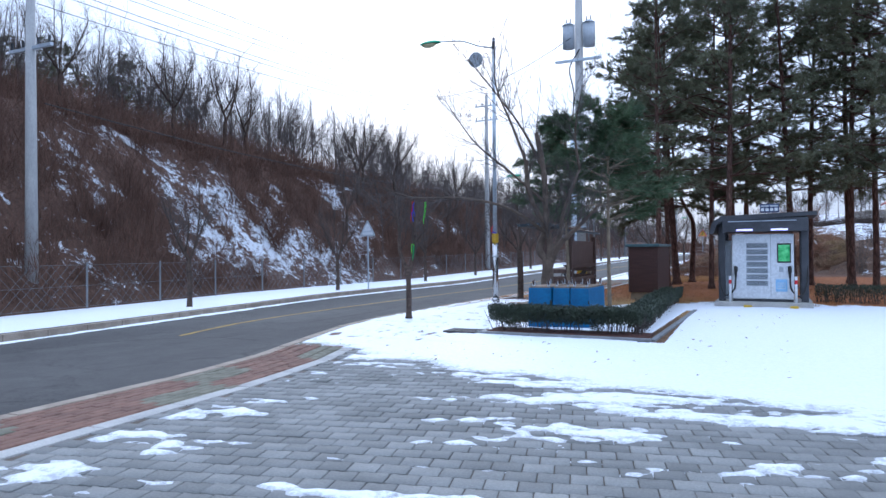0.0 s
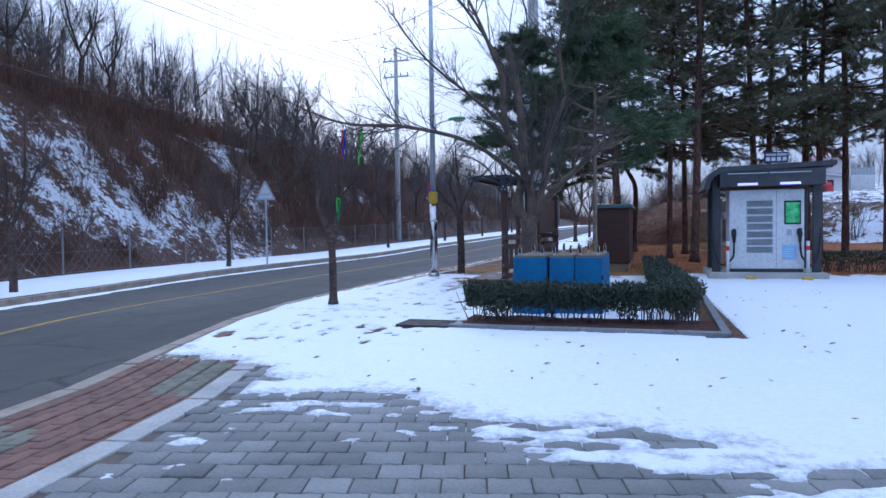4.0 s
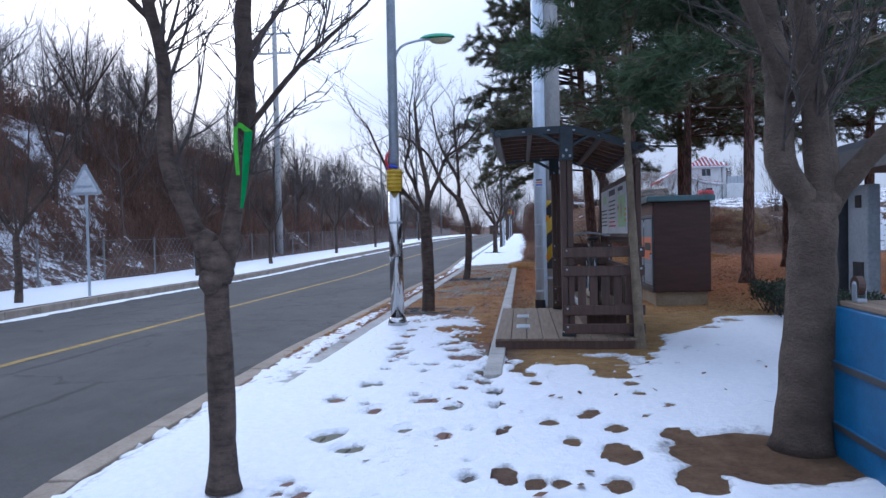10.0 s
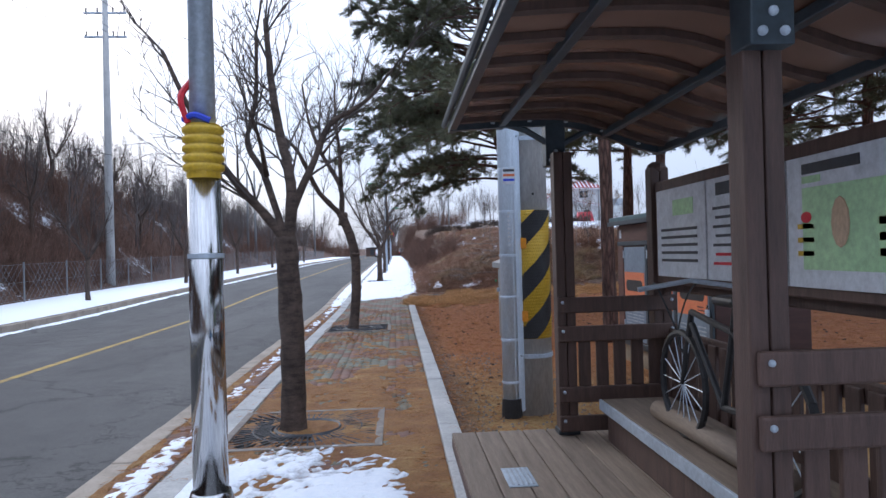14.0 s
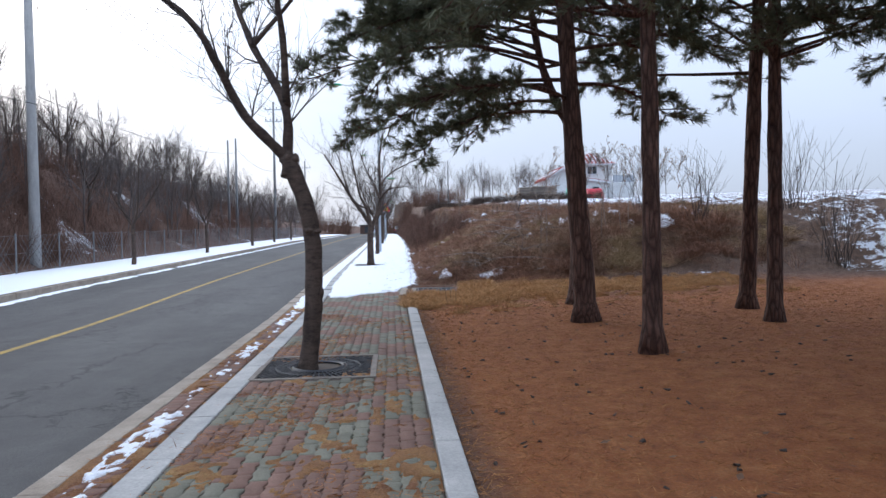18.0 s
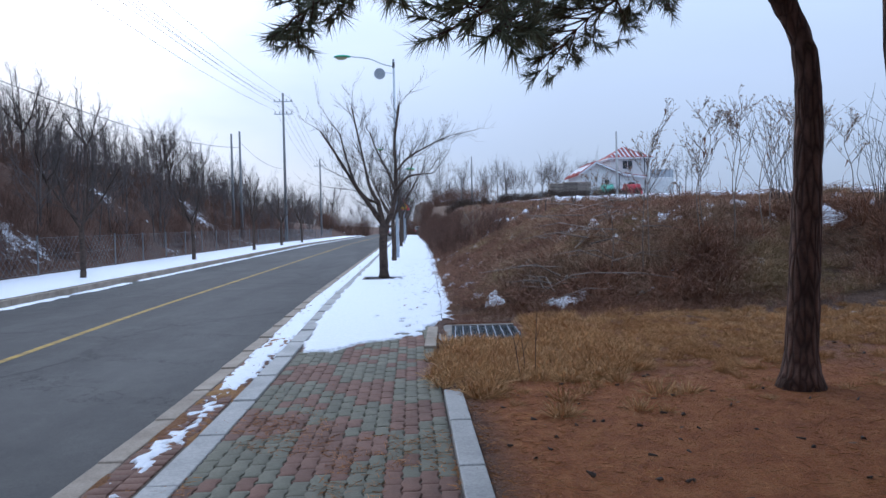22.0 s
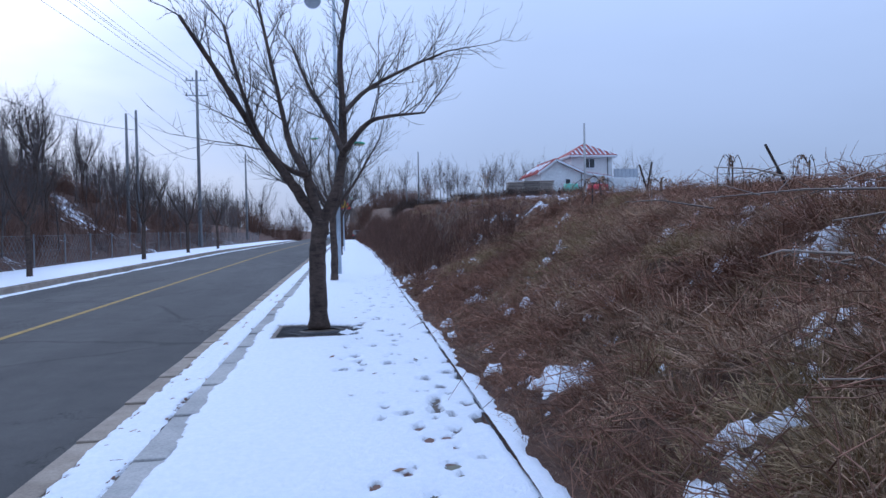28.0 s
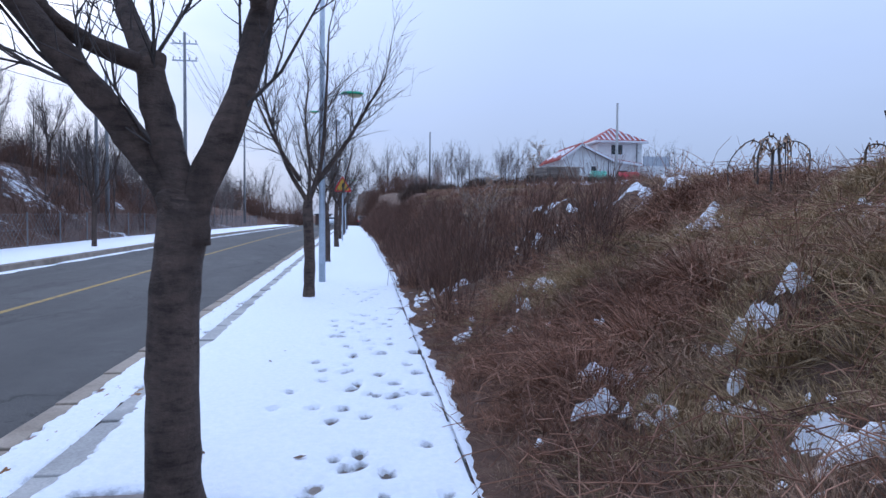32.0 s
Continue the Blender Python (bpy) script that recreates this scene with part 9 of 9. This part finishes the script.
def lay(name, spots, arrays, mats, root, near, label_root=None):
    """spots: (x, y, z, turn, slot). Those inside near() become objects, the rest one joined mesh a colour."""
    v, f = arrays
    meshes = {}
    count = 0
    rest = {}
    for x, y, z, a, s in spots:
        if near(x, y) and count < 300:
            if s not in meshes:
                meshes[s] = np_mesh(name, v, f, [mats[s]])
            part(name, meshes[s], mats[s], root, at=Matrix.Translation((x, y, z)) @ Matrix.Rotation(a, 4, "Z"))
            count += 1
        else:
            rest.setdefault(s, []).append((x, y, z, a))
    for s, q in rest.items():
        q = np.array(q)
        c, si = np.cos(q[:, 3]), np.sin(q[:, 3])
        V = np.empty((len(q), len(v), 3))
        V[:, :, 0] = q[:, 0:1] + c[:, None] * v[None, :, 0] - si[:, None] * v[None, :, 1]
        V[:, :, 1] = q[:, 1:2] + si[:, None] * v[None, :, 0] + c[:, None] * v[None, :, 1]
        V[:, :, 2] = q[:, 2:3] + v[None, :, 2]
        Fc = (f[None] + (np.arange(len(q)) * len(v))[:, None, None]).reshape(-1, 4)
        part("joined_" + name + "s", np_mesh("joined_" + name + "s", V.reshape(-1, 3), Fc, [mats[s]]), mats[s], root)["kind"] = "stuff"


rng = np.random.default_rng(9)
walk_root = tagged(new("footway_paving"), "keyed grey-green and red-brown pavers of the footway", "paving", kind="structure")
W_, L_ = 1.635 / 15, 0.218
spots = []
for i in range(15):
    for j in range(int(30 / L_)):
        x = BORDER[1] + W_ * (i + 0.5)
        y = 17.0 + L_ * (j + 0.5 * (i % 2))
        if any(math.hypot(x + 0.98, y - q) < 0.3 or (abs(x + 0.98) < 0.62 and abs(y - q) < 0.62) for q in (25.75, 33.4)) or x < bend(y) + BORDER[1] + 0.03:
            continue
        patch = (int((x + 3) / 0.66) + int(y / 0.87)) % 2
        red = patch if nz(x * 1.5, y * 1.5, 77) > -0.3 else 1 - patch
        spots.append((x, y, rise(y) + rng.normal() * 0.0012, rng.normal() * 0.003, int(red)))
lay("paver", spots, paver_arrays(W_, L_, 0.014), [M_PAVE_GREY, M_PAVE_RED], walk_root, lambda x, y: 27.0 < y < 32.0)
gut = tagged(new("kerb_side_paving"), "narrow strip of red-brown bricks beside the kerb", "paving", kind="structure")
spots = []
for j in range(int(40 / 0.105)):
    y = 20 + j * 0.105
    for i in range(2):
        spots.append((bend(y) - 2.02 + i * 0.145, y + 0.05 * (i % 2), rise(y) + rng.normal() * 0.002, rng.normal() * 0.01, 0))
lay("brick", spots, paver_arrays(0.142, 0.102), [M_PAVE_RED], gut, lambda x, y: 27.0 < y < 34.0)

# forecourt: blocks turned with the bend, a red band and border stones beside the kerb
plz = tagged(new("forecourt_paving"), "worn grey interlocking blocks of the forecourt", "paving", kind="structure")
BAND = 1.22
ang = radians(15)
ca, sa = math.cos(ang), math.sin(ang)
spots = []
bw, bl = 0.198, 0.225
for i in range(-60, 130):
    for j in range(-34, 46):
        u, w = (i + 0.5 * (j % 2)) * bl, j * bw
        x, y = 4.0 + u * ca - w * sa, 7.0 + u * sa + w * ca
        if not (-3 < x < 17 and 1.0 < y < 14.0):
            continue
        if x < bend(y) - 2.27 + BAND + 0.22 or y > 15.2 - 0.25 * x or y > 16.5 - 0.8 * x + 9 or y > 13.4 - 0.35 * (x - 0.5) + 1.5:
            continue
        spots.append((x, y, rng.normal() * 0.002, ang + math.pi / 2 + rng.normal() * 0.008, 0))
lay("block", spots, paver_arrays(bw, bl, 0.010, gap=0.0045), [M_PLAZA], plz, lambda x, y: 3.0 < x < 6.8 and 6.0 < y < 9.2)
band = tagged(new("red_band_paving"), "band of red-brown pavers between kerb and forecourt", "paving", kind="structure")
spots = []
for j in range(int(16 / 0.21)):
    y = 1.0 + j * 0.21
    t = math.atan2(bend(y - 0.3) - bend(y + 0.3), 0.6)
    for i in range(10):
        x = bend(y) - 2.08 + 0.06 + i * 0.108
        spots.append((x, y + 0.1 * (i % 2), rng.normal() * 0.002, t, 1 if (int(i / 5) + int(y / 1.1)) % 3 else 0))
lay("paver", spots, paver_arrays(0.107, 0.208, 0.012), [M_PAVE_GREY, M_PAVE_RED], band, lambda x, y: 6.0 < y < 10.0)
kerb_row("kerb_band_edge", -2.27 + BAND, -2.27 + BAND + 0.20, 1.0, 15, -0.2, 0.004, M_CONC, "pale border stones between red band and forecourt", 1.0, bend, near=(4, 15))
